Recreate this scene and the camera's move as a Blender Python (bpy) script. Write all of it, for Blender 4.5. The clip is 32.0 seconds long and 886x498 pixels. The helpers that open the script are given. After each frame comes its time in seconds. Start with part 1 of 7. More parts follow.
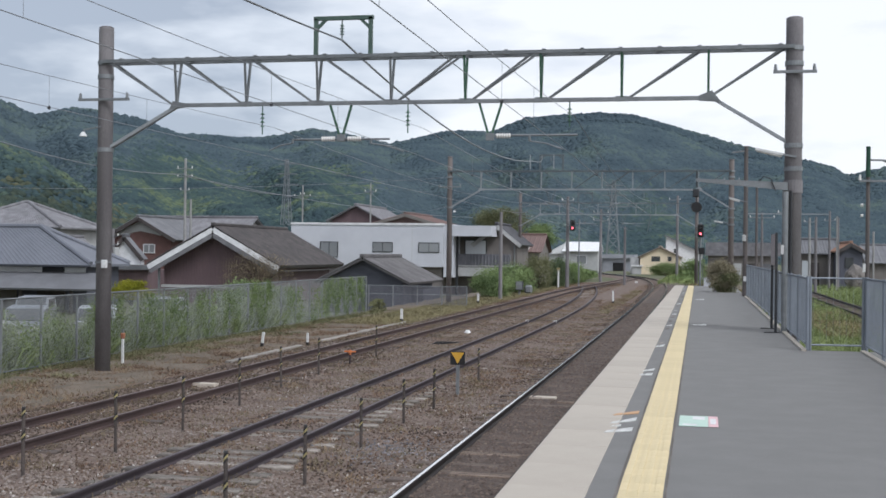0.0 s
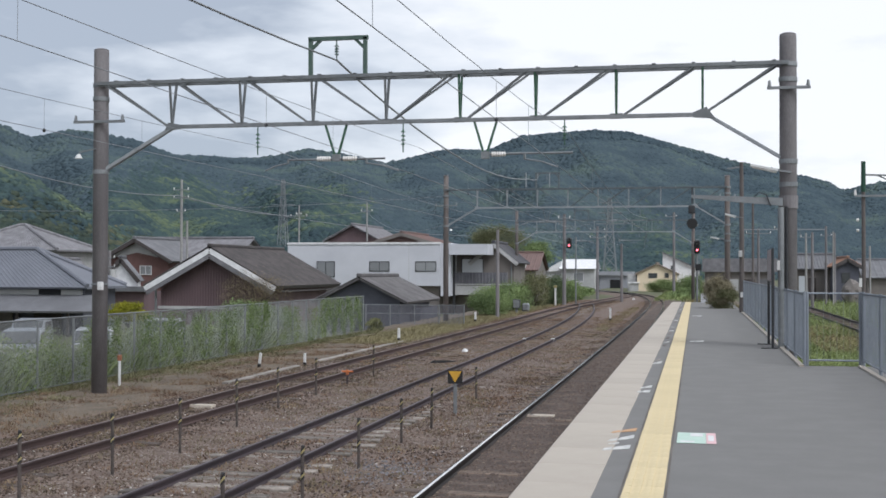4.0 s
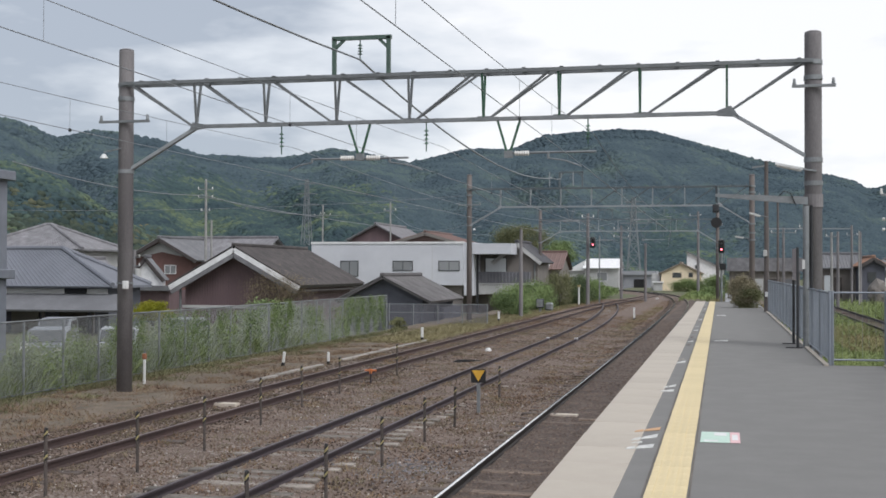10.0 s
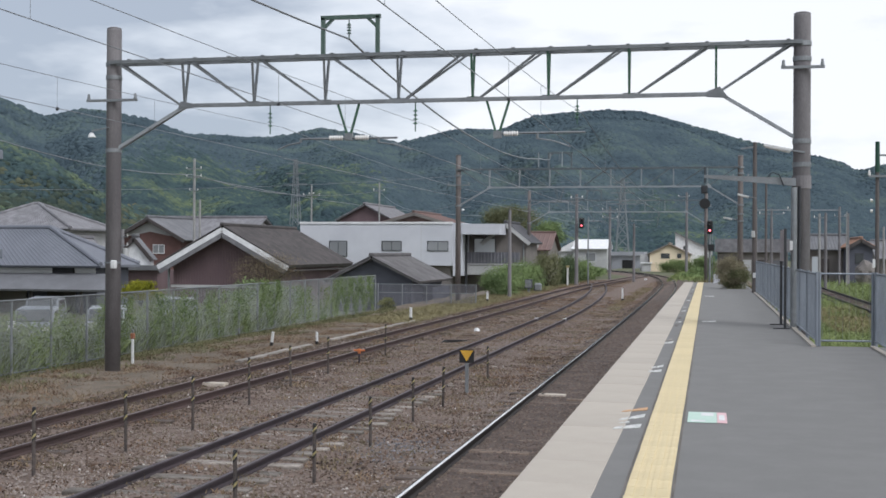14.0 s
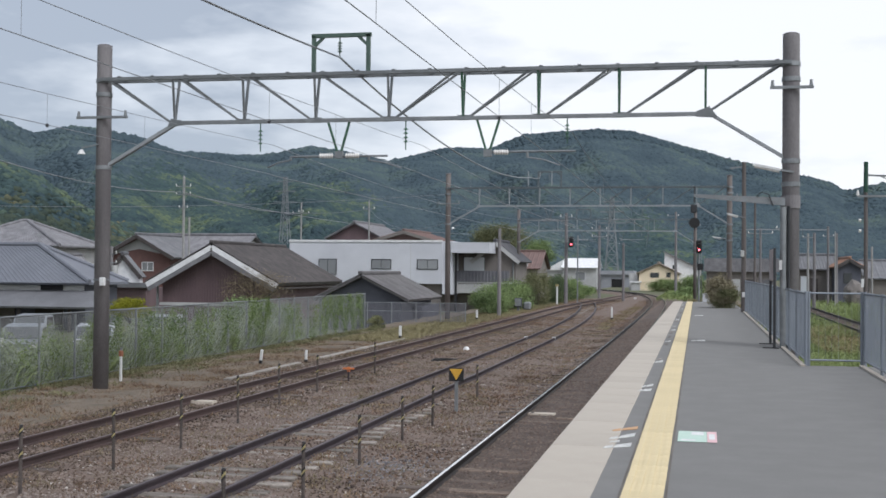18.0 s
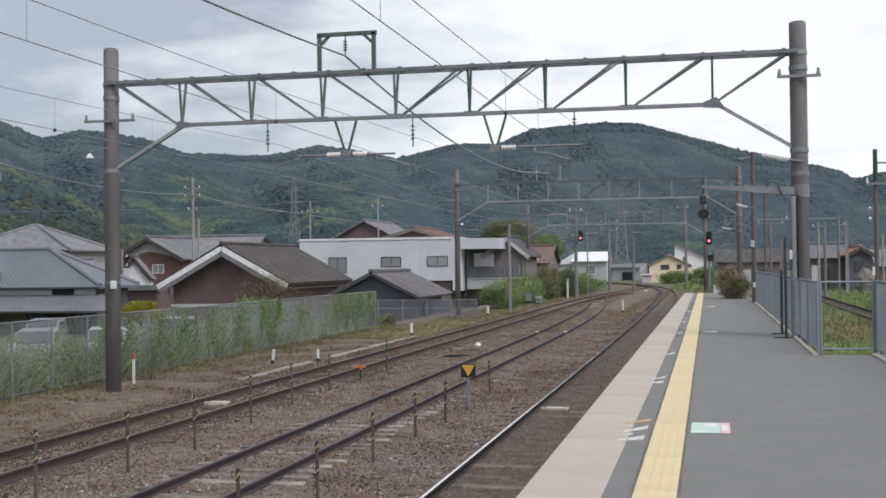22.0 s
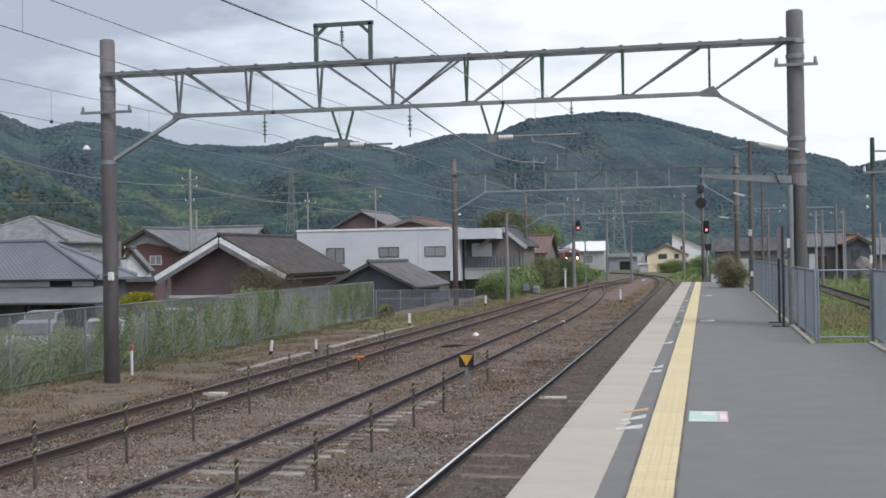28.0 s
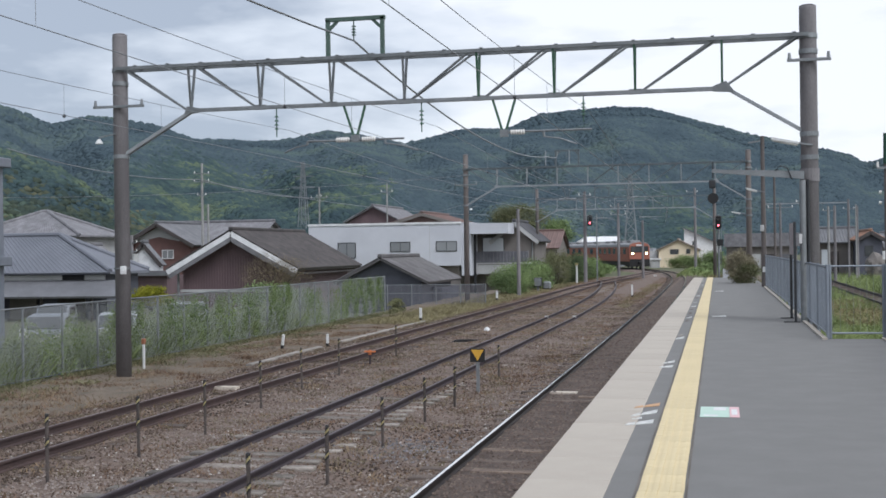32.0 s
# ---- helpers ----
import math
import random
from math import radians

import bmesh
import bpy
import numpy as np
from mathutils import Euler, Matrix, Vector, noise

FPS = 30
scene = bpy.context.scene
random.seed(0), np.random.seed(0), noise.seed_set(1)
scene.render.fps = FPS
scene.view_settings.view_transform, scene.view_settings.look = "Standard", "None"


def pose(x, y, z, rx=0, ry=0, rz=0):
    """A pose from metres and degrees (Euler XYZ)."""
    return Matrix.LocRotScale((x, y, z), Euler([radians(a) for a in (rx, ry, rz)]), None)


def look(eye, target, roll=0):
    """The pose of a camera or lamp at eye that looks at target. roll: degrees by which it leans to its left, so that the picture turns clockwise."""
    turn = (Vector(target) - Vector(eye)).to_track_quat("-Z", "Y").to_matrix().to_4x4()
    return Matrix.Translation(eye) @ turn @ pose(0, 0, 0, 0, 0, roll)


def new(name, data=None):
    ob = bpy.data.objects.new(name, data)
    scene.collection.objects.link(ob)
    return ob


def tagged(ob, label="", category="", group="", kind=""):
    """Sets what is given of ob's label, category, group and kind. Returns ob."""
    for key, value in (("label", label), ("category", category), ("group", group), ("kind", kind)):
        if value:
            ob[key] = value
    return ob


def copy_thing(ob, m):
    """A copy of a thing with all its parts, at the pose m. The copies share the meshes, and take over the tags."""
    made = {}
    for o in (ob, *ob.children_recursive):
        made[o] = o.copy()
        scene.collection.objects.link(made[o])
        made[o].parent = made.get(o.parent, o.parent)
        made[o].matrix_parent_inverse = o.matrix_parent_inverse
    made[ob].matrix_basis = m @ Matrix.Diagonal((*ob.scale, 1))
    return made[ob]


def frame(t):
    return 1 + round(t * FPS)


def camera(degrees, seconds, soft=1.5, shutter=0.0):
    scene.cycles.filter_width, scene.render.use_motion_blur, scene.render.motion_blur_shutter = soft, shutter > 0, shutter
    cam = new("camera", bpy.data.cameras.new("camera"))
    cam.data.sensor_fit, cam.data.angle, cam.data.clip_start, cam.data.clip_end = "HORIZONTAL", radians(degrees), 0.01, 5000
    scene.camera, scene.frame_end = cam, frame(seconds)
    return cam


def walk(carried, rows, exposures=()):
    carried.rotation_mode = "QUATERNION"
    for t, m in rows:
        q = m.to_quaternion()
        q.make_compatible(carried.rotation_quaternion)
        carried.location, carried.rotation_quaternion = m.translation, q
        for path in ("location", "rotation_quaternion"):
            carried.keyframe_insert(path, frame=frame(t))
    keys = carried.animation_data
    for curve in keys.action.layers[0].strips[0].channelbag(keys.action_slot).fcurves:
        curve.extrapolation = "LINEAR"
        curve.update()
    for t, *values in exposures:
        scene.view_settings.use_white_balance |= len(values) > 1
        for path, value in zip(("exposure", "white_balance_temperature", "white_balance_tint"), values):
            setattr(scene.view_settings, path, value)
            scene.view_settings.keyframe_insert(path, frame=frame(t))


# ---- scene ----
# Metres: x to the right of the tracks, y along them, z up from the platform's surface.
cam = camera(40.0, 32.0, soft=1.65)
ROWS = [
    (0.0, -0.000, 0.000, 1.620, 11.950, 0.150, -0.690),
    (0.5, 0.001, 0.011, 1.621, 11.827, 0.313, -0.535),
    (1.0, -0.004, 0.012, 1.619, 11.712, 0.460, -0.336),
    (1.5, 0.003, 0.005, 1.622, 11.801, 0.280, -0.240),
    (2.0, 0.009, -0.005, 1.627, 11.885, 0.439, 0.001),
    (2.5, 0.011, -0.005, 1.624, 11.860, 0.686, 0.033),
    (3.0, 0.016, -0.004, 1.621, 11.886, 0.807, -0.044),
    (3.5, 0.010, 0.006, 1.622, 11.783, 1.061, -0.209),
    (5.5, 0.021, 0.005, 1.618, 12.087, 0.884, 0.358),
    (6.0, 0.019, -0.002, 1.618, 12.323, 0.876, 0.255),
    (6.5, 0.017, -0.001, 1.618, 12.326, 0.647, 0.177),
    (7.0, 0.020, -0.003, 1.615, 12.514, 0.681, 0.332),
    (7.5, 0.024, -0.005, 1.618, 12.635, 0.762, 0.269),
    (8.0, 0.017, -0.002, 1.617, 12.293, 0.825, 0.208),
    (8.5, 0.017, 0.000, 1.616, 12.167, 0.938, -0.094),
    (9.0, 0.020, 0.003, 1.617, 12.423, 1.183, 0.077),
    (9.5, 0.019, 0.000, 1.617, 12.883, 1.027, -0.043),
    (10.0, 0.018, -0.006, 1.614, 12.911, 1.003, -0.157),
    (10.5, 0.021, -0.011, 1.617, 12.776, 0.649, -0.268),
    (11.0, 0.023, -0.004, 1.614, 12.673, 0.583, -0.067),
    (11.5, 0.022, -0.003, 1.610, 12.597, 0.561, 0.072),
    (12.0, 0.025, -0.005, 1.613, 12.442, 0.640, -0.020),
    (12.5, 0.019, -0.008, 1.612, 12.543, 0.523, -0.197),
    (13.0, 0.017, -0.003, 1.610, 12.638, 0.539, -0.215),
    (13.5, 0.019, -0.003, 1.612, 12.554, 0.318, -0.035),
    (14.0, 0.021, -0.006, 1.613, 12.387, 0.078, -0.300),
    (14.5, 0.020, -0.008, 1.614, 12.324, 0.048, -0.351),
    (16.5, 0.012, -0.009, 1.611, 12.217, 0.462, -0.419),
    (17.0, 0.017, -0.009, 1.615, 11.871, 0.772, -0.357),
    (17.5, 0.016, -0.002, 1.614, 11.953, 0.900, -0.230),
    (18.0, 0.010, 0.003, 1.610, 11.891, 0.948, -0.494),
    (18.5, 0.018, -0.004, 1.613, 12.083, 0.873, -0.307),
    (19.0, 0.023, 0.003, 1.612, 12.243, 0.825, -0.143),
    (19.5, 0.022, 0.001, 1.612, 12.284, 0.988, -0.119),
    (20.0, 0.021, -0.000, 1.610, 12.007, 1.171, -0.021),
    (20.5, 0.025, 0.004, 1.607, 12.087, 1.069, 0.106),
    (21.0, 0.024, 0.000, 1.605, 12.254, 0.848, 0.300),
    (21.5, 0.019, -0.003, 1.608, 12.160, 0.843, 0.389),
    (22.0, 0.016, 0.003, 1.608, 12.366, 0.786, 0.676),
    (22.5, 0.024, 0.001, 1.604, 12.502, 0.549, 0.512),
    (23.0, 0.025, -0.001, 1.605, 12.475, 0.502, 0.509),
    (23.5, 0.024, -0.003, 1.610, 12.372, 0.478, 0.418),
    (24.0, 0.023, -0.001, 1.607, 12.377, 0.448, 0.379),
    (24.5, 0.024, -0.006, 1.600, 12.435, 0.347, 0.553),
    (25.0, 0.026, 0.002, 1.599, 12.406, 0.158, 0.553),
    (25.5, 0.025, -0.005, 1.608, 12.340, -0.009, 0.773),
    (27.5, 0.027, 0.000, 1.605, 12.141, 0.154, 0.826),
    (28.0, 0.017, -0.001, 1.606, 12.257, 0.324, 0.916),
    (28.5, 0.023, 0.002, 1.603, 12.140, 0.473, 1.044),
    (29.0, 0.025, -0.005, 1.603, 12.408, 0.565, 1.235),
    (29.5, 0.024, 0.002, 1.604, 12.749, 0.525, 1.104),
    (30.0, 0.016, -0.003, 1.599, 12.862, 0.184, 0.933),
    (30.5, 0.023, 0.001, 1.601, 12.881, -0.115, 0.812),
    (31.0, 0.021, -0.007, 1.604, 12.995, -0.093, 0.519),
    (31.5, 0.021, -0.010, 1.604, 12.848, -0.043, 0.509),
    (32.0, 0.017, -0.004, 1.605, 12.792, 0.087, 0.778),
]
walk(cam, [(t, pose(x, y, z, 90 + pitch, roll, yaw)) for t, x, y, z, yaw, pitch, roll in ROWS],
     exposures=((0.0, 0.37, 6180, 10), (3.0, 0.37, 6200, 10), (7.0, 0.37, 6420, 10), (10.5, 0.37, 6450, 10), (12.5, 0.37, 6250, 10), (18.0, 0.37, 6250, 10),
                (20.5, 0.37, 6270, 10), (22.0, 0.37, 6450, 10), (24.0, 0.37, 6250, 10), (28.0, 0.37, 6230, 10), (32.0, 0.37, 6120, 10)))

# ---- sky and light: an overcast afternoon, brighter to the right ----
SUN_TURN, SUN_HEIGHT = radians(130), radians(50)
world = bpy.data.worlds.new("overcast_sky")
scene.world = world
world.use_nodes = True


def sky_nodes():
    nt = world.node_tree
    nt.nodes.clear()
    n, l = nt.nodes.new, nt.links.new
    out, bg = n("ShaderNodeOutputWorld"), n("ShaderNodeBackground")
    sky = n("ShaderNodeTexSky")
    sky.sky_type, sky.sun_disc = "NISHITA", False
    sky.sun_elevation, sky.sun_rotation = SUN_HEIGHT, SUN_TURN
    co, mp = n("ShaderNodeTexCoord"), n("ShaderNodeMapping")
    mp.inputs["Scale"].default_value = (2.2, 2.2, 7.0)
    big, small = n("ShaderNodeTexNoise"), n("ShaderNodeTexNoise")
    big.inputs["Scale"].default_value, big.inputs["Detail"].default_value = 2.2, 6
    small.inputs["Scale"].default_value, small.inputs["Detail"].default_value = 6.0, 8
    l(co.outputs["Generated"], mp.inputs["Vector"])
    l(mp.outputs["Vector"], big.inputs["Vector"])
    l(mp.outputs["Vector"], small.inputs["Vector"])
    sep = n("ShaderNodeSeparateXYZ")
    l(co.outputs["Generated"], sep.inputs["Vector"])
    # clouds thin out toward the sun's side
    side = n("ShaderNodeMapRange")
    side.inputs["From Min"].default_value, side.inputs["From Max"].default_value = -0.43, -0.13
    side.inputs["To Min"].default_value, side.inputs["To Max"].default_value = -0.20, 0.24
    l(sep.outputs["X"], side.inputs["Value"])
    mixn = n("ShaderNodeMath")
    mixn.operation = "MULTIPLY_ADD"
    mixn.inputs[1].default_value = 0.45
    l(small.outputs["Fac"], mixn.inputs[0])
    l(big.outputs["Fac"], mixn.inputs[2])
    add = n("ShaderNodeMath")
    add.operation = "ADD"
    l(mixn.outputs[0], add.inputs[0])
    l(side.outputs["Result"], add.inputs[1])
    ramp = n("ShaderNodeValToRGB")
    e = ramp.color_ramp.elements
    e[0].position, e[0].color = 0.52, (0.385, 0.425, 0.49, 1)
    e[1].position, e[1].color = 0.94, (0.86, 0.86, 0.87, 1)
    mid = e.new(0.72)
    mid.color = (0.645, 0.675, 0.72, 1)
    l(add.outputs[0], ramp.inputs["Fac"])
    dim = n("ShaderNodeVectorMath")
    dim.operation = "SCALE"
    dim.inputs["Scale"].default_value = 0.10
    l(sky.outputs["Color"], dim.inputs[0])
    mix = n("ShaderNodeMix")
    mix.data_type = "RGBA"
    mix.inputs["Factor"].default_value = 0.9
    l(dim.outputs[0], mix.inputs["A"])
    l(ramp.outputs["Color"], mix.inputs["B"])
    bg.inputs["Strength"].default_value = 0.95
    l(mix.outputs["Result"], bg.inputs["Color"])
    l(bg.outputs["Background"], out.inputs["Surface"])


sky_nodes()
sun = new("sun", bpy.data.lights.new("sun", "SUN"))
sun.data.energy, sun.data.angle, sun.data.color = 1.8, radians(25), (0.97, 0.97, 0.97)
sun.matrix_basis = look((60, 60, 90), (60 - 90 * math.sin(SUN_TURN), 60 - 90 * math.cos(SUN_TURN), 90 - 90 * math.tan(SUN_HEIGHT)))

# ---- materials ----


def mat(name, colour, second=None, rough=0.8, scale=6.0, fine=60.0, bump=0.15, metal=0.0, vary=0.0, stretch=(1, 1, 1), dist=0.01, lo=0.35, hi=0.65, spec=0.4):
    """A surface of two colours mixed by broad and fine noise, with fine relief; vary: how much one object differs from the next."""
    m = bpy.data.materials.new(name)
    m.use_nodes = True
    nt = m.node_tree
    n, l = nt.nodes.new, nt.links.new
    b = nt.nodes["Principled BSDF"]
    second = second or tuple(c * 0.72 for c in colour)
    co, mp = n("ShaderNodeTexCoord"), n("ShaderNodeMapping")
    mp.inputs["Scale"].default_value = stretch
    l(co.outputs["Object"], mp.inputs["Vector"])
    broad, grain = n("ShaderNodeTexNoise"), n("ShaderNodeTexNoise")
    broad.inputs["Scale"].default_value, broad.inputs["Detail"].default_value, broad.inputs["Roughness"].default_value = scale, 5, 0.6
    grain.inputs["Scale"].default_value, grain.inputs["Detail"].default_value = fine, 3
    l(mp.outputs["Vector"], broad.inputs["Vector"])
    l(mp.outputs["Vector"], grain.inputs["Vector"])
    half = n("ShaderNodeMath")
    half.operation = "MULTIPLY_ADD"
    half.inputs[1].default_value = 0.5
    l(grain.outputs["Fac"], half.inputs[0])
    both = n("ShaderNodeMath")
    both.operation = "MULTIPLY_ADD"
    both.inputs[1].default_value = 0.75
    both.inputs[2].default_value = -0.125
    l(broad.outputs["Fac"], half.inputs[2])
    l(half.outputs[0], both.inputs[0])
    ramp = n("ShaderNodeValToRGB")
    e = ramp.color_ramp.elements
    e[0].position, e[0].color = lo, (*second, 1)
    e[1].position, e[1].color = hi, (*colour, 1)
    l(both.outputs[0], ramp.inputs["Fac"])
    last = ramp.outputs["Color"]
    if vary:
        info, hsv, mr = n("ShaderNodeObjectInfo"), n("ShaderNodeHueSaturation"), n("ShaderNodeMapRange")
        mr.inputs["To Min"].default_value, mr.inputs["To Max"].default_value = 1 - vary, 1 + vary
        l(info.outputs["Random"], mr.inputs["Value"])
        l(mr.outputs["Result"], hsv.inputs["Value"])
        l(last, hsv.inputs["Color"])
        last = hsv.outputs["Color"]
    l(last, b.inputs["Base Color"])
    b.inputs["Roughness"].default_value, b.inputs["Metallic"].default_value = rough, metal
    b.inputs["Specular IOR Level"].default_value = spec
    if bump:
        bp = n("ShaderNodeBump")
        bp.inputs["Strength"].default_value, bp.inputs["Distance"].default_value = bump, dist
        l(half.outputs[0], bp.inputs["Height"])
        l(bp.outputs["Normal"], b.inputs["Normal"])
    return m


def leaf_mat(name, dark, light, scale=0.35, island=0.38, mid=None):
    """Foliage: colour by clump, by leaf and by broad patches."""
    m = bpy.data.materials.new(name)
    m.use_nodes = True
    nt = m.node_tree
    n, l = nt.nodes.new, nt.links.new
    b = nt.nodes["Principled BSDF"]
    co, noi, geo = n("ShaderNodeTexCoord"), n("ShaderNodeTexNoise"), n("ShaderNodeNewGeometry")
    noi.inputs["Scale"].default_value, noi.inputs["Detail"].default_value = scale, 4
    l(co.outputs["Object"], noi.inputs["Vector"])
    add = n("ShaderNodeMath")
    add.operation = "MULTIPLY_ADD"
    add.inputs[1].default_value = island
    l(geo.outputs["Random Per Island"], add.inputs[0])
    l(noi.outputs["Fac"], add.inputs[2])
    ramp = n("ShaderNodeValToRGB")
    e = ramp.color_ramp.elements
    e[0].position, e[0].color = 0.42, (*dark, 1)
    e[1].position, e[1].color = 0.95, (*light, 1)
    if mid:
        e[1].position = 0.88
        e.new(0.62).color = (*mid, 1)
    l(add.outputs[0], ramp.inputs["Fac"])
    l(ramp.outputs["Color"], b.inputs["Base Color"])
    b.inputs["Roughness"].default_value = 0.75
    b.inputs["Specular IOR Level"].default_value = 0.15
    return m


def slope_mat(name, dark, mid, light, scale):
    """Far woodland: broad patches, single crowns and a fine mottle."""
    m = leaf_mat(name, dark, light, scale, 0.2, mid)
    nt = m.node_tree
    n, l = nt.nodes.new, nt.links.new
    ramp = next(q for q in nt.nodes if q.type == "VALTORGB")
    co, fine = n("ShaderNodeTexCoord"), n("ShaderNodeTexNoise")
    fine.inputs["Scale"].default_value, fine.inputs["Detail"].default_value, fine.inputs["Roughness"].default_value = 0.14, 6, 0.7
    l(co.outputs["Object"], fine.inputs["Vector"])
    add = n("ShaderNodeMath")
    add.operation = "MULTIPLY_ADD"
    add.inputs[1].default_value = 0.3
    l(fine.outputs["Fac"], add.inputs[0])
    old = ramp.inputs["Fac"].links[0].from_socket
    less = n("ShaderNodeMath")
    less.operation = "SUBTRACT"
    less.inputs[1].default_value = 0.17
    l(old, less.inputs[0])
    l(less.outputs[0], add.inputs[2])
    l(add.outputs[0], ramp.inputs["Fac"])
    b = nt.nodes["Principled BSDF"]
    b.inputs["Roughness"].default_value, b.inputs["Specular IOR Level"].default_value = 1.0, 0.0
    # leafy relief within a crown
    leafy, bp = n("ShaderNodeTexNoise"), n("ShaderNodeBump")
    leafy.inputs["Scale"].default_value, leafy.inputs["Detail"].default_value, leafy.inputs["Roughness"].default_value = 0.7, 5, 0.7
    l(co.outputs["Object"], leafy.inputs["Vector"])
    bp.inputs["Strength"].default_value, bp.inputs["Distance"].default_value = 0.55, 1.0
    l(leafy.outputs["Fac"], bp.inputs["Height"])
    l(bp.outputs["Normal"], b.inputs["Normal"])
    return m


def glow_mat(name, colour, strength):
    m = bpy.data.materials.new(name)
    m.use_nodes = True
    b = m.node_tree.nodes["Principled BSDF"]
    b.inputs["Base Color"].default_value = (*colour, 1)
    b.inputs["Emission Color"].default_value = (*colour, 1)
    b.inputs["Emission Strength"].default_value = strength
    return m


def glass_mat(name, colour):
    m = bpy.data.materials.new(name)
    m.use_nodes = True
    b = m.node_tree.nodes["Principled BSDF"]
    b.inputs["Base Color"].default_value = (*colour, 1)
    b.inputs["Roughness"].default_value = 0.06
    b.inputs["Specular IOR Level"].default_value = 0.8
    return m


M = {}
M["ballast"] = mat("ballast", (0.222, 0.168, 0.140), (0.092, 0.066, 0.055), 0.95, 1.6, 30, 0.9, dist=0.04, lo=0.28, hi=0.72)
M["oily"] = mat("oily_ballast", (0.15, 0.11, 0.09), (0.052, 0.039, 0.034), 0.9, 2.2, 26, 0.9, dist=0.04, lo=0.33, hi=0.67)
M["dirt"] = mat("dirt", (0.195, 0.155, 0.122), (0.098, 0.080, 0.060), 0.95, 1.6, 22, 0.7, dist=0.03)
M["earth"] = mat("earth_ground", (0.12, 0.115, 0.07), (0.075, 0.085, 0.04), 0.95, 0.08, 3, 0.4, dist=0.05)
M["asphalt"] = mat("platform_asphalt", (0.171, 0.167, 0.163), (0.146, 0.143, 0.139), 0.85, 2.0, 90, 0.4, dist=0.004)
M["concrete"] = mat("edge_concrete", (0.425, 0.384, 0.332), (0.378, 0.338, 0.292), 0.85, 1.6, 70, 0.15, vary=0.05)
M["wall_concrete"] = mat("old_concrete", (0.19, 0.17, 0.155), (0.09, 0.08, 0.072), 0.9, 1.1, 40, 0.3)
M["pole_concrete"] = mat("pole_concrete", (0.245, 0.232, 0.238), (0.145, 0.136, 0.141), 0.85, 1.6, 60, 0.2, stretch=(1, 1, 0.25))
M["tactile"] = mat("tactile_yellow", (0.63, 0.53, 0.325), (0.55, 0.455, 0.275), 0.7, 2.5, 60, 0.1, vary=0.04)
M["rail_side"] = mat("rusty_rail", (0.062, 0.045, 0.051), (0.036, 0.028, 0.033), 0.8, 3, 60, 0.2, stretch=(1, 0.2, 1))
M["rail_top"] = mat("polished_rail", (0.96, 0.95, 0.94), (0.88, 0.86, 0.85), 0.09, 2, 50, 0.0, 1.0)
M["rail_rust"] = mat("red_rusty_rail", (0.088, 0.055, 0.05), (0.048, 0.032, 0.031), 0.8, 3, 60, 0.2, stretch=(1, 0.2, 1))
M["rail_brown"] = mat("worn_brown_rail_head", (0.16, 0.125, 0.12), (0.095, 0.073, 0.07), 0.45, 2, 50, 0.0, 0.3)
# oily rail, near black with the side's shadow put into the colour
M["rail_dark"] = mat("near_black_rail", (0.034, 0.027, 0.026), (0.02, 0.017, 0.017), 0.7, 3, 60, 0.2, stretch=(1, 0.2, 1))
M["rail_dull"] = mat("dull_rail_head", (0.088, 0.07, 0.077), (0.056, 0.045, 0.05), 0.5, 2, 50, 0.0, 0.3)
M["tie_wood"] = mat("weathered_sleeper", (0.29, 0.258, 0.228), (0.115, 0.10, 0.088), 0.9, 5, 40, 0.4, vary=0.42, stretch=(0.3, 1, 1))
M["tie_mid"] = mat("oily_brown_sleeper", (0.15, 0.115, 0.095), (0.07, 0.054, 0.046), 0.9, 5, 40, 0.4, vary=0.3, stretch=(0.3, 1, 1))
M["tie_dark"] = mat("dark_sleeper", (0.105, 0.082, 0.07), (0.06, 0.047, 0.042), 0.9, 5, 40, 0.4, vary=0.3, stretch=(0.3, 1, 1))
M["steel"] = mat("galvanised_steel", (0.29, 0.305, 0.315), (0.19, 0.20, 0.21), 0.55, 3, 60, 0.08, 0.5)
# part of this green is the lens's colour fringe round steel against sky
M["steel_green"] = mat("green_tinted_steel", (0.055, 0.135, 0.085), (0.038, 0.09, 0.06), 0.5, 5, 60, 0.05)
M["steel_dark"] = mat("dark_steel", (0.055, 0.058, 0.062), (0.035, 0.036, 0.04), 0.5, 5, 60, 0.05, 0.3)
M["wire"] = mat("wire", (0.23, 0.245, 0.26), (0.18, 0.19, 0.205), 0.5, 4, 30, 0.0, 0.2)
M["porcelain"] = mat("white_porcelain", (0.75, 0.74, 0.72), (0.62, 0.6, 0.58), 0.25, 8, 50, 0.0)
M["steel_truss"] = mat("weathered_truss_steel", (0.22, 0.235, 0.245), (0.145, 0.155, 0.163), 0.55, 3, 60, 0.08, 0.3)
M["steel_pale"] = mat("pale_galvanised_steel", (0.20, 0.217, 0.23), (0.16, 0.174, 0.186), 0.6, 3, 30, 0.0)
M["pole_pale"] = mat("pale_concrete_pole", (0.34, 0.335, 0.33), (0.24, 0.236, 0.232), 0.85, 1.6, 60, 0.1)
M["chain_wire"] = mat("zinc_chain_link", (0.27, 0.285, 0.29), (0.21, 0.22, 0.225), 0.6, 2, 50, 0.0, 0.2)
M["fence_steel"] = mat("grey_fence_steel", (0.25, 0.275, 0.31), (0.18, 0.20, 0.23), 0.55, 2, 50, 0.05, 0.3, vary=0.06)
M["roof_grey"] = mat("grey_roof_tile", (0.17, 0.172, 0.185), (0.115, 0.116, 0.125), 0.6, 0.8, 12, 0.3, dist=0.03, vary=0.06)
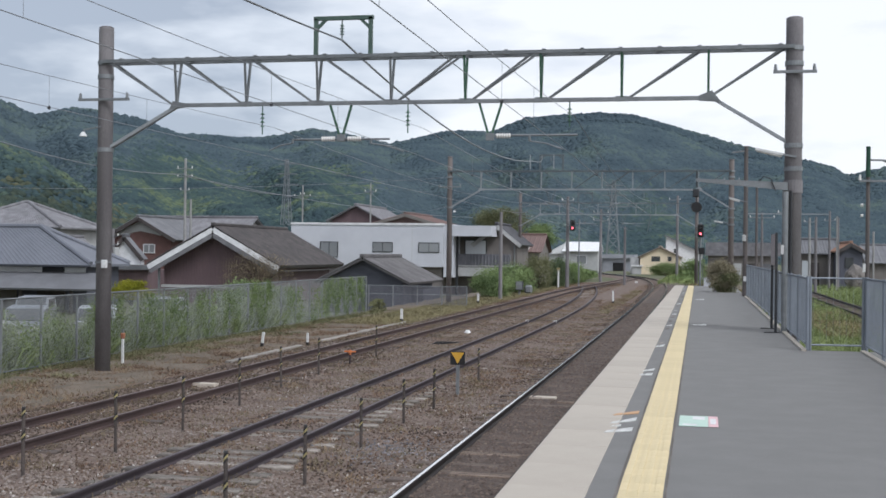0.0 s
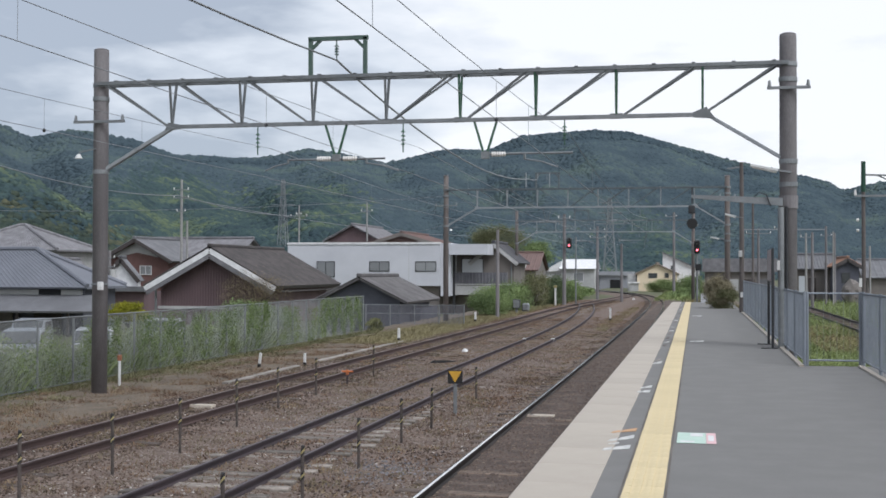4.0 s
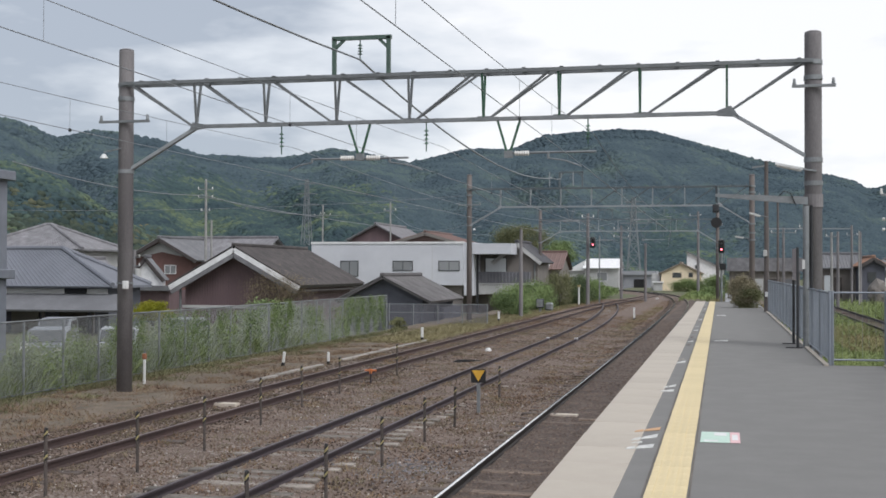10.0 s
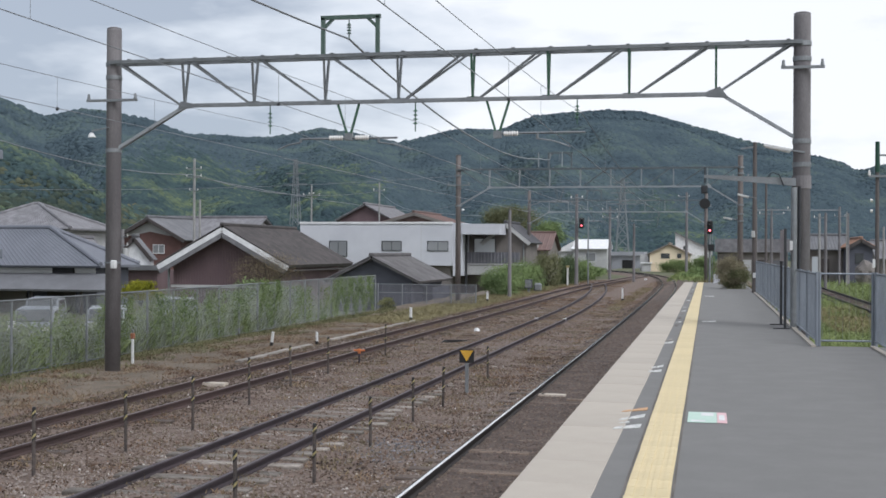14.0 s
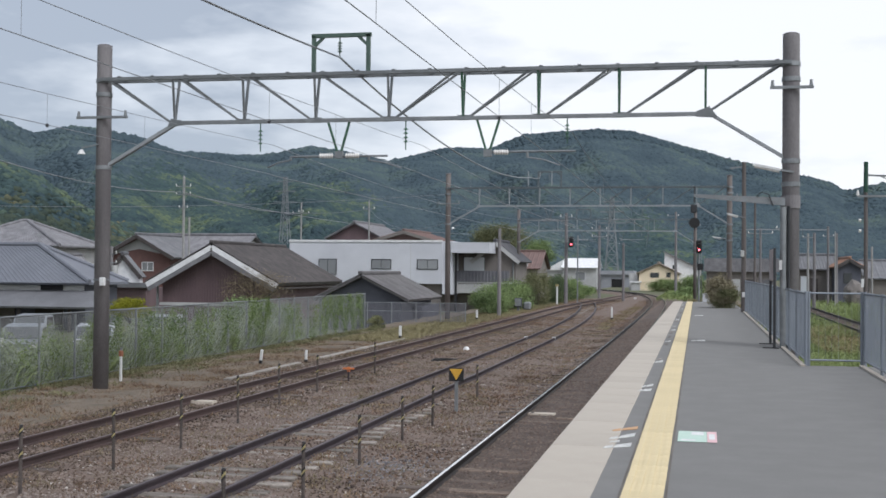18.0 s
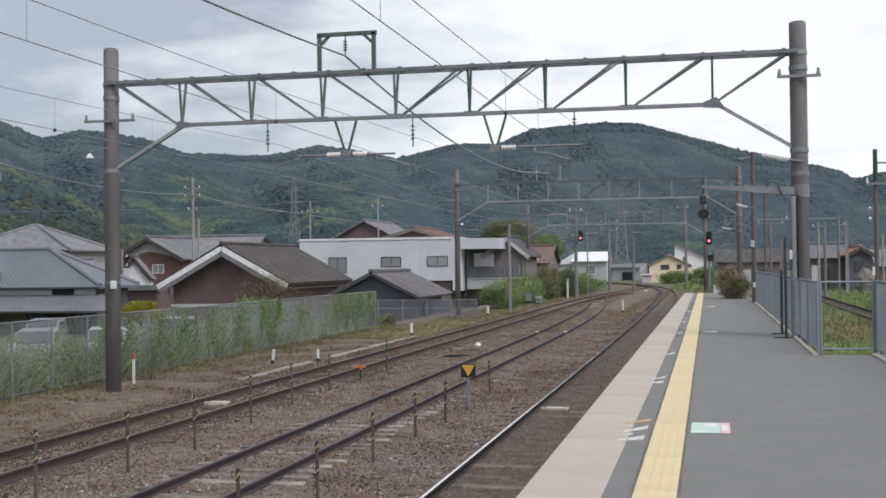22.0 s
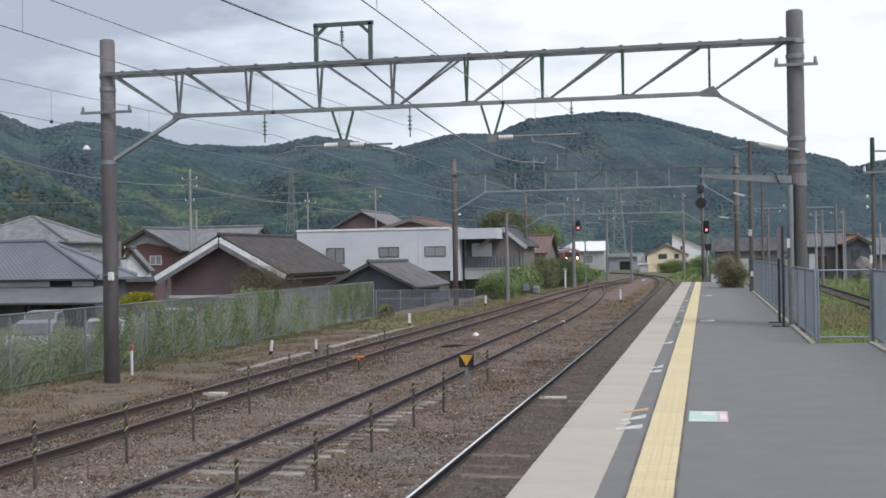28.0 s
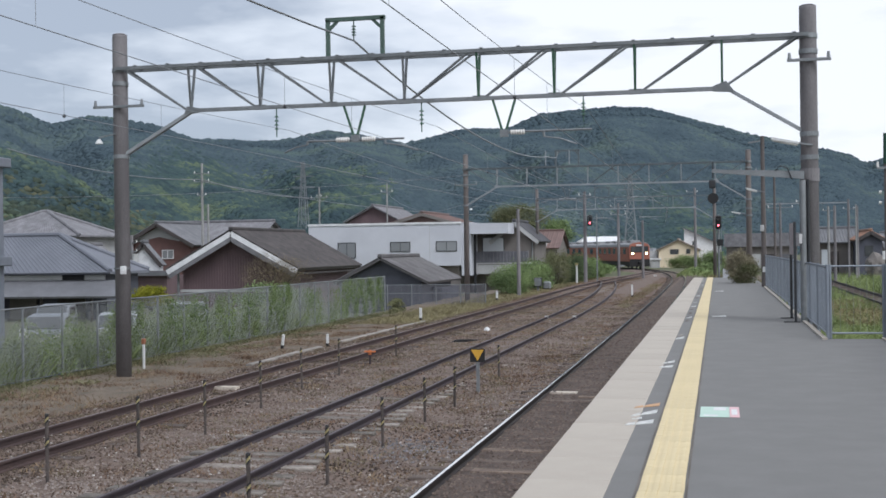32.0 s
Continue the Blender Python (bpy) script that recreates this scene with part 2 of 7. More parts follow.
M["roof_light"] = mat("pale_grey_roof", (0.24, 0.235, 0.25), (0.135, 0.132, 0.142), 0.7, 1.6, 14, 0.3, dist=0.03)
M["roof_dark"] = mat("dark_brown_grey_roof", (0.098, 0.086, 0.084), (0.052, 0.047, 0.048), 0.75, 1.1, 14, 0.4, dist=0.03)
M["roof_red"] = mat("red_brown_roof", (0.185, 0.118, 0.105), (0.13, 0.085, 0.078), 0.7, 0.8, 12, 0.3, dist=0.03)
M["wall_brown"] = mat("brown_corrugated_wall", (0.175, 0.12, 0.128), (0.12, 0.082, 0.09), 0.7, 0.7, 20, 0.3, stretch=(1, 1, 0.3))
M["wall_slate"] = mat("slate_blue_wall", (0.098, 0.102, 0.128), (0.072, 0.075, 0.096), 0.7, 0.9, 20, 0.2)
M["wall_white"] = mat("white_render_wall", (0.56, 0.57, 0.61), (0.47, 0.48, 0.52), 0.8, 0.35, 25, 0.05)
M["wall_dim"] = mat("dull_grey_cladding", (0.33, 0.34, 0.37), (0.26, 0.27, 0.30), 0.8, 0.6, 20, 0.1)
M["wall_plaster"] = mat("pale_plaster_wall", (0.48, 0.48, 0.48), (0.36, 0.36, 0.36), 0.85, 0.6, 20, 0.1)
M["wall_brick"] = mat("red_brown_wall", (0.168, 0.092, 0.083), (0.118, 0.066, 0.06), 0.8, 1.0, 20, 0.2)
M["wall_tan"] = mat("tan_grey_wall", (0.215, 0.195, 0.18), (0.158, 0.143, 0.134), 0.85, 0.6, 18, 0.15)
M["wall_yellow"] = mat("cream_yellow_wall", (0.74, 0.63, 0.47), (0.65, 0.55, 0.40), 0.85, 0.5, 15, 0.05)
M["trim_white"] = mat("white_trim", (0.80, 0.80, 0.81), (0.60, 0.60, 0.61), 0.6, 2, 20, 0.05)
M["dark_wood"] = mat("dark_wood", (0.085, 0.07, 0.068), (0.05, 0.044, 0.043), 0.8, 3, 30, 0.2)
# near-black colour standing in for the shade inside openings
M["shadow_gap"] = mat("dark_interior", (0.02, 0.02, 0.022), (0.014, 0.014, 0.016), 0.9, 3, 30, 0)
M["glass"] = glass_mat("window_glass", (0.05, 0.055, 0.06))
M["pane_grey"] = glass_mat("frosted_pane", (0.22, 0.23, 0.24))
M["white_paint"] = mat("white_paint", (0.72, 0.72, 0.72), (0.55, 0.55, 0.55), 0.6, 8, 50, 0.05)
M["orange_paint"] = mat("orange_paint", (0.62, 0.20, 0.065), (0.50, 0.15, 0.05), 0.5, 8, 50, 0.0)
M["yellow_paint"] = mat("yellow_paint", (0.60, 0.36, 0.045), (0.50, 0.28, 0.035), 0.5, 8, 50, 0.0)
M["stripe_yellow"] = mat("faded_yellow", (0.38, 0.33, 0.16), (0.27, 0.23, 0.11), 0.7, 14, 60, 0.0)
M["black"] = mat("black_paint", (0.018, 0.018, 0.02), (0.012, 0.012, 0.013), 0.5, 8, 50, 0.0)
M["green_sign"] = mat("green_sticker", (0.47, 0.60, 0.53), (0.40, 0.53, 0.46), 0.6, 9, 50, 0.0)
M["pink_sign"] = mat("pink_sticker", (0.68, 0.44, 0.46), (0.58, 0.37, 0.39), 0.6, 9, 50, 0.0)
M["train_orange"] = mat("vermilion_train_paint", (0.36, 0.132, 0.09), (0.29, 0.108, 0.075), 0.5, 1.5, 30, 0.0)
M["train_roof"] = mat("grey_train_roof", (0.30, 0.30, 0.31), (0.21, 0.21, 0.22), 0.7, 1.5, 20, 0.1)
M["red_lens"] = glow_mat("lit_red_lens", (1.0, 0.14, 0.18), 4.0)
M["headlight"] = glow_mat("lit_headlight", (1.0, 0.78, 0.42), 8.0)
M["dark_lens"] = glass_mat("unlit_lens", (0.02, 0.02, 0.02))
# distance haze is put into the hill leaves' blue, most on the far ones
M["leaf_hill"] = slope_mat("hazed_hill_foliage", (0.054, 0.076, 0.092), (0.069, 0.095, 0.110), (0.098, 0.131, 0.117), 0.02)
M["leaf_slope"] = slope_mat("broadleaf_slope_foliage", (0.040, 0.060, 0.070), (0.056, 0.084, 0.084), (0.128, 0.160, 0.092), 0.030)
M["leaf_ochre"] = slope_mat("ochre_slope_foliage", (0.036, 0.052, 0.050), (0.060, 0.074, 0.056), (0.128, 0.122, 0.076), 0.05)
M["leaf_dark"] = leaf_mat("dark_hedge_leaves", (0.05, 0.075, 0.042), (0.13, 0.165, 0.08), 0.5)
M["leaf_green"] = leaf_mat("green_leaves", (0.100, 0.147, 0.065), (0.236, 0.307, 0.130), 0.5)
M["leaf_yellow"] = leaf_mat("yellow_green_leaves", (0.10, 0.115, 0.012), (0.30, 0.29, 0.03), 0.6)
M["leaf_dry"] = leaf_mat("reddish_dry_leaves", (0.163, 0.150, 0.101), (0.305, 0.267, 0.182), 0.9)
M["grass"] = leaf_mat("green_grass", (0.11, 0.148, 0.056), (0.24, 0.285, 0.115), 0.5)
M["grass_dry"] = leaf_mat("dry_grass", (0.11, 0.10, 0.05), (0.27, 0.23, 0.12), 0.5)
M["bark"] = mat("bark", (0.09, 0.075, 0.062), (0.05, 0.042, 0.036), 0.9, 4, 40, 0.5, stretch=(1, 1, 0.2))
M["car_white"] = mat("white_car_paint", (0.36, 0.38, 0.40), (0.31, 0.33, 0.35), 0.35, 1, 30, 0.0)
M["car_silver"] = mat("silver_car_paint", (0.27, 0.285, 0.31), (0.23, 0.245, 0.27), 0.35, 1, 30, 0.0, 0.4)
M["car_dark"] = mat("dark_car_paint", (0.05, 0.055, 0.07), (0.04, 0.045, 0.055), 0.25, 1, 30, 0.0)
M["rubber"] = mat("tyre_rubber", (0.025, 0.025, 0.026), (0.018, 0.018, 0.019), 0.85, 9, 60, 0.1)


# ---- building helpers ----
def finish(name, bm, material, smooth=False):
    me = bpy.data.meshes.new(name)
    bm.normal_update()
    bm.to_mesh(me)
    bm.free()
    me.materials.append(M[material] if isinstance(material, str) else material)
    if smooth:
        me.polygons.foreach_set("use_smooth", [True] * len(me.polygons))
    return me


def part(name, bm, material, parent=None, label="", smooth=False):
    """Links a bmesh (or a mesh that is already made) as one mesh object, under its thing or part."""
    ob = new(name, finish(name, bm, material, smooth) if isinstance(bm, bmesh.types.BMesh) else bm)
    if parent is not None:
        ob.parent = parent
    if label:
        ob["label"] = label
    return ob


def thing(name, label, category, group="", kind="", at=None):
    ob = new(name)
    ob.empty_display_size = 0.2
    if at is not None:
        ob.matrix_basis = at
    return tagged(ob, label, category, group, kind)


def box(bm, x0, x1, y0, y1, z0, z1, bevel=0.0):
    v = [bm.verts.new((x, y, z)) for z in (z0, z1) for y in (y0, y1) for x in (x0, x1)]
    fs = [bm.faces.new([v[i] for i in q]) for q in ((0, 2, 3, 1), (4, 5, 7, 6), (0, 1, 5, 4), (1, 3, 7, 5), (3, 2, 6, 7), (2, 0, 4, 6))]
    if bevel:
        bmesh.ops.bevel(bm, geom=list({e for f in fs for e in f.edges}), offset=bevel, segments=1, affect="EDGES")
    return bm


def B():
    return bmesh.new()


def boxes(*rows, bevel=0.0):
    bm = B()
    for r in rows:
        box(bm, *r, bevel=bevel)
    return bm


def tube(bm, pts, r, n=8, r2=None, caps=True):
    """A round bar through points; r2: radius at its end."""
    pts = [Vector(p) for p in pts]
    rings = []
    for i, p in enumerate(pts):
        d = (pts[min(i + 1, len(pts) - 1)] - pts[max(i - 1, 0)]).normalized()
        side = d.cross(Vector((0, 0, 1)))
        if side.length < 1e-3:
            side = d.cross(Vector((0, 1, 0)))
        side.normalize()
        up = side.cross(d)
        rr = float(r if r2 is None else r + (r2 - r) * i / (len(pts) - 1))
        rings.append([bm.verts.new(p + rr * (math.cos(a) * side + math.sin(a) * up)) for a in (2 * math.pi * k / n for k in range(n))])
    for a, b in zip(rings, rings[1:]):
        for k in range(n):
            bm.faces.new((a[k], a[(k + 1) % n], b[(k + 1) % n], b[k]))
    if caps:
        bm.faces.new(rings[0][::-1])
        bm.faces.new(rings[-1])
    return bm


def bar(bm, a, b, w, h):
    """A flat or angle bar of section w by h from a to b."""
    a, b = Vector(a), Vector(b)
    d = (b - a).normalized()
    side = d.cross(Vector((0, 0, 1)))
    if side.length < 1e-3:
        side = Vector((1, 0, 0))
    side = side.normalized() * w / 2
    up = side.cross(d).normalized() * h / 2
    v = [bm.verts.new(p + s * side + u * up) for p in (a, b) for s, u in ((-1, -1), (1, -1), (1, 1), (-1, 1))]
    for q in ((0, 3, 2, 1), (4, 5, 6, 7), (0, 1, 5, 4), (1, 2, 6, 5), (2, 3, 7, 6), (3, 0, 4, 7)):
        bm.faces.new([v[i] for i in q])
    return bm


def raw_mesh(name, verts, faces, material, smooth=False):
    me = bpy.data.meshes.new(name)
    me.from_pydata(np.asarray(verts).tolist(), [], np.asarray(faces).tolist())
    me.materials.append(M[material])
    if smooth:
        me.polygons.foreach_set("use_smooth", [True] * len(me.polygons))
    return me


def leaves(name, centres, sizes, material, seed=1, aspect=0.55, upright=0.0):
    """Many small leaves, each a folded pair of triangles, at the centres."""
    rng = np.random.default_rng(seed)
    c = np.asarray(centres, float)
    k = len(c)
    a = rng.normal(size=(k, 3))
    a[:, 2] = a[:, 2] * (1 - upright) + upright * 2.0
    a /= np.linalg.norm(a, axis=1)[:, None]
    b = np.cross(a, rng.normal(size=(k, 3)))
    b /= np.linalg.norm(b, axis=1)[:, None]
    fold = np.cross(a, b) * 0.25
    s = np.asarray(sizes, float).reshape(-1, 1) * np.ones((k, 1))
    v = np.stack([c - a * s / 2, c + (b * aspect + fold) * s / 2, c + a * s / 2, c - (b * aspect - fold) * s / 2], 1).reshape(-1, 3)
    i = np.arange(k)[:, None] * 4
    f = np.concatenate([i + np.array([[0, 1, 2]]), i + np.array([[0, 2, 3]])], 0)
    return raw_mesh(name, v, f, material)


def blades(name, roots, heights, material, seed=1, width=0.02, lean=0.35):
    """Grass or weed blades, each one bent triangle pair."""
    rng = np.random.default_rng(seed)
    c = np.asarray(roots, float)
    k = len(c)
    h = np.asarray(heights, float).reshape(-1, 1) * np.ones((k, 1))
    ang = rng.uniform(0, 2 * np.pi, k)
    side = np.stack([np.cos(ang), np.sin(ang), np.zeros(k)], 1) * width
    tilt = rng.normal(size=(k, 2)) * lean
    up = np.stack([tilt[:, 0], tilt[:, 1], np.ones(k)], 1)
    up /= np.linalg.norm(up, axis=1)[:, None]
    midp = c + up * h * 0.55
    tip = c + up * h + np.stack([tilt[:, 0], tilt[:, 1], -0.3 * np.abs(tilt[:, 0])], 1) * h * 0.5
    v = np.stack([c - side, c + side, midp + side * 0.7, midp - side * 0.7, tip], 1).reshape(-1, 3)
    i = np.arange(k)[:, None] * 5
    f4 = (i + np.array([[0, 1, 2, 3]])).tolist()
    f3 = (i + np.array([[3, 2, 4]])).tolist()
    me = bpy.data.meshes.new(name)
    me.from_pydata(v.tolist(), [], f4 + f3)
    me.materials.append(M[material])
    return me


# ---- ground, hills ----
RAIL = -1.10          # top of the rails
BED = -1.25           # top of the ballast
LOT = -2.2            # the town's ground beyond the line-side fence


def smooth01(a, b, x):
    t = np.clip((x - a) / (b - a), 0, 1)
    return t * t * (3 - 2 * t)


def grid_sheet(name, xs, ys, height, material, smooth=True):
    X, Y = np.meshgrid(xs, ys)
    Z = height(X, Y)
    v = np.stack([X, Y, Z], -1).reshape(-1, 3)
    nx, ny = len(xs), len(ys)
    i = (np.arange(ny - 1)[:, None] * nx + np.arange(nx - 1)[None, :]).reshape(-1, 1)
    return raw_mesh(name, v, i + np.array([[0, 1, nx + 1, nx]]), material, smooth)


def rough(X, Y, s, seed):
    r = np.random.default_rng(seed)
    z = np.zeros_like(X)
    for k in range(7):
        a, ph = r.uniform(0, np.pi), r.uniform(0, 6.28)
        f = s * r.uniform(0.5, 2.2)
        z = z + np.sin((X * np.cos(a) + Y * np.sin(a)) * f + ph)
    return z / 7


def ground_height(X, Y):
    drop = 1 - smooth01(-18.2, -16.2, X)
    return -1.42 + (LOT + 1.42) * drop + 0.04 * rough(X, Y, 0.5, 3) * (np.abs(X) < 60)


gx = np.concatenate([[-4500, -2500, -1200, -600, -300, -150, -80, -50, -30], np.arange(-22, 22.1, 1.0), [30, 50, 80, 150, 300, 600, 1200, 2500, 4500]])
gy = np.concatenate([[-4500, -2000, -800, -300, -120, -60, -30], np.arange(-10, 140.1, 2.5), [160, 200, 260, 340, 460, 700, 1200, 2200, 4500]])
ground = part("ground", grid_sheet("ground", gx, gy, ground_height, "earth"), None)
tagged(ground, "bare earth and rough grass reaching to the hills", "ground", kind="structure")

# the ridge: bearing to the left of the tracks (degrees) and rise per metre
RIDGE = [(-60, 0.05), (-40, 0.075), (-25, 0.085), (-12, 0.078), (-7.6, 0.0685), (-6.9, 0.0655), (-6.35, 0.0635), (-5.6, 0.0715), (-4, 0.079), (-1.5, 0.0895), (1.1, 0.1034), (3.2, 0.1137), (4.7, 0.1156),
         (6.3, 0.1138), (8.1, 0.1114), (9.7, 0.0996), (11.9, 0.0997), (13.5, 0.0925), (14.5, 0.0885), (16.4, 0.0957), (18.2, 0.0996), (20, 0.0928), (21.6, 0.091),
         (24.4, 0.0934), (26, 0.104), (27.5, 0.1085), (28.9, 0.1105), (30.6, 0.1034), (32, 0.1144), (36, 0.13), (45, 0.12), (60, 0.07)]
RA = np.array([r[0] for r in RIDGE], float)
RH = np.array([r[1] for r in RIDGE], float)
FOOT, CREST = 330.0, 1000.0


def hill_height(az, r):
    """Ground height of the hills at a bearing (degrees left) and a distance."""
    crest = CREST + 130 * np.sin(np.radians(az) * 7.0 + 0.6)
    foot = FOOT + 60 * np.sin(np.radians(az) * 11 + 1) + 120 * smooth01(10, -10, az)
    peak = np.interp(az, RA, RH) * crest + 0.4
    s = np.clip((r - foot) / (crest - foot), 0, 1.6)
    rise = np.where(s < 1, s ** 1.15, 1 - 0.8 * (s - 1))
    spur = 0.045 * np.sin(np.radians(az) * 36 + r * 0.006) * np.sin(np.pi * np.clip(s, 0, 1)) + 0.03 * np.sin(np.radians(az) * 85 - r * 0.013) * np.sin(np.pi * np.clip(s, 0, 1))
    near = 30 * np.exp(-((az - 33) / 6.5) ** 2 - ((r - 330) / 80) ** 2) + 5 * np.exp(-((az - 14) / 5.0) ** 2 - ((r - 380) / 60) ** 2)
    return -2.0 + (peak + 2.0) * np.clip(rise + spur, 0, 1.02) + near


def haze_line(a):
    """How far out the broadleaf woods reach before the haze-blued far woods begin."""
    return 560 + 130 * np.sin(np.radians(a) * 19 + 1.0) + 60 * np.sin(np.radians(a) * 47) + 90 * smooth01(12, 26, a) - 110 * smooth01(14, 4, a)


def hills():
    az = np.arange(-60, 60.1, 0.4)
    r = np.concatenate([np.arange(200, 1300, 18), [1400, 1600]])
    A, D = np.meshgrid(az, r)
    Z = hill_height(A, D) - 6 * (D < 215)
    X, Y = -D * np.sin(np.radians(A)), D * np.cos(np.radians(A))
    v = np.stack([X, Y, Z], -1).reshape(-1, 3)
    nx, ny = len(az), len(r)
    i = (np.arange(ny - 1)[:, None] * nx + np.arange(nx - 1)[None, :]).reshape(-1, 1)
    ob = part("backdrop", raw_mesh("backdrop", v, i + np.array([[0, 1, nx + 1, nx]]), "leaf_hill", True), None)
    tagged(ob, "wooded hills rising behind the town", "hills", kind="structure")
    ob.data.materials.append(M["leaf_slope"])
    low = (D < haze_line(A))[:-1, :-1].reshape(-1)
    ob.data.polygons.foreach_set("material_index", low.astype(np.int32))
    # crowns
    rng = np.random.default_rng(5)
    n = 120000
    a = rng.uniform(-10, 35, n)
    d = 240 + 950 * rng.random(n) ** 1.15
    h = hill_height(a, d)
    crest = CREST + 130 * np.sin(np.radians(a) * 7.0 + 0.6)
    keep = (h > -1.6) & (d < crest + 25)
    a, d, h = a[keep], d[keep], h[keep]
    n = len(a)
    ico = bmesh.new()
    bmesh.ops.create_icosphere(ico, subdivisions=1, radius=1.0)
    base = np.array([q.co[:] for q in ico.verts][:12])
    ico.free()
    base /= np.linalg.norm(base, axis=1)[:, None]
    near = np.linalg.norm(base[:, None] - base[None], axis=2)
    tri = np.array([(i, j, k) for i in range(12) for j in range(i + 1, 12) for k in range(j + 1, 12) if max(near[i, j], near[j, k], near[i, k]) < 1.2])
    flip = np.einsum("ij,ij->i", np.cross(base[tri[:, 1]] - base[tri[:, 0]], base[tri[:, 2]] - base[tri[:, 0]]), base[tri[:, 0]]) < 0
    tri[flip] = tri[flip][:, ::-1]
    top = d > crest[keep] - 70
    size = rng.uniform(1.2, 3.7, n) * (0.10 + 0.90 * np.clip(d / 900, 0, 1)) * np.where(top, 0.72, 1.0) * (1 + 0.3 * (rng.random(n) > 0.93))
    tall = rng.uniform(0.65, 0.95, n)
    lump = 1 + 0.13 * rng.normal(size=(n, 12, 1))
    c = np.stack([-d * np.sin(np.radians(a)), d * np.cos(np.radians(a)), h + size * np.where(top, 0.05, -0.05 - 0.48 * smooth01(350, 560, d))], 1)
    scale3 = np.stack([size, size, size * tall], 1)
    vs = (c[:, None, :] + base[None] * lump * scale3[:, None, :]).reshape(-1, 3)
    vs = vs.reshape(n, 12, 3)
    # broadleaf woods low down, haze painted into the bluer woods above, in uneven tongues
    line = haze_line(a) + rng.normal(size=n) * 70
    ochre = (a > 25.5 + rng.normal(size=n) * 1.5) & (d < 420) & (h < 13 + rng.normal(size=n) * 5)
    for pick, material, label in ((ochre, "leaf_ochre", "yellowing broadleaf trees on the nearest slope"), ((d < line) & ~ochre, "leaf_slope", "broadleaf woods with yellow-green patches on the lower slopes"), ((d >= line) & ~ochre, "leaf_hill", "distant woods on the upper slopes, with bluish haze in their colour")):
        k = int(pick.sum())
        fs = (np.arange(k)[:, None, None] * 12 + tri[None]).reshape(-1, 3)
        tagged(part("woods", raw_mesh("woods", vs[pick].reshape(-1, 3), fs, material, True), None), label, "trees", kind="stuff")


hills()


# ---- tracks ----
def way_1():
    """The platform track: nearly straight, then a left bend that tightens."""
    pts, x, y, a = [], -2.76, -12.0, 0.0
    while y < 250 and len(pts) < 420:
        pts.append((x, y, a))
        radius = 9000 if y < 60 else 2600 if y < 95 else 520 if y < 128 else 190
        x, y, a = x - math.sin(a) * 1.5, y + math.cos(a) * 1.5, a + (1.5 / radius if y > 30 else 0.0)
    return pts + [(x - math.sin(a) * q, y + math.cos(a) * q, a) for q in np.arange(0.0, 280, 6)]


def way_3():
    """The outer track, which runs into the platform track at the bend."""
    far = next(w for w in way_1() if w[1] > 149)
    pts = []
    for y in np.arange(-12, 149, 1.5):
        k = float(smooth01(84, 152, y))
        pts.append((-9.85 + 0.1 * float(smooth01(32, 60, y)) + (far[0] + 9.75) * k, y, 0.0))
    return pts


def way_2():
    return [(-6.24 - max(0.0, y - 46) ** 2 / 1100, y, 0.0) for y in np.arange(-12, 106, 1.5)]


WAY_1, WAY_2, WAY_3 = way_1(), way_2(), way_3()
WAY_4 = [(8.0, y, 0.0) for y in np.arange(10, 190, 6.0)]


def sides(way):
    """Centre points and unit vectors to the right."""
    p = np.array([(w[0], w[1]) for w in way])
    d = np.gradient(p, axis=0)
    d /= np.linalg.norm(d, axis=1)[:, None]
    return p, np.stack([d[:, 1], -d[:, 0]], 1)


def sweep(name, way, off, profile, material):
    """A profile (across, up) drawn along a way at a sideways offset."""
    p, r = sides(way)
    prof = np.array(profile)
    k, n = len(prof), len(p)
    v = np.zeros((n, k, 3))
    v[:, :, :2] = p[:, None, :] + r[:, None, :] * (off + prof[None, :, 0, None])
    v[:, :, 2] = prof[None, :, 1]
    f = []
    for j in range(k):
        a, b = j, (j + 1) % k
        i = np.arange(n - 1)[:, None] * k
        f.append(np.concatenate([i + a, i + b, i + k + b, i + k + a], 1))
    f = np.concatenate(f).tolist() + [list(range(k))[::-1], [(n - 1) * k + j for j in range(k)]]
    me = bpy.data.meshes.new(name)
    me.from_pydata(v.reshape(-1, 3).tolist(), [], f)
    me.materials.append(M[material])
    return me


Z0 = RAIL
FOOT_P = [(-0.06, Z0 - 0.115), (0.06, Z0 - 0.115), (0.055, Z0 - 0.10), (0.012, Z0 - 0.09), (0.012, Z0 - 0.04), (0.033, Z0 - 0.034), (0.033, Z0 - 0.004), (-0.033, Z0 - 0.004), (-0.033, Z0 - 0.034), (-0.012, Z0 - 0.04), (-0.012, Z0 - 0.09), (-0.055, Z0 - 0.10)]
HEAD_P = [(-0.020, Z0 - 0.004), (0.020, Z0 - 0.004), (0.014, Z0), (-0.014, Z0)]


FOOT_TALL = [(x, z if z > Z0 - 0.06 else z - 0.025) for x, z in FOOT_P]


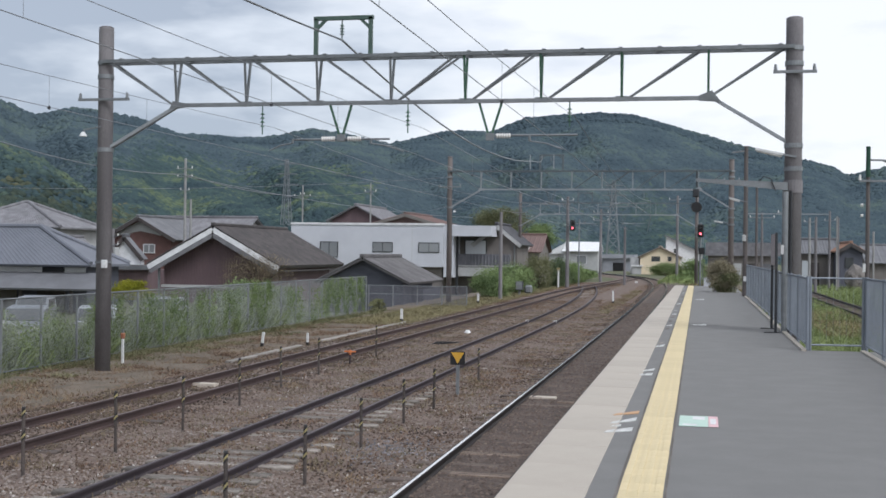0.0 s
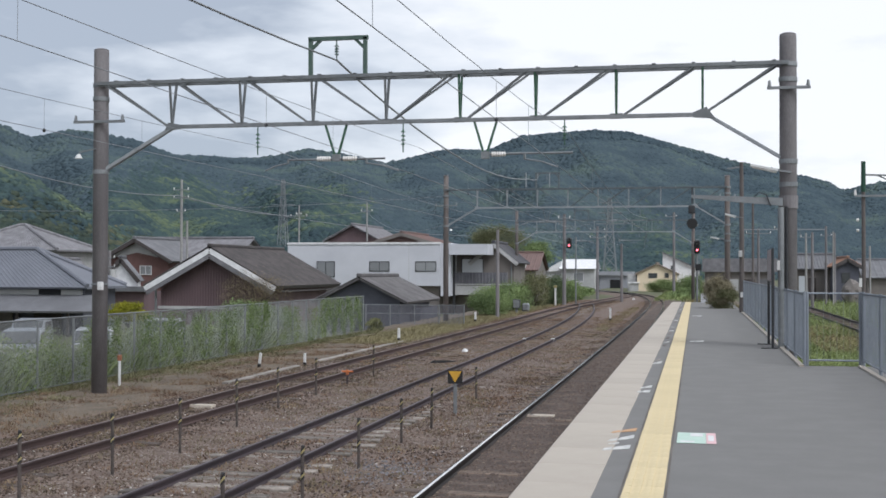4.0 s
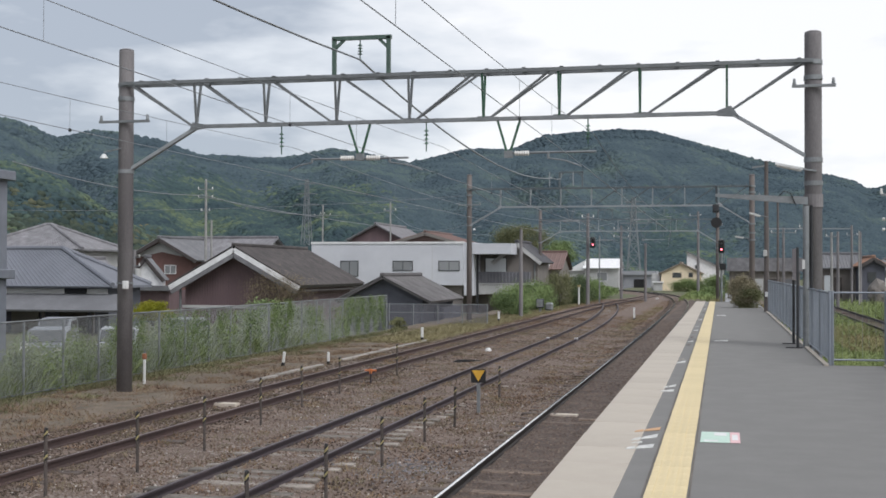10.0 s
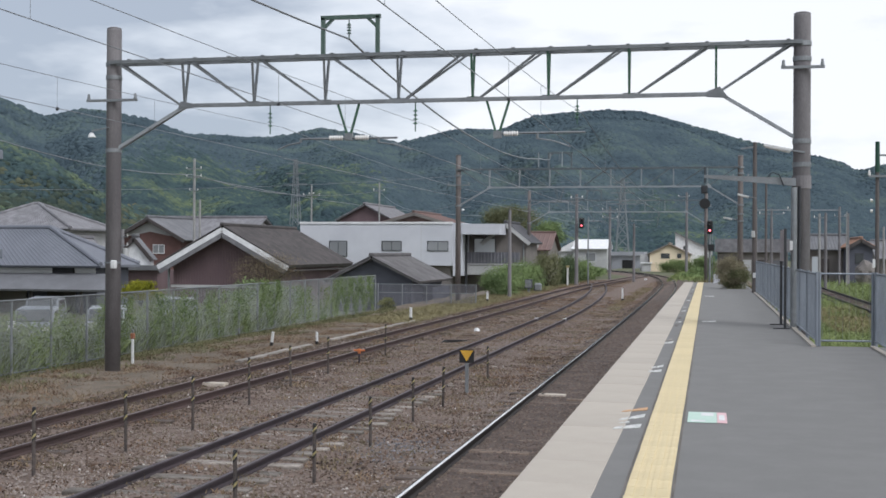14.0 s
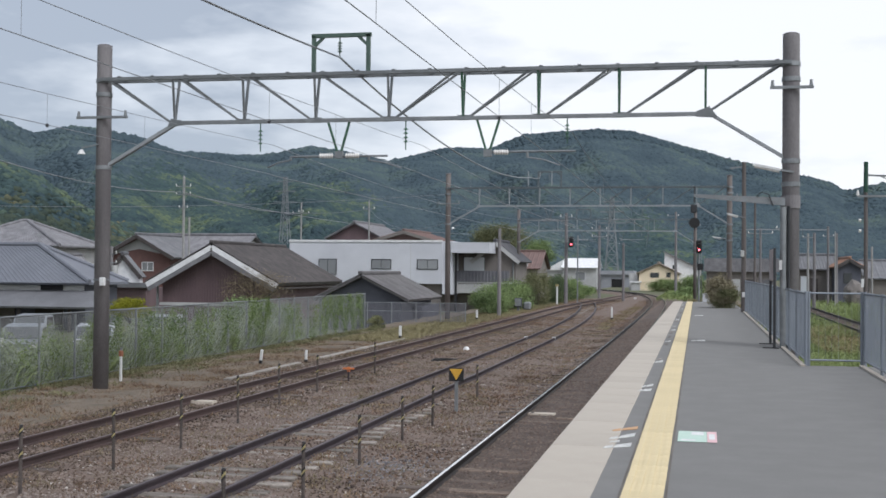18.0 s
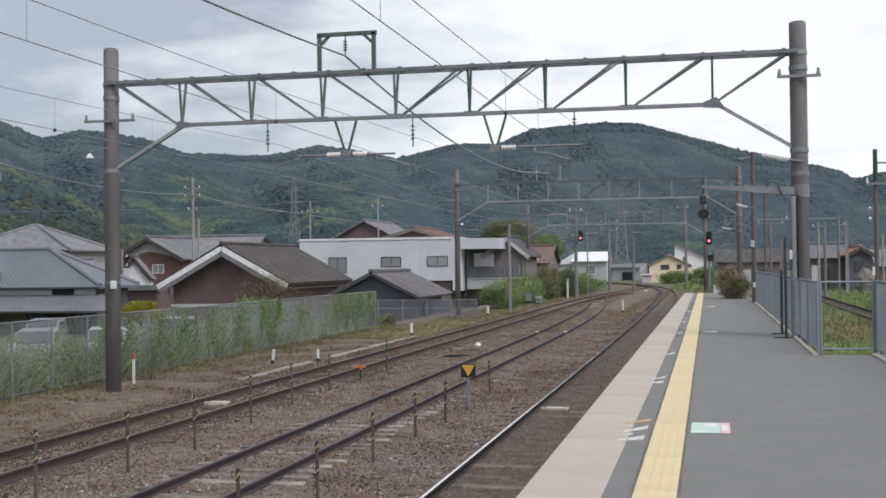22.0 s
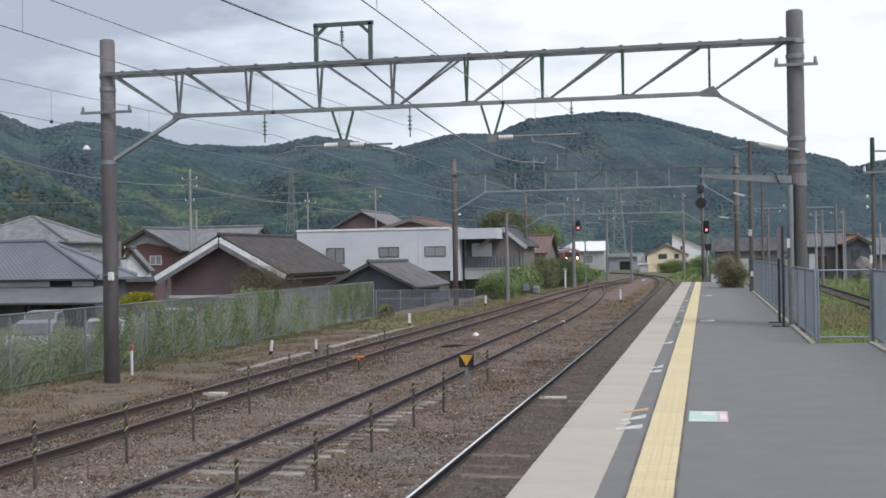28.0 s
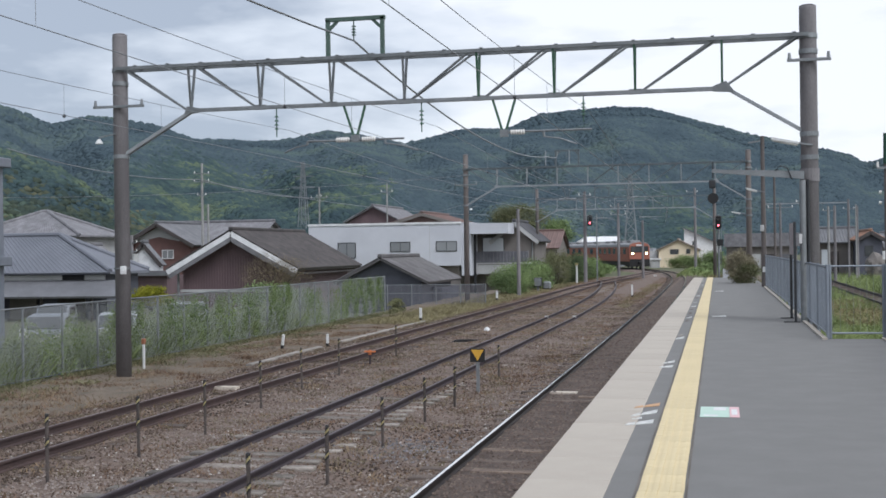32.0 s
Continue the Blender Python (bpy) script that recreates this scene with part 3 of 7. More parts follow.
def track(way, head, side, sleeper, y_from, y_to, pitch, proud, label, seed):
    t = thing("railway_track", label, "railway track", "tracks", "structure")
    for off in (-0.565, 0.565):
        rail = part("rail", sweep("rail", way, off, FOOT_TALL if side == "rail_rust" else FOOT_P, side), None, t)
        part("rail_head", sweep("rail_head", way, off, HEAD_P, head), None, rail)
    bm = B()
    box(bm, -1.0, 1.0, -0.11, 0.11, -0.14, 0.0, bevel=0.012)
    me = finish("sleeper", bm, sleeper)
    rng = random.Random(seed)
    p, r = sides(way)
    s_at = np.concatenate([[0], np.cumsum(np.linalg.norm(np.diff(p, axis=0), axis=1))])
    y = y_from
    while y < y_to:
        i = int(np.argmin(np.abs(p[:, 1] - y)))
        x = float(np.interp(y, p[max(0, i - 2):i + 3, 1], p[max(0, i - 2):i + 3, 0]))
        ob = new("sleeper", me)
        ob.parent = t
        turn = math.degrees(math.atan2(-r[i][1], r[i][0]))
        ob.matrix_basis = pose(x + rng.uniform(-0.13, 0.13), y, BED + proud - 0.075 * float(smooth01(20, 36, y)) * (proud > 0.037) + rng.uniform(-0.012, 0.012), rng.uniform(-1, 1), 0, -turn + rng.uniform(-1.6, 1.6))
        y += pitch + rng.uniform(-0.04, 0.04)
    return t


def bed(way, half, material, name, z):
    p, r = sides(way)
    off = np.array([-half, -half * 0.7, 0, half * 0.7, half])
    up = np.array([-0.25, 0, 0, 0, -0.25])
    v = np.zeros((len(p), 5, 3))
    v[:, :, :2] = p[:, None] + r[:, None] * off[None, :, None]
    v[:, :, 2] = z + up
    i = (np.arange(len(p) - 1)[:, None] * 5 + np.arange(4)[None]).reshape(-1, 1)
    return part(name, raw_mesh(name, v.reshape(-1, 3), i + np.array([[0, 1, 6, 5]]), material, True), None)


def ballast_height(X, Y):
    edge = smooth01(-12.6, -11.2, X)
    ridge = 0.0
    for c, high in ((-2.79, 0.083), (-6.24, 0.083), (-9.85, 0.055)):
        ridge = ridge + high * np.exp(-((X - c) / 1.15) ** 4)
    return -1.40 + edge * (0.10 + ridge) + 0.022 * rough(X, Y, 4.0, 8) + 0.010 * rough(X, Y, 17.0, 9)


bx, by = np.arange(-12.6, -1.30, 0.12), np.concatenate([np.arange(-12, 4, 1.0), np.arange(4, 30, 0.14), np.arange(30, 126, 0.6)])
tagged(part("ballast", grid_sheet("ballast", bx, by, ballast_height, "ballast"), None), "brown stone ballast between the tracks", "ballast", kind="structure")
ox = np.arange(-3.28, -1.30, 0.12)
tagged(part("oily_ballast", grid_sheet("oily_ballast", ox, by, lambda X, Y: ballast_height(X, Y) + 0.006, "oily"), None), "dark oil-stained ballast under the platform track", "ballast", kind="structure")
tagged(bed([w for w in WAY_3 if w[1] > 118], 2.2, "ballast", "ballast_far", -1.222), "ballast under the bend of the line", "ballast", kind="structure")
tagged(bed([w for w in WAY_1 if w[1] > 118], 2.4, "ballast", "ballast_bend", -1.228), "ballast under the bend of the platform track", "ballast", kind="structure")
tagged(bed(WAY_4, 1.1, "dirt", "ballast_right", -1.25), "ballast of the single track across the grass", "ballast", kind="structure")

# the trodden path beside the line
dx, dy = np.arange(-17.2, -11.9, 0.3), np.arange(-12, 100, 0.6)
tagged(part("path", grid_sheet("path", dx, dy, lambda X, Y: -1.375 + 0.06 * rough(X, Y, 1.3, 4) + 0.025 * rough(X, Y, 5.0, 14) - 0.25 * (1 - smooth01(-17.2, -16.5, X)) - 0.08 * smooth01(-12.4, -11.9, X), "dirt"), None), "bare dirt path along the line-side fence", "path", kind="structure")

# ---- platform ----
P_END = 66.0
EDGE, SLAB_IN = -1.32, -0.74


def platform():
    bm = B()
    box(bm, -0.90, 1.80, -12, P_END, -0.5, -0.004)
    box(bm, 1.80, 6.5, -12, 21.95, -0.5, -0.004)
    pf = part("platform", bm, "asphalt")
    tagged(pf, "plain grey asphalt station platform with a concrete edge", "platform", kind="structure")
    bm = boxes((-1.02, 1.78, -12, P_END - 0.02, -1.6, -0.5), (1.78, 6.4, -12, 21.9, -1.6, -0.5))
    part("platform_wall", bm, "wall_concrete", pf, "stained concrete platform wall")
    # edge slabs
    bm = B()
    box(bm, 0.0, SLAB_IN - EDGE, 0.002, 0.928, -0.16, 0.0, bevel=0.005)
    me = finish("edge_slab", bm, "concrete")
    for k in range(84):
        ob = new("edge_slab", me)
        ob.parent = pf
        ob.matrix_basis = pose(EDGE, -12 + 0.93 * k, random.uniform(-0.0015, 0.0015), 0, 0, random.uniform(-0.06, 0.06)) @ Matrix.Diagonal((1 - 0.0028 * max(0, 0.93 * k - 20), 1, 1, 1))
    # tactile paving: base and four bars
    bm = B()
    box(bm, -0.1495, 0.1495, 0.0006, 0.2994, -0.03, 0.003)
    for k in range(4):
        x = -0.1125 + 0.075 * k
        box(bm, x - 0.018, x + 0.018, 0.002, 0.298, 0.003, 0.009)
    me = finish("tactile_block", bm, "tactile")
    for k in range(-50, int((P_END - 3) / 0.3)):
        ob = new("tactile_block", me)
        ob.parent = pf
        ob.matrix_basis = pose(-0.372 - 0.0016 * 0.3 * k + random.uniform(-0.002, 0.002), 3 + 0.3 * k, 0.0, 0, 0, 0.126)
    # dark joints beside the tactile strip
    for dx in (-0.166, 0.166):
        part("joint", bar(B(), (-0.372 + dx + 0.024, -12, -0.003), (-0.372 + dx - 0.0016 * (P_END - 3), P_END, -0.003), 0.013, 0.008), "wall_concrete", pf)
    # pale patches in the strip between the slabs and the tactile paving
    rp = random.Random(4)
    y = 27.0
    while y < 62:
        d = rp.uniform(0.3, 0.9) * (0.6 + y / 40)
        x = -0.70 - 0.0016 * y + rp.uniform(0, 0.05)
        part("patch", boxes((x, x + rp.uniform(0.06, 0.11), y, y + d, -0.02, 0.0015)), rp.choice(("wall_concrete", "wall_tan", "pole_pale")), pf)
        y += d + rp.uniform(0.6, 2.2) * (0.5 + y / 40)
    return pf


platform()
tagged(bed([(-0.2, y, 0) for y in np.arange(P_END - 1, 150, 5)], 5.0, "dirt", "verge", -1.3), "dry grass verge past the platform's end", "ground", kind="structure")

track(WAY_3, "rail_brown", "rail_rust", "tie_dark", -11.5, 150.0, 0.66, -0.004, "rusty outer track on half-buried sleepers", 3)
track(WAY_2, "rail_dull", "rail_side", "tie_wood", -11.5, 110.0, 0.52, 0.038, "rusty middle track on grey weathered sleepers", 2)
track(WAY_1, "rail_top", "rail_dark", "tie_mid", -11.5, 150.0, 0.66, 0.030, "platform track with a polished near rail", 1)
track(WAY_4, "rail_dark", "rail_dark", "tie_dark", 22.0, 180.0, 0.9, 0.034, "single track crossing the grass behind the platform", 4)

M["guard_yellow"] = mat("pale_yellow_plastic", (0.62, 0.60, 0.30), (0.52, 0.50, 0.25), 0.6, 8, 40, 0.0)
M["pole_brown"] = mat("rust_stained_pole", (0.225, 0.198, 0.19), (0.145, 0.126, 0.12), 0.85, 1.6, 60, 0.2, stretch=(1, 1, 0.25))
# dulled blue-grey so that far steel sinks into the hill behind it
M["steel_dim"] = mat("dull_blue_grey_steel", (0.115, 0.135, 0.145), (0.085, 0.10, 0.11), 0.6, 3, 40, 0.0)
M["steel_portal"] = mat("grey_green_steel", (0.085, 0.135, 0.11), (0.06, 0.095, 0.08), 0.5, 5, 60, 0.05)
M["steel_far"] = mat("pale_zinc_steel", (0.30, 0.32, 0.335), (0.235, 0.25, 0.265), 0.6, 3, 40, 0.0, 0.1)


def plate(outline, y0, y1):
    """A flat plate of the given x-z outline between two y planes."""
    bm = B()
    a, b = [bm.verts.new((x, y0, z)) for x, z in outline], [bm.verts.new((x, y1, z)) for x, z in outline]
    bm.faces.new(a)
    bm.faces.new(b[::-1])
    for i in range(len(a)):
        bm.faces.new((a[i - 1], b[i - 1], b[i], a[i]))
    bmesh.ops.recalc_face_normals(bm, faces=bm.faces)
    return bm


# ---- overhead line ----
def make_gantry(chord="steel_truss", green="steel_green", lattice="steel_truss"):
    g = thing("catenary_gantry", "grey lattice truss gantry on two round concrete poles across the tracks", "gantry", "gantries")
    xl, xr, zt, zb = -14.17, 1.93, 6.12, 5.06
    w = 0.20
    portal = "steel_portal" if green == "steel_green" else green
    for x, top, base in ((xl, 6.97, -1.6), (xr, 6.75, -1.6)):
        pole = part("pole", tube(B(), [(x, 0, base), (x, 0, top - 0.06), (x, 0, top)], 0.187 if green == "steel_green" else 0.16, 20, 0.172 if green == "steel_green" else 0.13), "pole_concrete" if green == "steel_green" else "pole_brown", g, "weathered round concrete pole", True)
        for z in ((zt - 0.02, zt - 0.35, 4.0) if x < 0 else (zt - 0.02, zt - 0.35, 4.0, 3.5, 3.1)):
            part("band", tube(B(), [(x, 0, z - 0.05), (x, 0, z + 0.05)], 0.197, 20), "steel", pole)
        part("cap", tube(B(), [(x, 0, top), (x, 0, top + 0.03)], 0.18, 20, 0.12), "pole_concrete", pole)
    for y in (-w, w):
        part("top_chord", bar(B(), (xl, y, zt), (xr, y, zt), 0.08, 0.08), lattice, g)
    part("bottom_chord", bar(B(), (xl + 1.85, 0, zb), (xr - 1.72, 0, zb), 0.10, 0.085), "steel" if chord == "steel_truss" else chord, g)
    xs = [-12.32 + 1.765 * k + (0, 0, 0, 0, -0.02, -0.05, -0.02, 0.09)[k] for k in range(8)]
    for k, x in enumerate(xs):
        # right-hand posts carry the lens's green fringe in their colour
        for y in (-w, w):
            part("post", bar(B(), (x + (0.0 if k > 3 else 0.02), y, zt), (x, 0, zb), 0.05, 0.05), green if k > 3 and green == "steel_green" else chord, g)
        if k in (0, 7):
            # end joints: a plate cut to the slope of the strut below it
            s = 1 if k == 7 else -1
            part("gusset", plate([(x - s * 0.20, zb + 0.05), (x + s * 0.08, zb + (0.16 if s > 0 else 0.10)), (x + s * (0.27 if s > 0 else 0.16), zb - 0.09), (x - s * 0.20, zb - 0.06)], -0.065, 0.02), chord, g)
        else:
            part("gusset", boxes((x - 0.14, x + 0.14, -0.012, 0.012, zb - 0.05, zb + 0.07)), chord, g)
    for k in range(8):
        a = xl if k == 0 else xs[k - 1]
        for y in (-w, w):
            if k <= 3:
                part("diagonal", bar(B(), (a + 0.15, y, zt), (xs[k] - 0.08, 0, zb), 0.05, 0.046), lattice, g)
            else:
                part("diagonal", bar(B(), (xs[k - 1] + 0.12, 0, zb), (xs[k] - 0.15, y, zt), 0.05, 0.046), lattice, g)
    for y in (-w, w):
        part("diagonal", bar(B(), (xs[7] + 0.0, 0, zb), (xr - 0.2, y, zt), 0.05, 0.046), lattice, g)
    for q in (-0.055, 0.055):
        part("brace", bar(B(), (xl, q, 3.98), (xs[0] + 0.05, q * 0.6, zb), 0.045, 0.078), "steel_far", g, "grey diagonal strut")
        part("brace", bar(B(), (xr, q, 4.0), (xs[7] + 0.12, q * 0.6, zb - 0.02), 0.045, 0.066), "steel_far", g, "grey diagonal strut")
    # cross ties of the top chords and bolts on them
    for k in range(19):
        x = xl + 0.5 + 0.85 * k
        part("tie_plate", boxes((x - 0.04, x + 0.04, -w - 0.05, w + 0.05, zt + 0.045, zt + 0.062)), "steel", g)
    # side arms of the poles
    for x, z, a, b in ((xl, 5.20, -0.6, 0.72), (xr, 5.57, -0.45, 0.45)):
        arm = part("side_arm", bar(B(), (x + a, -0.22, z), (x + b, -0.22, z), 0.06, 0.06), "steel", g)
        for xx in (x + a + 0.05, x + b - 0.05):
            part("insulator", tube(B(), [(xx, -0.22, z + 0.03), (xx, -0.22, z + 0.16)], 0.042, 8, 0.026), "steel", arm)
    # portal above the beam
    pt = part("portal", bar(B(), (-8.85, 0, zt), (-8.85, 0, 7.03), 0.09, 0.09), portal, g, "grey-green frame above the beam")
    part("portal_post", bar(B(), (-7.53, 0, zt), (-7.53, 0, 7.05), 0.09, 0.09), portal, pt)
    part("portal_beam", bar(B(), (-8.90, 0, 7.04), (-7.46, 0, 7.04), 0.09, 0.09), portal, pt)
    for s, x in ((1, -8.85), (-1, -7.53)):
        part("corner_plate", bar(B(), (x, 0, 6.78), (x + s * 0.28, 0, 7.05), 0.05, 0.07), portal, pt)
    part("insulator_string", insulators(-8.22, 0, 7.02, 6.55), portal, pt)
    # droppers with insulators, one to a track
    for x, z in ((-10.15, 4.35), (-6.62, 4.35), (-2.90, 4.45)):
        part("dropper_insulator", insulators(x, 0, zb - 0.02, z), green, g)
    # hanging brackets and registration arms
    for xa, xb, xc, zc in ((-8.48, -7.97, -8.21, 4.3), (-4.95, -4.44, -4.70, 4.3)):
        br = part("hanger", bar(B(), (xa, 0, zb - 0.05), (xc - 0.04, 0, zc), 0.05, 0.05), green, g, "green V-shaped hanger")
        part("hanger_leg", bar(B(), (xb, 0, zb - 0.05), (xc + 0.04, 0, zc), 0.05, 0.05), green, br)
        part("clamp", boxes((xc - 0.09, xc + 0.09, -0.06, 0.06, zc - 0.13, zc + 0.03)), "steel", br)
    for rows in (((-9.4, -8.05, 4.22), (-9.97, 3.97, -9.4, 4.14)), ((-8.1, -7.05, 4.22), (-6.72, 3.93, -7.5, 4.12)), ((-4.6, -2.72, 4.28), (-3.05, 3.96, -3.8, 4.15))):
        (x0, x1, z), (xe, ze, xs_, zs_) = rows
        pipe = part("registration_pipe", tube(B(), [(x0, 0.02, z), (x1, 0.02, z)], 0.024, 8), "steel", g)
        part("steady_arm", tube(B(), [(xs_, 0.02, zs_), ((xs_ + xe) / 2, 0.02, zs_ + (ze - zs_) * 0.3), (xe, 0.02, ze)], 0.018, 6), "steel", pipe)
        part("arm_clamp", tube(B(), [(xs_, 0.02, z), (xs_, 0.02, zs_)], 0.03, 8), "steel", pipe)
    for x in (-8.53, -7.90, -4.40):
        part("porcelain_insulator", ribbed(x - 0.17, x + 0.17, 4.23 if x < -6 else 4.27), "porcelain" if green == "steel_green" else "steel_far", g, "white porcelain insulator" if green == "steel_green" else "")
    return g


def lathe(start, along, profile, n=12):
    """A turned body: (distance, radius) pairs along a direction."""
    bm = B()
    a = Vector(along).normalized()
    s = a.orthogonal().normalized()
    u = a.cross(s)
    rings = [[bm.verts.new(Vector(start) + a * d + r * (math.cos(q) * s + math.sin(q) * u)) for q in (2 * math.pi * k / n for k in range(n))] for d, r in profile]
    for p, q in zip(rings, rings[1:]):
        for k in range(n):
            bm.faces.new((p[k], p[(k + 1) % n], q[(k + 1) % n], q[k]))
    bm.faces.new(rings[0][::-1])
    bm.faces.new(rings[-1])
    return bm


def insulators(x, y, z0, z1):
    h = z0 - z1
    prof = [(0, 0.014)]
    for k in range(4):
        d = h * (0.26 + 0.14 * k)
        prof += [(d, 0.014), (d + 0.02, 0.035), (d + 0.045, 0.058), (d + 0.05, 0.014)]
    return lathe((x, y, z0), (0, 0, -1), prof + [(h, 0.014)])


def ribbed(x0, x1, z):
    prof = [(0, 0.03)]
    for k in range(6):
        d = (x1 - x0) * (k + 0.5) / 6
        prof += [(d - 0.018, 0.042), (d - 0.008, 0.062), (d + 0.008, 0.062), (d + 0.018, 0.042)]
    return lathe((x0, 0.02, z), (1, 0, 0), prof + [(x1 - x0, 0.03)])


gantry = make_gantry()
# far copies: same steel, the fade into the hill put into its colour
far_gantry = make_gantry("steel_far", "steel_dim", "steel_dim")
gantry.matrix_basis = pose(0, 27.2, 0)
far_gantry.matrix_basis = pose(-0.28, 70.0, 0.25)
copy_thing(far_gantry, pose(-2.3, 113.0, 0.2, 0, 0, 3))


def sag(a, b, drop, n=14):
    a, b = Vector(a), Vector(b)
    return [a.lerp(b, k / n) - Vector((0, 0, 4 * drop * (k / n) * (1 - k / n))) for k in range(n + 1)]


def wires():
    spans = ((-20.0, 27.2), (27.2, 70.0), (70.0, 113.0))
    for x in (-2.79, -6.24, -9.85):
        t = thing("catenary_wire", "thin dark messenger and contact wire with droppers over a track", "overhead wire", "overhead wires")
        for y0, y1 in spans:
            zm, dip = {-2.79: (4.70, 0.55), -6.24: (4.45, 0.30)}.get(x, (4.50, 0.35))
            off = 0.0 if y1 < 100 else -2.0 if x > -5 else 0.0
            xm, xn = x, x
            m = sag((xm, y0, zm), (xn + off, y1, zm), dip)
            part("messenger_wire", tube(B(), m, 0.0052 if y0 < 0 else 0.007, 5), "wire", t)
            part("contact_wire", tube(B(), [(x, y0, 3.78), ((x + x + off) / 2, (y0 + y1) / 2, 3.76), (x + off, y1, 3.80)], 0.0058 if y0 < 0 else 0.009, 5), "wire", t)
            for k in range(1, 9):
                p = m[round(k * 14 / 9)]
                d = part("dropper", tube(B(), [p, (p.x, p.y, 3.78)], 0.003, 4), "wire", t)
                if k % 3 == 1:
                    part("dropper_clamp", lathe((p.x, p.y, 3.745), (0, 0, 1), [(0, 0.008), (0.012, 0.026), (0.045, 0.026), (0.06, 0.008)], 8), "steel_dark", d)
    f = thing("feeder_cable", "thick dark feeder cable slung through the gantry frames", "cable")
    part("span", tube(B(), sag((-8.2, -20.0, 6.6), (-8.22, 27.2, 6.53), 0.75), 0.020, 6), "wire", f)
    part("span", tube(B(), sag((-8.22, 27.2, 6.53), (-9.05, 66.0, 6.66), 0.80, 20) + [Vector((-8.98, 67.6, 6.72)), Vector((-8.82, 68.0, 6.76)), Vector((-8.77, 68.0, 6.90)), Vector((-8.77, 68.0, 7.10))], 0.026, 6), "steel_far", f)
    for x in (-9.44, -8.11):
        part("strain_bar", tube(B(), [(x, 68.0, 6.36), (x, 68.0, 7.16)], 0.03, 6), "steel_far", f)


wires()


# ---- houses ----
def window(parent, x0, x1, z0, z1, y, frame_m="steel_dark", pane="glass", mullions=1):
    """A window in a wall that faces the platform (toward -y)."""
    w = part("window", boxes((x0 - 0.05, x1 + 0.05, y - 0.05, y + 0.02, z1, z1 + 0.06), (x0 - 0.05, x1 + 0.05, y - 0.05, y + 0.02, z0 - 0.06, z0),
                             (x0 - 0.05, x0, y - 0.05, y + 0.02, z0, z1), (x1, x1 + 0.05, y - 0.05, y + 0.02, z0, z1)), frame_m, parent)
    step = (x1 - x0) / (mullions + 1)
    for k in range(mullions + 1):
        part("pane", boxes((x0 + k * step + 0.02, x0 + (k + 1) * step - 0.02, y - 0.02, y + 0.01, z0, z1)), pane, w)
        if k:
            part("mullion", boxes((x0 + k * step - 0.025, x0 + k * step + 0.025, y - 0.035, y + 0.01, z0, z1)), frame_m, w)
    return w


def slope(bm, a, b, c, d, thick):
    """A roof slab: eave a-b, ridge c-d, with thickness."""
    pts = [Vector(p) for p in (a, b, c, d)]
    nrm = (pts[1] - pts[0]).cross(pts[3] - pts[0]).normalized()
    if nrm.z < 0:
        nrm = -nrm
    lo = [bm.verts.new(p) for p in pts]
    hi = [bm.verts.new(p + nrm * thick) for p in pts]
    bm.faces.new(lo[::-1])
    bm.faces.new(hi)
    for i in range(4):
        j = (i + 1) % 4
        bm.faces.new((lo[i], lo[j], hi[j], hi[i]))
    return nrm


def tile_rows(bm, a, b, c, d, nrm, pitch, h, thick):
    """Round tile ridges running down a roof slope."""
    a, b, c, d = (Vector(p) for p in (a, b, c, d))
    n = max(2, int((b - a).length / pitch))
    for k in range(n + 1):
        t = k / n
        lo, hi = a.lerp(b, t) + nrm * (thick + 0.0), d.lerp(c, t) + nrm * thick
        s = (b - a).normalized() * pitch * 0.22
        v = [bm.verts.new(p) for p in (lo - s, lo + nrm * h, lo + s, hi + s, hi + nrm * h, hi - s)]
        bm.faces.new((v[0], v[1], v[4], v[5]))
        bm.faces.new((v[1], v[2], v[3], v[4]))
        bm.faces.new((v[0], v[2], v[1]))


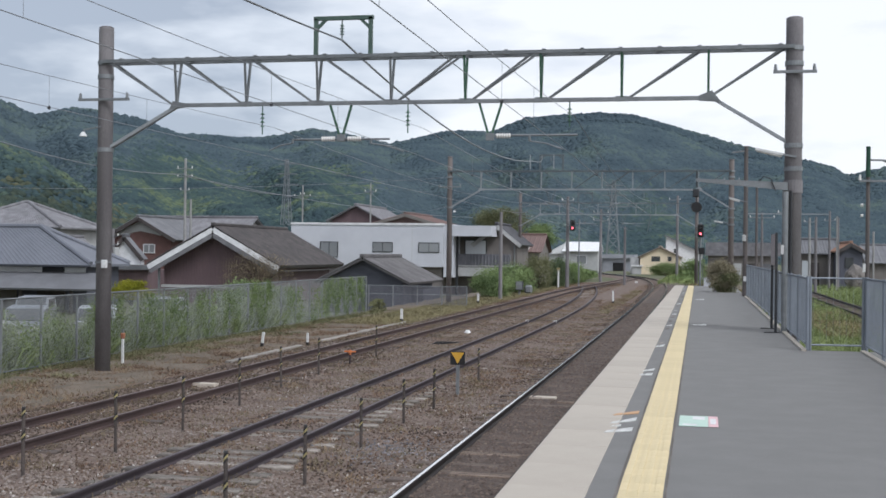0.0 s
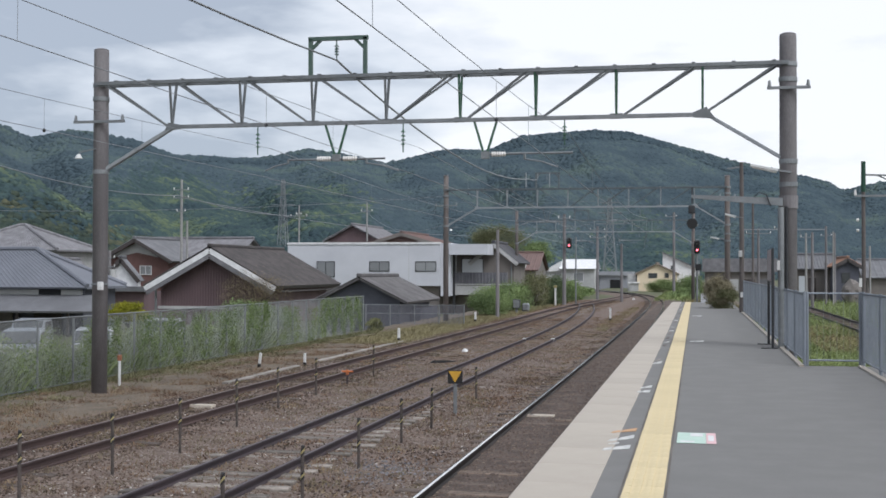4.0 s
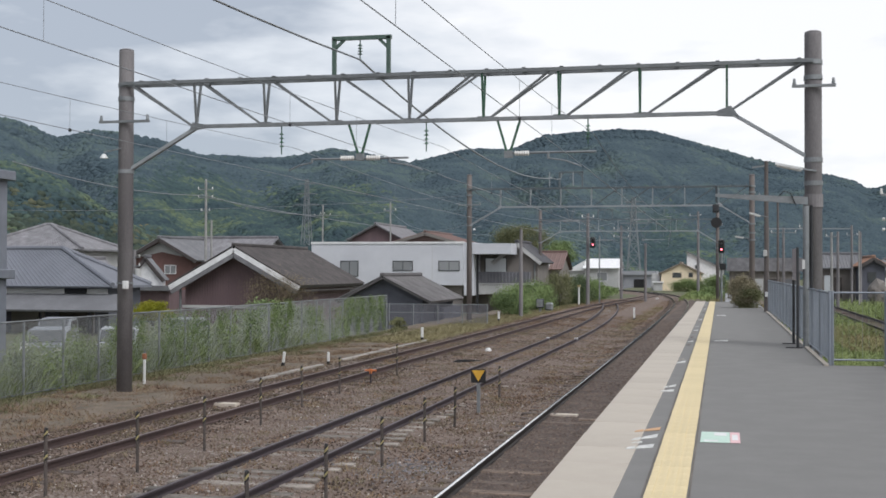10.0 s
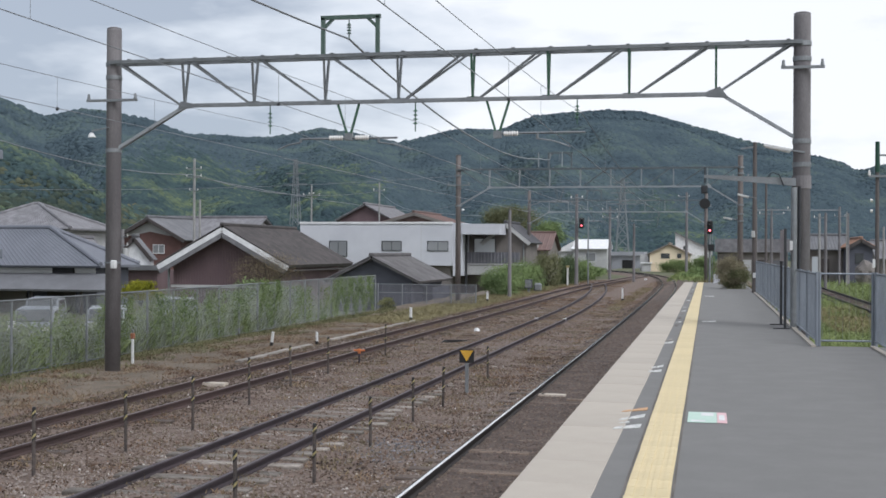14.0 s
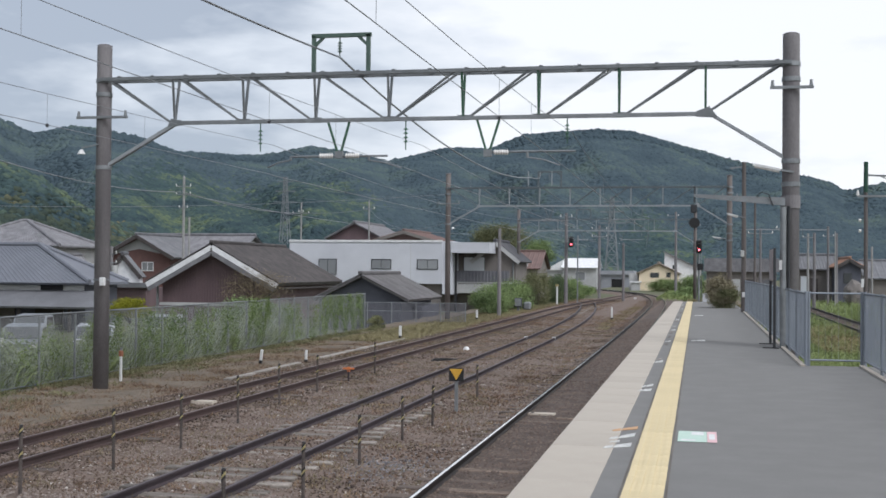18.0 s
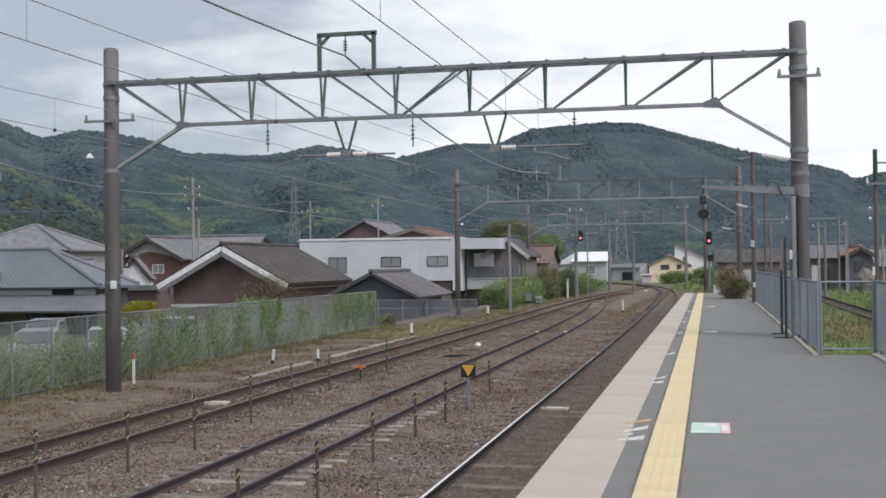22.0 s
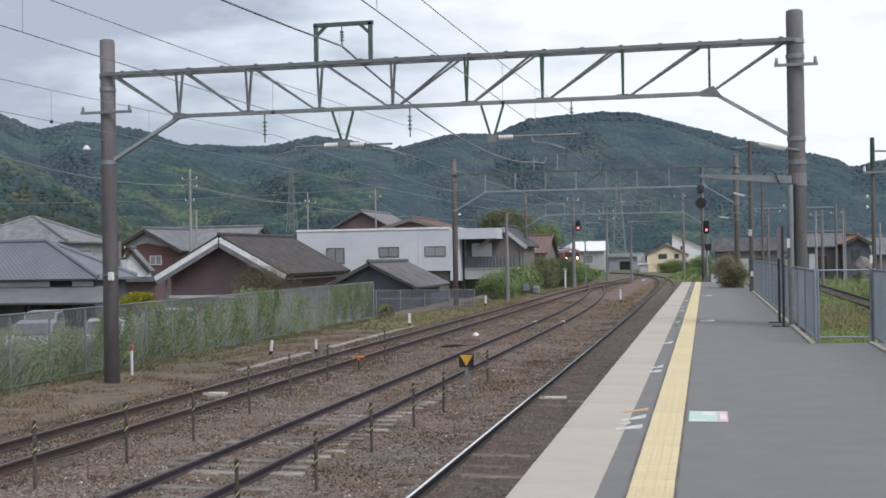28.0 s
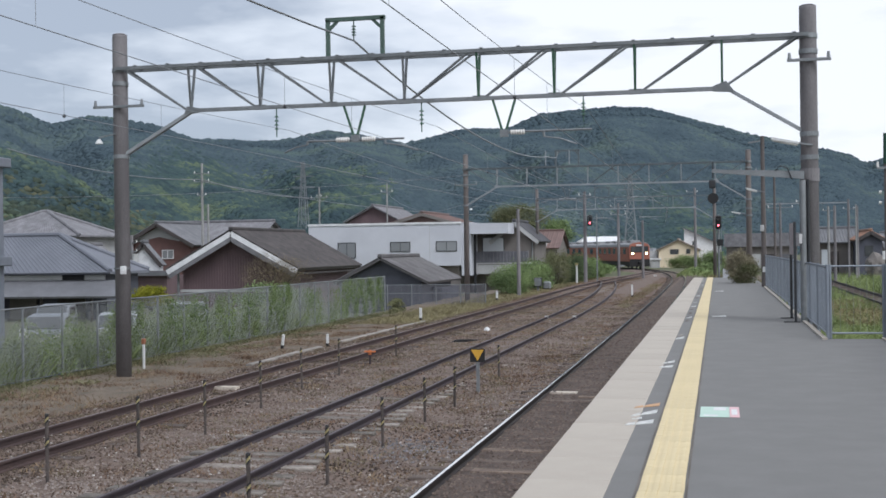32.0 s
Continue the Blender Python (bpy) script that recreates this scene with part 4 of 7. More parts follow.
def gable_house(label, x0, x1, y0, y1, ze, zr, roof, wall, over=0.5, axis="y", base=LOT, name="house", rows=0.3, ridge_off=0.0, board=None, thick=0.14):
    h = thing(name, label, "house", "town houses")
    cx, cy = (x0 + x1) / 2 + ridge_off, (y0 + y1) / 2
    bm = B()
    if axis == "y":
        k = (zr - ze) / ((x1 - x0) / 2)
        ring = [(x0, ze), (cx, zr), (x1, ze), (x1, base), (x0, base)]
        f = [bm.verts.new((x, y0, z)) for x, z in ring]
        g = [bm.verts.new((x, y1, z)) for x, z in ring]
    else:
        ring = [(y0, ze), (cy, zr), (y1, ze), (y1, base), (y0, base)]
        f = [bm.verts.new((x0, y, z)) for y, z in ring]
        g = [bm.verts.new((x1, y, z)) for y, z in ring]
    bm.faces.new(f)
    bm.faces.new(g[::-1])
    for i in range(5):
        j = (i + 1) % 5
        bm.faces.new((f[j], f[i], g[i], g[j]))
    bmesh.ops.recalc_face_normals(bm, faces=bm.faces)
    part("wall", bm, wall, h)
    up = 0.02
    drop = lambda run, o: (zr - ze) / run * o
    if axis == "y":
        for sx, run in ((x0, cx - x0), (x1, x1 - cx)):
            s = -1 if sx == x0 else 1
            e = (sx + s * over, ze - drop(run, over) + up)
            q = ((e[0], y0 - over, e[1]), (e[0], y1 + over, e[1]), (cx, y1 + over, zr + up), (cx, y0 - over, zr + up))
            bm = B()
            nrm = slope(bm, *q, thick)
            r = part("roof", bm, roof, h)
            bm = B()
            tile_rows(bm, *q, nrm, rows, 0.05, thick)
            part("tile_relief", bm, roof, r)
            if board:
                part("bargeboard", bar(B(), (e[0], y0 - over - 0.03, e[1] - 0.02), (cx, y0 - over - 0.03, zr - 0.02), 0.06, 0.34), board, r, "white bargeboard")
        part("ridge_cap", boxes((cx - 0.17, cx + 0.17, y0 - over - 0.05, y1 + over + 0.05, zr + thick, zr + thick + 0.24), bevel=0.05), roof, h)
    else:
        for sy in (y0, y1):
            s = -1 if sy == y0 else 1
            e = (sy + s * over, ze - drop(cy - y0, over) + up)
            q = ((x0 - over, e[0], e[1]), (x1 + over, e[0], e[1]), (x1 + over, cy, zr + up), (x0 - over, cy, zr + up))
            bm = B()
            nrm = slope(bm, *q, thick)
            r = part("roof", bm, roof, h)
            bm = B()
            tile_rows(bm, *q, nrm, rows, 0.05, thick)
            part("tile_relief", bm, roof, r)
        part("ridge_cap", boxes((x0 - over - 0.05, x1 + over + 0.05, cy - 0.17, cy + 0.17, zr + thick, zr + thick + 0.24), bevel=0.05), roof, h)
    return h


def hip_house(label, x0, x1, y0, y1, ze, zr, rx0, rx1, roof, wall, over=0.6, base=LOT, pitch=0.32, relief=0.05):
    """A house with a four-sided roof, its ridge along x from rx0 to rx1."""
    h = thing("house", label, "house", "town houses")
    part("wall", boxes((x0, x1, y0, y1, base, ze)), wall, h)
    cy = (y0 + y1) / 2
    E = [(x0 - over, y0 - over, ze), (x1 + over, y0 - over, ze), (x1 + over, y1 + over, ze), (x0 - over, y1 + over, ze)]
    r0, r1 = (rx0, cy, zr), (rx1, cy, zr)
    for a, b, c, d in ((E[0], E[1], r1, r0), (E[2], E[3], r0, r1)):
        bm = B()
        nrm = slope(bm, a, b, c, d, 0.14)
        r = part("roof", bm, roof, h)
        bm = B()
        tile_rows(bm, a, b, c, d, nrm, pitch, relief, 0.14)
        part("tile_relief", bm, roof, r)
    for a, b, c in ((E[1], E[2], r1), (E[3], E[0], r0)):
        bm = B()
        v = [bm.verts.new(p) for p in (a, b, c)] + [bm.verts.new(Vector(p) + Vector((0, 0, 0.15))) for p in (a, b, c)]
        for q in ((0, 2, 1), (3, 4, 5), (0, 1, 4, 3), (1, 2, 5, 4), (2, 0, 3, 5)):
            bm.faces.new([v[i] for i in q])
        part("roof", bm, roof, h)
    bm = B()
    for a, b in ((r0, r1), (E[1], r1), (E[0], r0), (E[2], r1), (E[3], r0)):
        tube(bm, [Vector(a) + Vector((0, 0, 0.2)), Vector(b) + Vector((0, 0, 0.2))], 0.15, 8)
    part("ridge_cap", bm, roof, h)
    return h


def houses():
    # grey roof with a long pent roof below
    a = hip_house("low house with a smooth blue-grey hipped roof and a lean-to below", -62, -35.45, 66, 70.0, 0.50, 2.72, -60, -39.65, "roof_blue", "wall_slate", 0.5, pitch=0.32, relief=0.022)
    bm = B()
    slope(bm, (-62.5, 63.6, -0.86), (-33.6, 63.6, -0.84), (-34.8, 65.9, 0.04), (-62.5, 65.9, 0.02), 0.12)
    part("lean_to_roof", bm, "roof_grey", a, "pale grey lean-to roof")
    part("upper_band", boxes((-62, -35.5, 65.9, 65.98, 0.14, 0.46)), "wall_plaster", a)
    part("vent", boxes((-38.25, -36.85, 65.8, 65.92, 0.16, 0.46)), "shadow_gap", a)
    for k in range(8):
        part("shutter", boxes((-61 + 3.2 * k, -59.2 + 3.2 * k, 65.85, 65.97, LOT, -0.75)), "dark_wood" if k % 2 else "wall_tan", a)
    for k in range(9):
        part("post", boxes((-61 + 3.2 * k, -60.86 + 3.2 * k, 63.9, 64.04, LOT, -0.75)), "dark_wood", a)
    hip_house("tall old house with a weathered grey tile roof", -63.6, -53.6, 94.6, 101.4, 3.2, 5.42, -58.8, -58.3, "roof_light", "wall_plaster", 0.7, relief=0.02)
    gable_house("white plaster wing with a grey tile roof", -52.2, -49.0, 90, 93, 0.9, 2.3, "roof_light", "wall_plaster", 0.3)
    f = gable_house("small house with a white gable and dark bargeboards", -47.6, -44.6, 92, 92.5, 0.85, 2.5, "roof_grey", "trim_white", 0.16, board="dark_wood", thick=0.1)
    part("pent_roof", boxes((-49.6, -43.55, 90.9, 91.98, -0.10, 0.30)), "roof_grey", f)
    part("lower_wall", boxes((-49.4, -43.8, 91.5, 95.2, LOT, -0.10)), "wall_brown", f)
    g = gable_house("red-walled house with a white upper gable and grey roof", -55.6, -49.3, 108, 122, 2.75, 4.5, "roof_grey", "wall_brick", 0.7, board="dark_wood")
    bm = B()
    v = [bm.verts.new(p) for p in ((-55.2, 107.95, 2.95), (-52.45, 107.95, 4.3), (-49.7, 107.95, 2.95), (-50.4, 107.95, 2.88), (-52.45, 107.95, 3.3), (-54.5, 107.95, 2.88))]
    bm.faces.new(v)
    part("upper_gable", bm, "wall_plaster", g, "white upper gable")
    window(g, -52.1, -51.0, 1.25, 2.0, 107.95, "trim_white", "pane_grey", 1)
    gable_house("long house with a pale grey tile roof", -57.2, -44.95, 113, 123, 2.6, 4.72, "roof_light", "wall_plaster", 0.5, axis="x")
    # brown barn with white bargeboards
    b = gable_house("brown corrugated barn with a dark roof and peeling white bargeboards", -37.3, -29.3, 80.6, 94.2, 0.80, 3.02, "roof_dark", "wall_brown", 0.85, board="trim_white", thick=0.24)
    for s, xe in ((-1, -38.15), (1, -28.45)):
        part("fascia", bar(B(), (xe + 0.15 * -s, 79.68, 0.02), (-33.3, 79.68, 2.62), 0.05, 0.30), "roof_light", b)
    part("drain_pipe", tube(B(), [(-37.6, 80.4, LOT), (-37.6, 80.4, 0.7)], 0.09, 8), "steel", b)
    part("sill_band", boxes((-37.5, -29.3, 80.5, 80.58, -1.1, -0.9)), "wall_plaster", b)
    for k in range(40):
        part("corrugation", boxes((-37.3 + 0.2 * k, -37.22 + 0.2 * k, 80.565, 80.6, LOT, 0.8 + 2.1 * (1 - abs(k - 19.5) / 20.0))), "wall_brown", b)
    part("side_eave", boxes((-28.9, -28.5, 81, 95, 0.1, 0.22)), "roof_dark", b)
    # shed in slate blue
    c = gable_house("small shed with a slate-blue gable and brown-grey tile roof", -22.75, -17.85, 72.55, 81.0, -0.16, 1.06, "roof_dark", "wall_slate", 0.55, thick=0.16)
    for ob in c.children:
        if ob.name.startswith(("roof", "ridge")):
            ob.data.materials[0] = M["roof_shed"]
            for q in ob.children:
                q.data.materials[0] = M["roof_shed"]
    part("lean_to", boxes((-17.8, -17.2, 75.4, 80.6, LOT, -0.75)), "wall_slate", c)
    # long white building
    d = thing("building", "long white two-storey building with a flat parapet and small windows", "building", "town houses")
    part("wall", boxes((-36.3, -22.2, 105, 117, 0.30, 4.1)), "wall_white", d)
    part("parapet", boxes((-36.35, -22.15, 104.93, 105.0, 3.98, 4.16)), "trim_white", d)
    part("corner_wall", boxes((-22.2, -21.3, 105.2, 116, -0.6, 4.08)), "wall_white", d)
    part("lower_wall", boxes((-36.2, -22.4, 105.6, 116.8, LOT, 0.3)), "wall_tan", d)
    part("canopy", boxes((-21.3, -17.9, 104.6, 110, 3.05, 3.98)), "wall_white", d)
    part("joint", boxes((-25.05, -25.02, 104.985, 105.01, 0.3, 4.0)), "wall_plaster", d)
    for x0, x1, m in ((-33.5, -31.9, 1), (-28.6, -26.85, 1), (-24.4, -22.6, 1)):
        window(d, x0, x1, 1.62 if x0 > -33 else 1.1, 2.4, 105.0, "steel_dark", "pane_grey", m)
    # behind it
    gable_house("house with a grey tile roof behind the white building", -40.2, -34.5, 130, 142, 5.05, 6.55, "roof_light", "wall_brown", 0.5)
    e = gable_house("house with a red-brown tiled roof behind the white building", -33.75, -27.3, 125, 137, 4.55, 5.5, "roof_red", "roof_red", 0.35, board="wall_tan")
    # tan building with balcony
    h = gable_house("tan-grey house with a dark roof and an upstairs balcony", -19.75, -16.05, 108, 115, 2.5, 4.0, "roof_slate", "wall_tan", 0.35, board="wall_plaster")
    part("side_wall", boxes((-23.4, -19.76, 108.02, 114, LOT, 3.04)), "wall_tan", h)
    part("balcony_floor", boxes((-21.2, -16.4, 106.3, 107.98, 0.35, 0.5)), "wall_plaster", h)
    part("balcony_wall", boxes((-21.2, -16.4, 106.3, 106.42, 0.5, 1.5)), "fence_dim", h)
    for k in range(16):
        part("baluster", boxes((-21.1 + 0.3 * k, -21.02 + 0.3 * k, 106.2, 106.3, 0.5, 1.5)), "fence_dim", h)
    window(h, -20.8, -18.9, 0.9, 2.7, 107.96, "steel_dark", "pane_white", 0)
    part("white_panel", boxes((-21.2, -17.6, 106.28, 106.4, -0.5, 0.3)), "wall_plaster", h)
    part("post", boxes((-21.3, -21.1, 106.2, 106.4, LOT, 3.3)), "steel_dark", h)
    part("drain_pipe", tube(B(), [(-16.3, 107.9, LOT), (-16.3, 107.9, 2.3)], 0.06, 6), "steel", h)
    k = gable_house("house with a red-brown roof and a pale dormer", -24.5, -19.6, 150, 160, 1.75, 3.8, "roof_red", "wall_tan", 0.3, axis="x", rows=0.6)
    part("dormer", boxes((-21.9, -20.9, 149.2, 152, 2.0, 2.95)), "wall_plaster", k)
    # white building at the bend
    j = thing("building", "white box building with a bright white roof edge", "building", "town houses")
    part("wall", boxes((-23.6, -17.6, 214, 224, LOT, 2.0)), "wall_plaster", j)
    bm = B()
    slope(bm, (-23.8, 213.4, 2.0), (-17.4, 213.4, 2.0), (-17.4, 219.0, 3.7), (-23.8, 219.0, 3.7), 0.1)
    slope(bm, (-23.8, 224.6, 2.0), (-17.4, 224.6, 2.0), (-17.4, 219.0, 3.7), (-23.8, 219.0, 3.7), 0.1)
    part("roof", bm, "trim_white", j, "bright white metal roof")
    part("wing", boxes((-27.0, -23.6, 215, 222, LOT, 1.6)), "wall_plaster", j)
    bm = B()
    v = [bm.verts.new(p) for p in ((-26.8, 214.6, 1.6), (-23.6, 214.6, 3.4), (-23.6, 214.6, 1.6), (-26.8, 222, 1.6), (-23.6, 222, 3.4), (-23.6, 222, 1.6))]
    for q in ((0, 2, 1), (3, 4, 5), (0, 1, 4, 3), (0, 3, 5, 2)):
        bm.faces.new([v[i] for i in q])
    part("wing_roof", bm, "trim_white", j)
    window(j, -21.3, -19.6, -0.1, 1.3, 214, "trim_white", "pane_grey", 0)
    m = thing("building", "low grey-walled warehouse with a long grey roof", "building", "town houses")
    part("wall", boxes((-17.4, -12.0, 222, 232, LOT, 0.9)), "wall_dim", m)
    part("roof", boxes((-17.8, -11.6, 221.5, 232.5, 0.9, 1.6)), "wall_dim", m)
    part("door", boxes((-15.5, -13.6, 221.9, 222.0, LOT, 0.1)), "shadow_gap", m)
    # cream house
    l = gable_house("cream yellow house with a low brown gable roof", -9.1, -3.15, 190, 200, 1.25, 2.66, "roof_dark_tan", "wall_yellow", 0.35, rows=0.4)
    window(l, -7.35, -6.1, 0.65, 1.3, 190, "steel_dark", "glass", 1)
    window(l, -4.9, -4.35, 0.7, 1.3, 190, "steel_dark", "glass", 0)
    part("porch", boxes((-10.2, -8.9, 188.6, 190, LOT, -0.2)), "wall_plaster", l)
    part("porch_roof", boxes((-10.4, -8.7, 188.4, 190, -0.2, 0.0)), "trim_white", l)
    part("annex", boxes((-10.6, -9.3, 190.5, 196, LOT, 1.2)), "wall_plaster", l)
    n = thing("house", "white house with a single steep mono-pitch roof", "house", "town houses")
    bm = B()
    f = [bm.verts.new((x, 196, z)) for x, z in ((-5.4, 4.55), (0.3, 1.9), (0.3, LOT), (-5.4, LOT))]
    g = [bm.verts.new((x, 204, z)) for x, z in ((-5.4, 4.55), (0.3, 1.9), (0.3, LOT), (-5.4, LOT))]
    bm.faces.new(f)
    bm.faces.new(g[::-1])
    for i in range(4):
        bm.faces.new((f[(i + 1) % 4], f[i], g[i], g[(i + 1) % 4]))
    bmesh.ops.recalc_face_normals(bm, faces=bm.faces)
    part("wall", bm, "trim_white", n)
    bm = B()
    slope(bm, (0.8, 195.6, 1.7), (0.8, 204.4, 1.7), (-5.6, 204.4, 4.68), (-5.6, 195.6, 4.68), 0.12)
    part("roof", bm, "roof_light", n)
    window(n, -4.1, -3.6, 2.0, 2.5, 196, "steel_dark", "glass", 0)
    # beyond the right-hand tracks
    r = thing("building", "long low brown shed behind the platform", "building", "town houses")
    part("wall", boxes((0.9, 9.0, 150, 160, -1.8, 1.6)), "wall_tan", r)
    for k in range(4):
        part("door", boxes((1.6 + 1.9 * k, 2.9 + 1.9 * k, 149.94, 150.0, -1.8, 0.7)), ("steel", "wall_plaster", "dark_wood", "roof_grey")[k], r)
    part("roof", boxes((0.6, 9.3, 149.5, 160.5, 1.6, 3.2)), "roof_light", r)
    q = gable_house("low house with a grey roof and a dark door", 9.9, 13.6, 130, 137, 1.95, 3.25, "roof_grey", "wall_tan", 0.45, axis="x", base=-1.8, rows=0.3)
    part("shutter", boxes((10.2, 10.9, 129.94, 130.0, -1.4, 1.2)), "pane_white", q)
    part("shutter", boxes((12.3, 12.9, 129.94, 130.0, -1.4, 0.9)), "wall_tan", q)
    part("door", boxes((11.1, 11.9, 129.93, 130.0, -1.7, 1.0)), "dark_wood", q)
    q = gable_house("house with a dark gable and an orange-brown roof edge", 13.3, 15.5, 125, 133, 2.2, 2.85, "roof_orange", "wall_slate", 0.3, base=-1.8, rows=0.3, board="roof_dark")
    window(q, 13.9, 14.6, 0.6, 1.5, 125.0, "steel_dark", "glass", 1)
    q = thing("covered_stack", "heap under a crumpled pale grey sheet beside the house", "heap", at=pose(13.9, 117.0, -1.6))
    bm = B()
    bmesh.ops.create_icosphere(bm, subdivisions=3, radius=1.0)
    for v in bm.verts:
        k = 1 + 0.22 * noise.noise(v.co * 2.3)
        v.co = Vector((v.co.x * 0.9 * k, v.co.y * 0.8 * k, 1.25 + v.co.z * 1.25 * k))
    part("sheet", bm, "wall_tan", q)
    gable_house("grey-roofed house across the grassy tracks", 19.5, 26.0, 150, 160, 1.0, 2.9, "roof_grey", "wall_tan", 0.5, axis="x", base=-1.8, rows=0.8)


M["roof_orange"] = mat("orange_brown_roof", (0.33, 0.19, 0.13), (0.24, 0.14, 0.10), 0.7, 0.9, 14, 0.2)
M["fence_dim"] = mat("dim_fence_mesh", (0.17, 0.17, 0.19), (0.125, 0.125, 0.142), 0.7, 2, 40, 0.1, vary=0.12)
M["roof_slate"] = mat("dark_slate_roof", (0.085, 0.085, 0.095), (0.055, 0.055, 0.062), 0.6, 0.9, 14, 0.3, dist=0.03)
M["roof_blue"] = mat("blue_grey_metal_roof", (0.165, 0.174, 0.203), (0.13, 0.138, 0.163), 0.65, 0.5, 12, 0.1, dist=0.02)
M["pane_white"] = glass_mat("pale_pane", (0.5, 0.53, 0.56))
M["roof_shed"] = mat("weathered_shed_tile", (0.165, 0.157, 0.16), (0.10, 0.095, 0.098), 0.75, 0.9, 14, 0.3, dist=0.03)
M["roof_dark_tan"] = mat("tan_brown_roof", (0.30, 0.25, 0.205), (0.22, 0.18, 0.15), 0.7, 0.9, 14, 0.2)
houses()


# ---- line-side fence on the left ----
def left_fence():
    x, z0, z1 = -15.85, -1.42, 0.40
    f = thing("chain_link_fence", "tall grey chain-link fence overgrown with weeds", "fence")
    for k in range(29):
        y = 8 + 1.75 * k
        part("post", tube(B(), [(x, y, z0), (x, y, z1 + 0.02)], 0.03, 8), "steel", f)
    for z, m in ((z1, "steel"), (z0 + 0.12, "steel_dim")):
        part("rail", tube(B(), [(x, 8, z), (x, 57, z)], 0.022, 6), m, f)
    part("kerb", boxes((x - 0.1, x + 0.1, 8, 57, z0 - 0.2, z0 + 0.06)), "wall_concrete", f)
    vs, fs = [], []
    hgt = z1 - z0 - 0.1
    y = 8.0 - hgt
    while y < 57:
        for s in (1, -1):
            ya, yb = (y, y + hgt) if s > 0 else (y + hgt, y)
            za, zb = z0 + 0.1, z1
            # clip to the fence's ends
            i = len(vs)
            if min(ya, yb) >= 8 and max(ya, yb) <= 57:
                t = 0.0028
                vs += [(x - t, ya, za), (x + t, ya + t, za), (x + t, yb + t, zb), (x - t, yb, zb), (x, ya - t, za), (x, yb - t, zb)]
                fs += [(i, i + 1, i + 2, i + 3), (i + 1, i + 4, i + 5, i + 2)]
        y += 0.062
    me = bpy.data.meshes.new("wire_mesh")
    me.from_pydata(vs, [], fs)
    me.materials.append(M["chain_wire"])
    part("wire_mesh", me, None, f)


left_fence()


def grey_fence():
    f = thing("mesh_fence", "low see-through grey mesh fence in front of the shed", "fence")
    y, z0, z1 = 66.0, -1.9, -0.28
    for k in range(7):
        x = -21.0 + 1.4 * k
        part("post", tube(B(), [(x, y, z0 - 0.2), (x, y, z1 + 0.03)], 0.032, 8), "steel", f)
    for z in (z1, -0.75, z0 + 0.1):
        part("rail", tube(B(), [(-21.0, y, z), (-12.6, y, z)], 0.022, 6), "steel", f)
    for k in range(6):
        bm = B()
        for j in range(20):
            x = -21.0 + 1.4 * k + 0.07 * (j + 0.5)
            box(bm, x - 0.014, x + 0.014, y - 0.005, y + 0.005, z0 + 0.1, z1)
        part("mesh_panel", bm, "fence_dim", f)


grey_fence()


# ---- fence on the platform ----
def wire_fence(label, a, b, high=1.27, base=0.0, posts=2.0, pitch=0.05):
    a, b = Vector((*a, base)), Vector((*b, base))
    d = (b - a)
    n = d.length
    d.normalize()
    f = thing("platform_fence", label, "fence", "platform fences")
    up = Vector((0, 0, 1))
    k = max(1, round(n / posts))
    for i in range(k + 1):
        p = a + d * n * i / k
        part("post", tube(B(), [p, p + up * (high + 0.01)], 0.028, 8), "fence_steel", f)
    for z in (high - 0.02, 0.10):
        part("rail", tube(B(), [a + up * z, b + up * z], 0.018, 6), "fence_steel", f)
    thin = 0.0014 if pitch > 0.06 else 0.0028
    side = d.cross(up) * thin
    for i in range(k):
        vs, fs = [], []
        s0, s1 = n * i / k, n * (i + 1) / k
        m = max(2, int((s1 - s0) / pitch))
        for j in range(m):
            p = a + d * (s0 + (s1 - s0) * (j + 0.5) / m)
            t = d * thin
            q = len(vs)
            for z in (0.10, high - 0.03):
                vs += [p - t - side + up * z, p + t - side + up * z, p + t + side + up * z, p - t + side + up * z]
            fs += [(q, q + 1, q + 5, q + 4), (q + 1, q + 2, q + 6, q + 5), (q + 2, q + 3, q + 7, q + 6), (q + 3, q, q + 4, q + 7)]
        me = bpy.data.meshes.new("mesh_panel")
        me.from_pydata([tuple(v) for v in vs], [], fs)
        me.materials.append(M["fence_steel"])
        part("mesh_panel", me, None, f)
    return f


wire_fence("grey welded-wire fence along the platform's back edge", (1.815, 21.85), (1.80, 53.5))
wire_fence("grey welded-wire fence across the jog of the platform", (1.86, 21.86), (2.74, 21.90), pitch=0.1, posts=0.88)
wire_fence("grey welded-wire fence along the wide part of the platform", (2.79, 21.85), (2.79, 6.0))
tagged(part("fence_kerb", boxes((1.715, 1.795, 21.72, 53.5, -0.02, 0.03), (2.69, 2.77, 6.0, 21.84, -0.02, 0.03)), "concrete"), "narrow concrete kerb under the fence", "kerb", kind="structure")


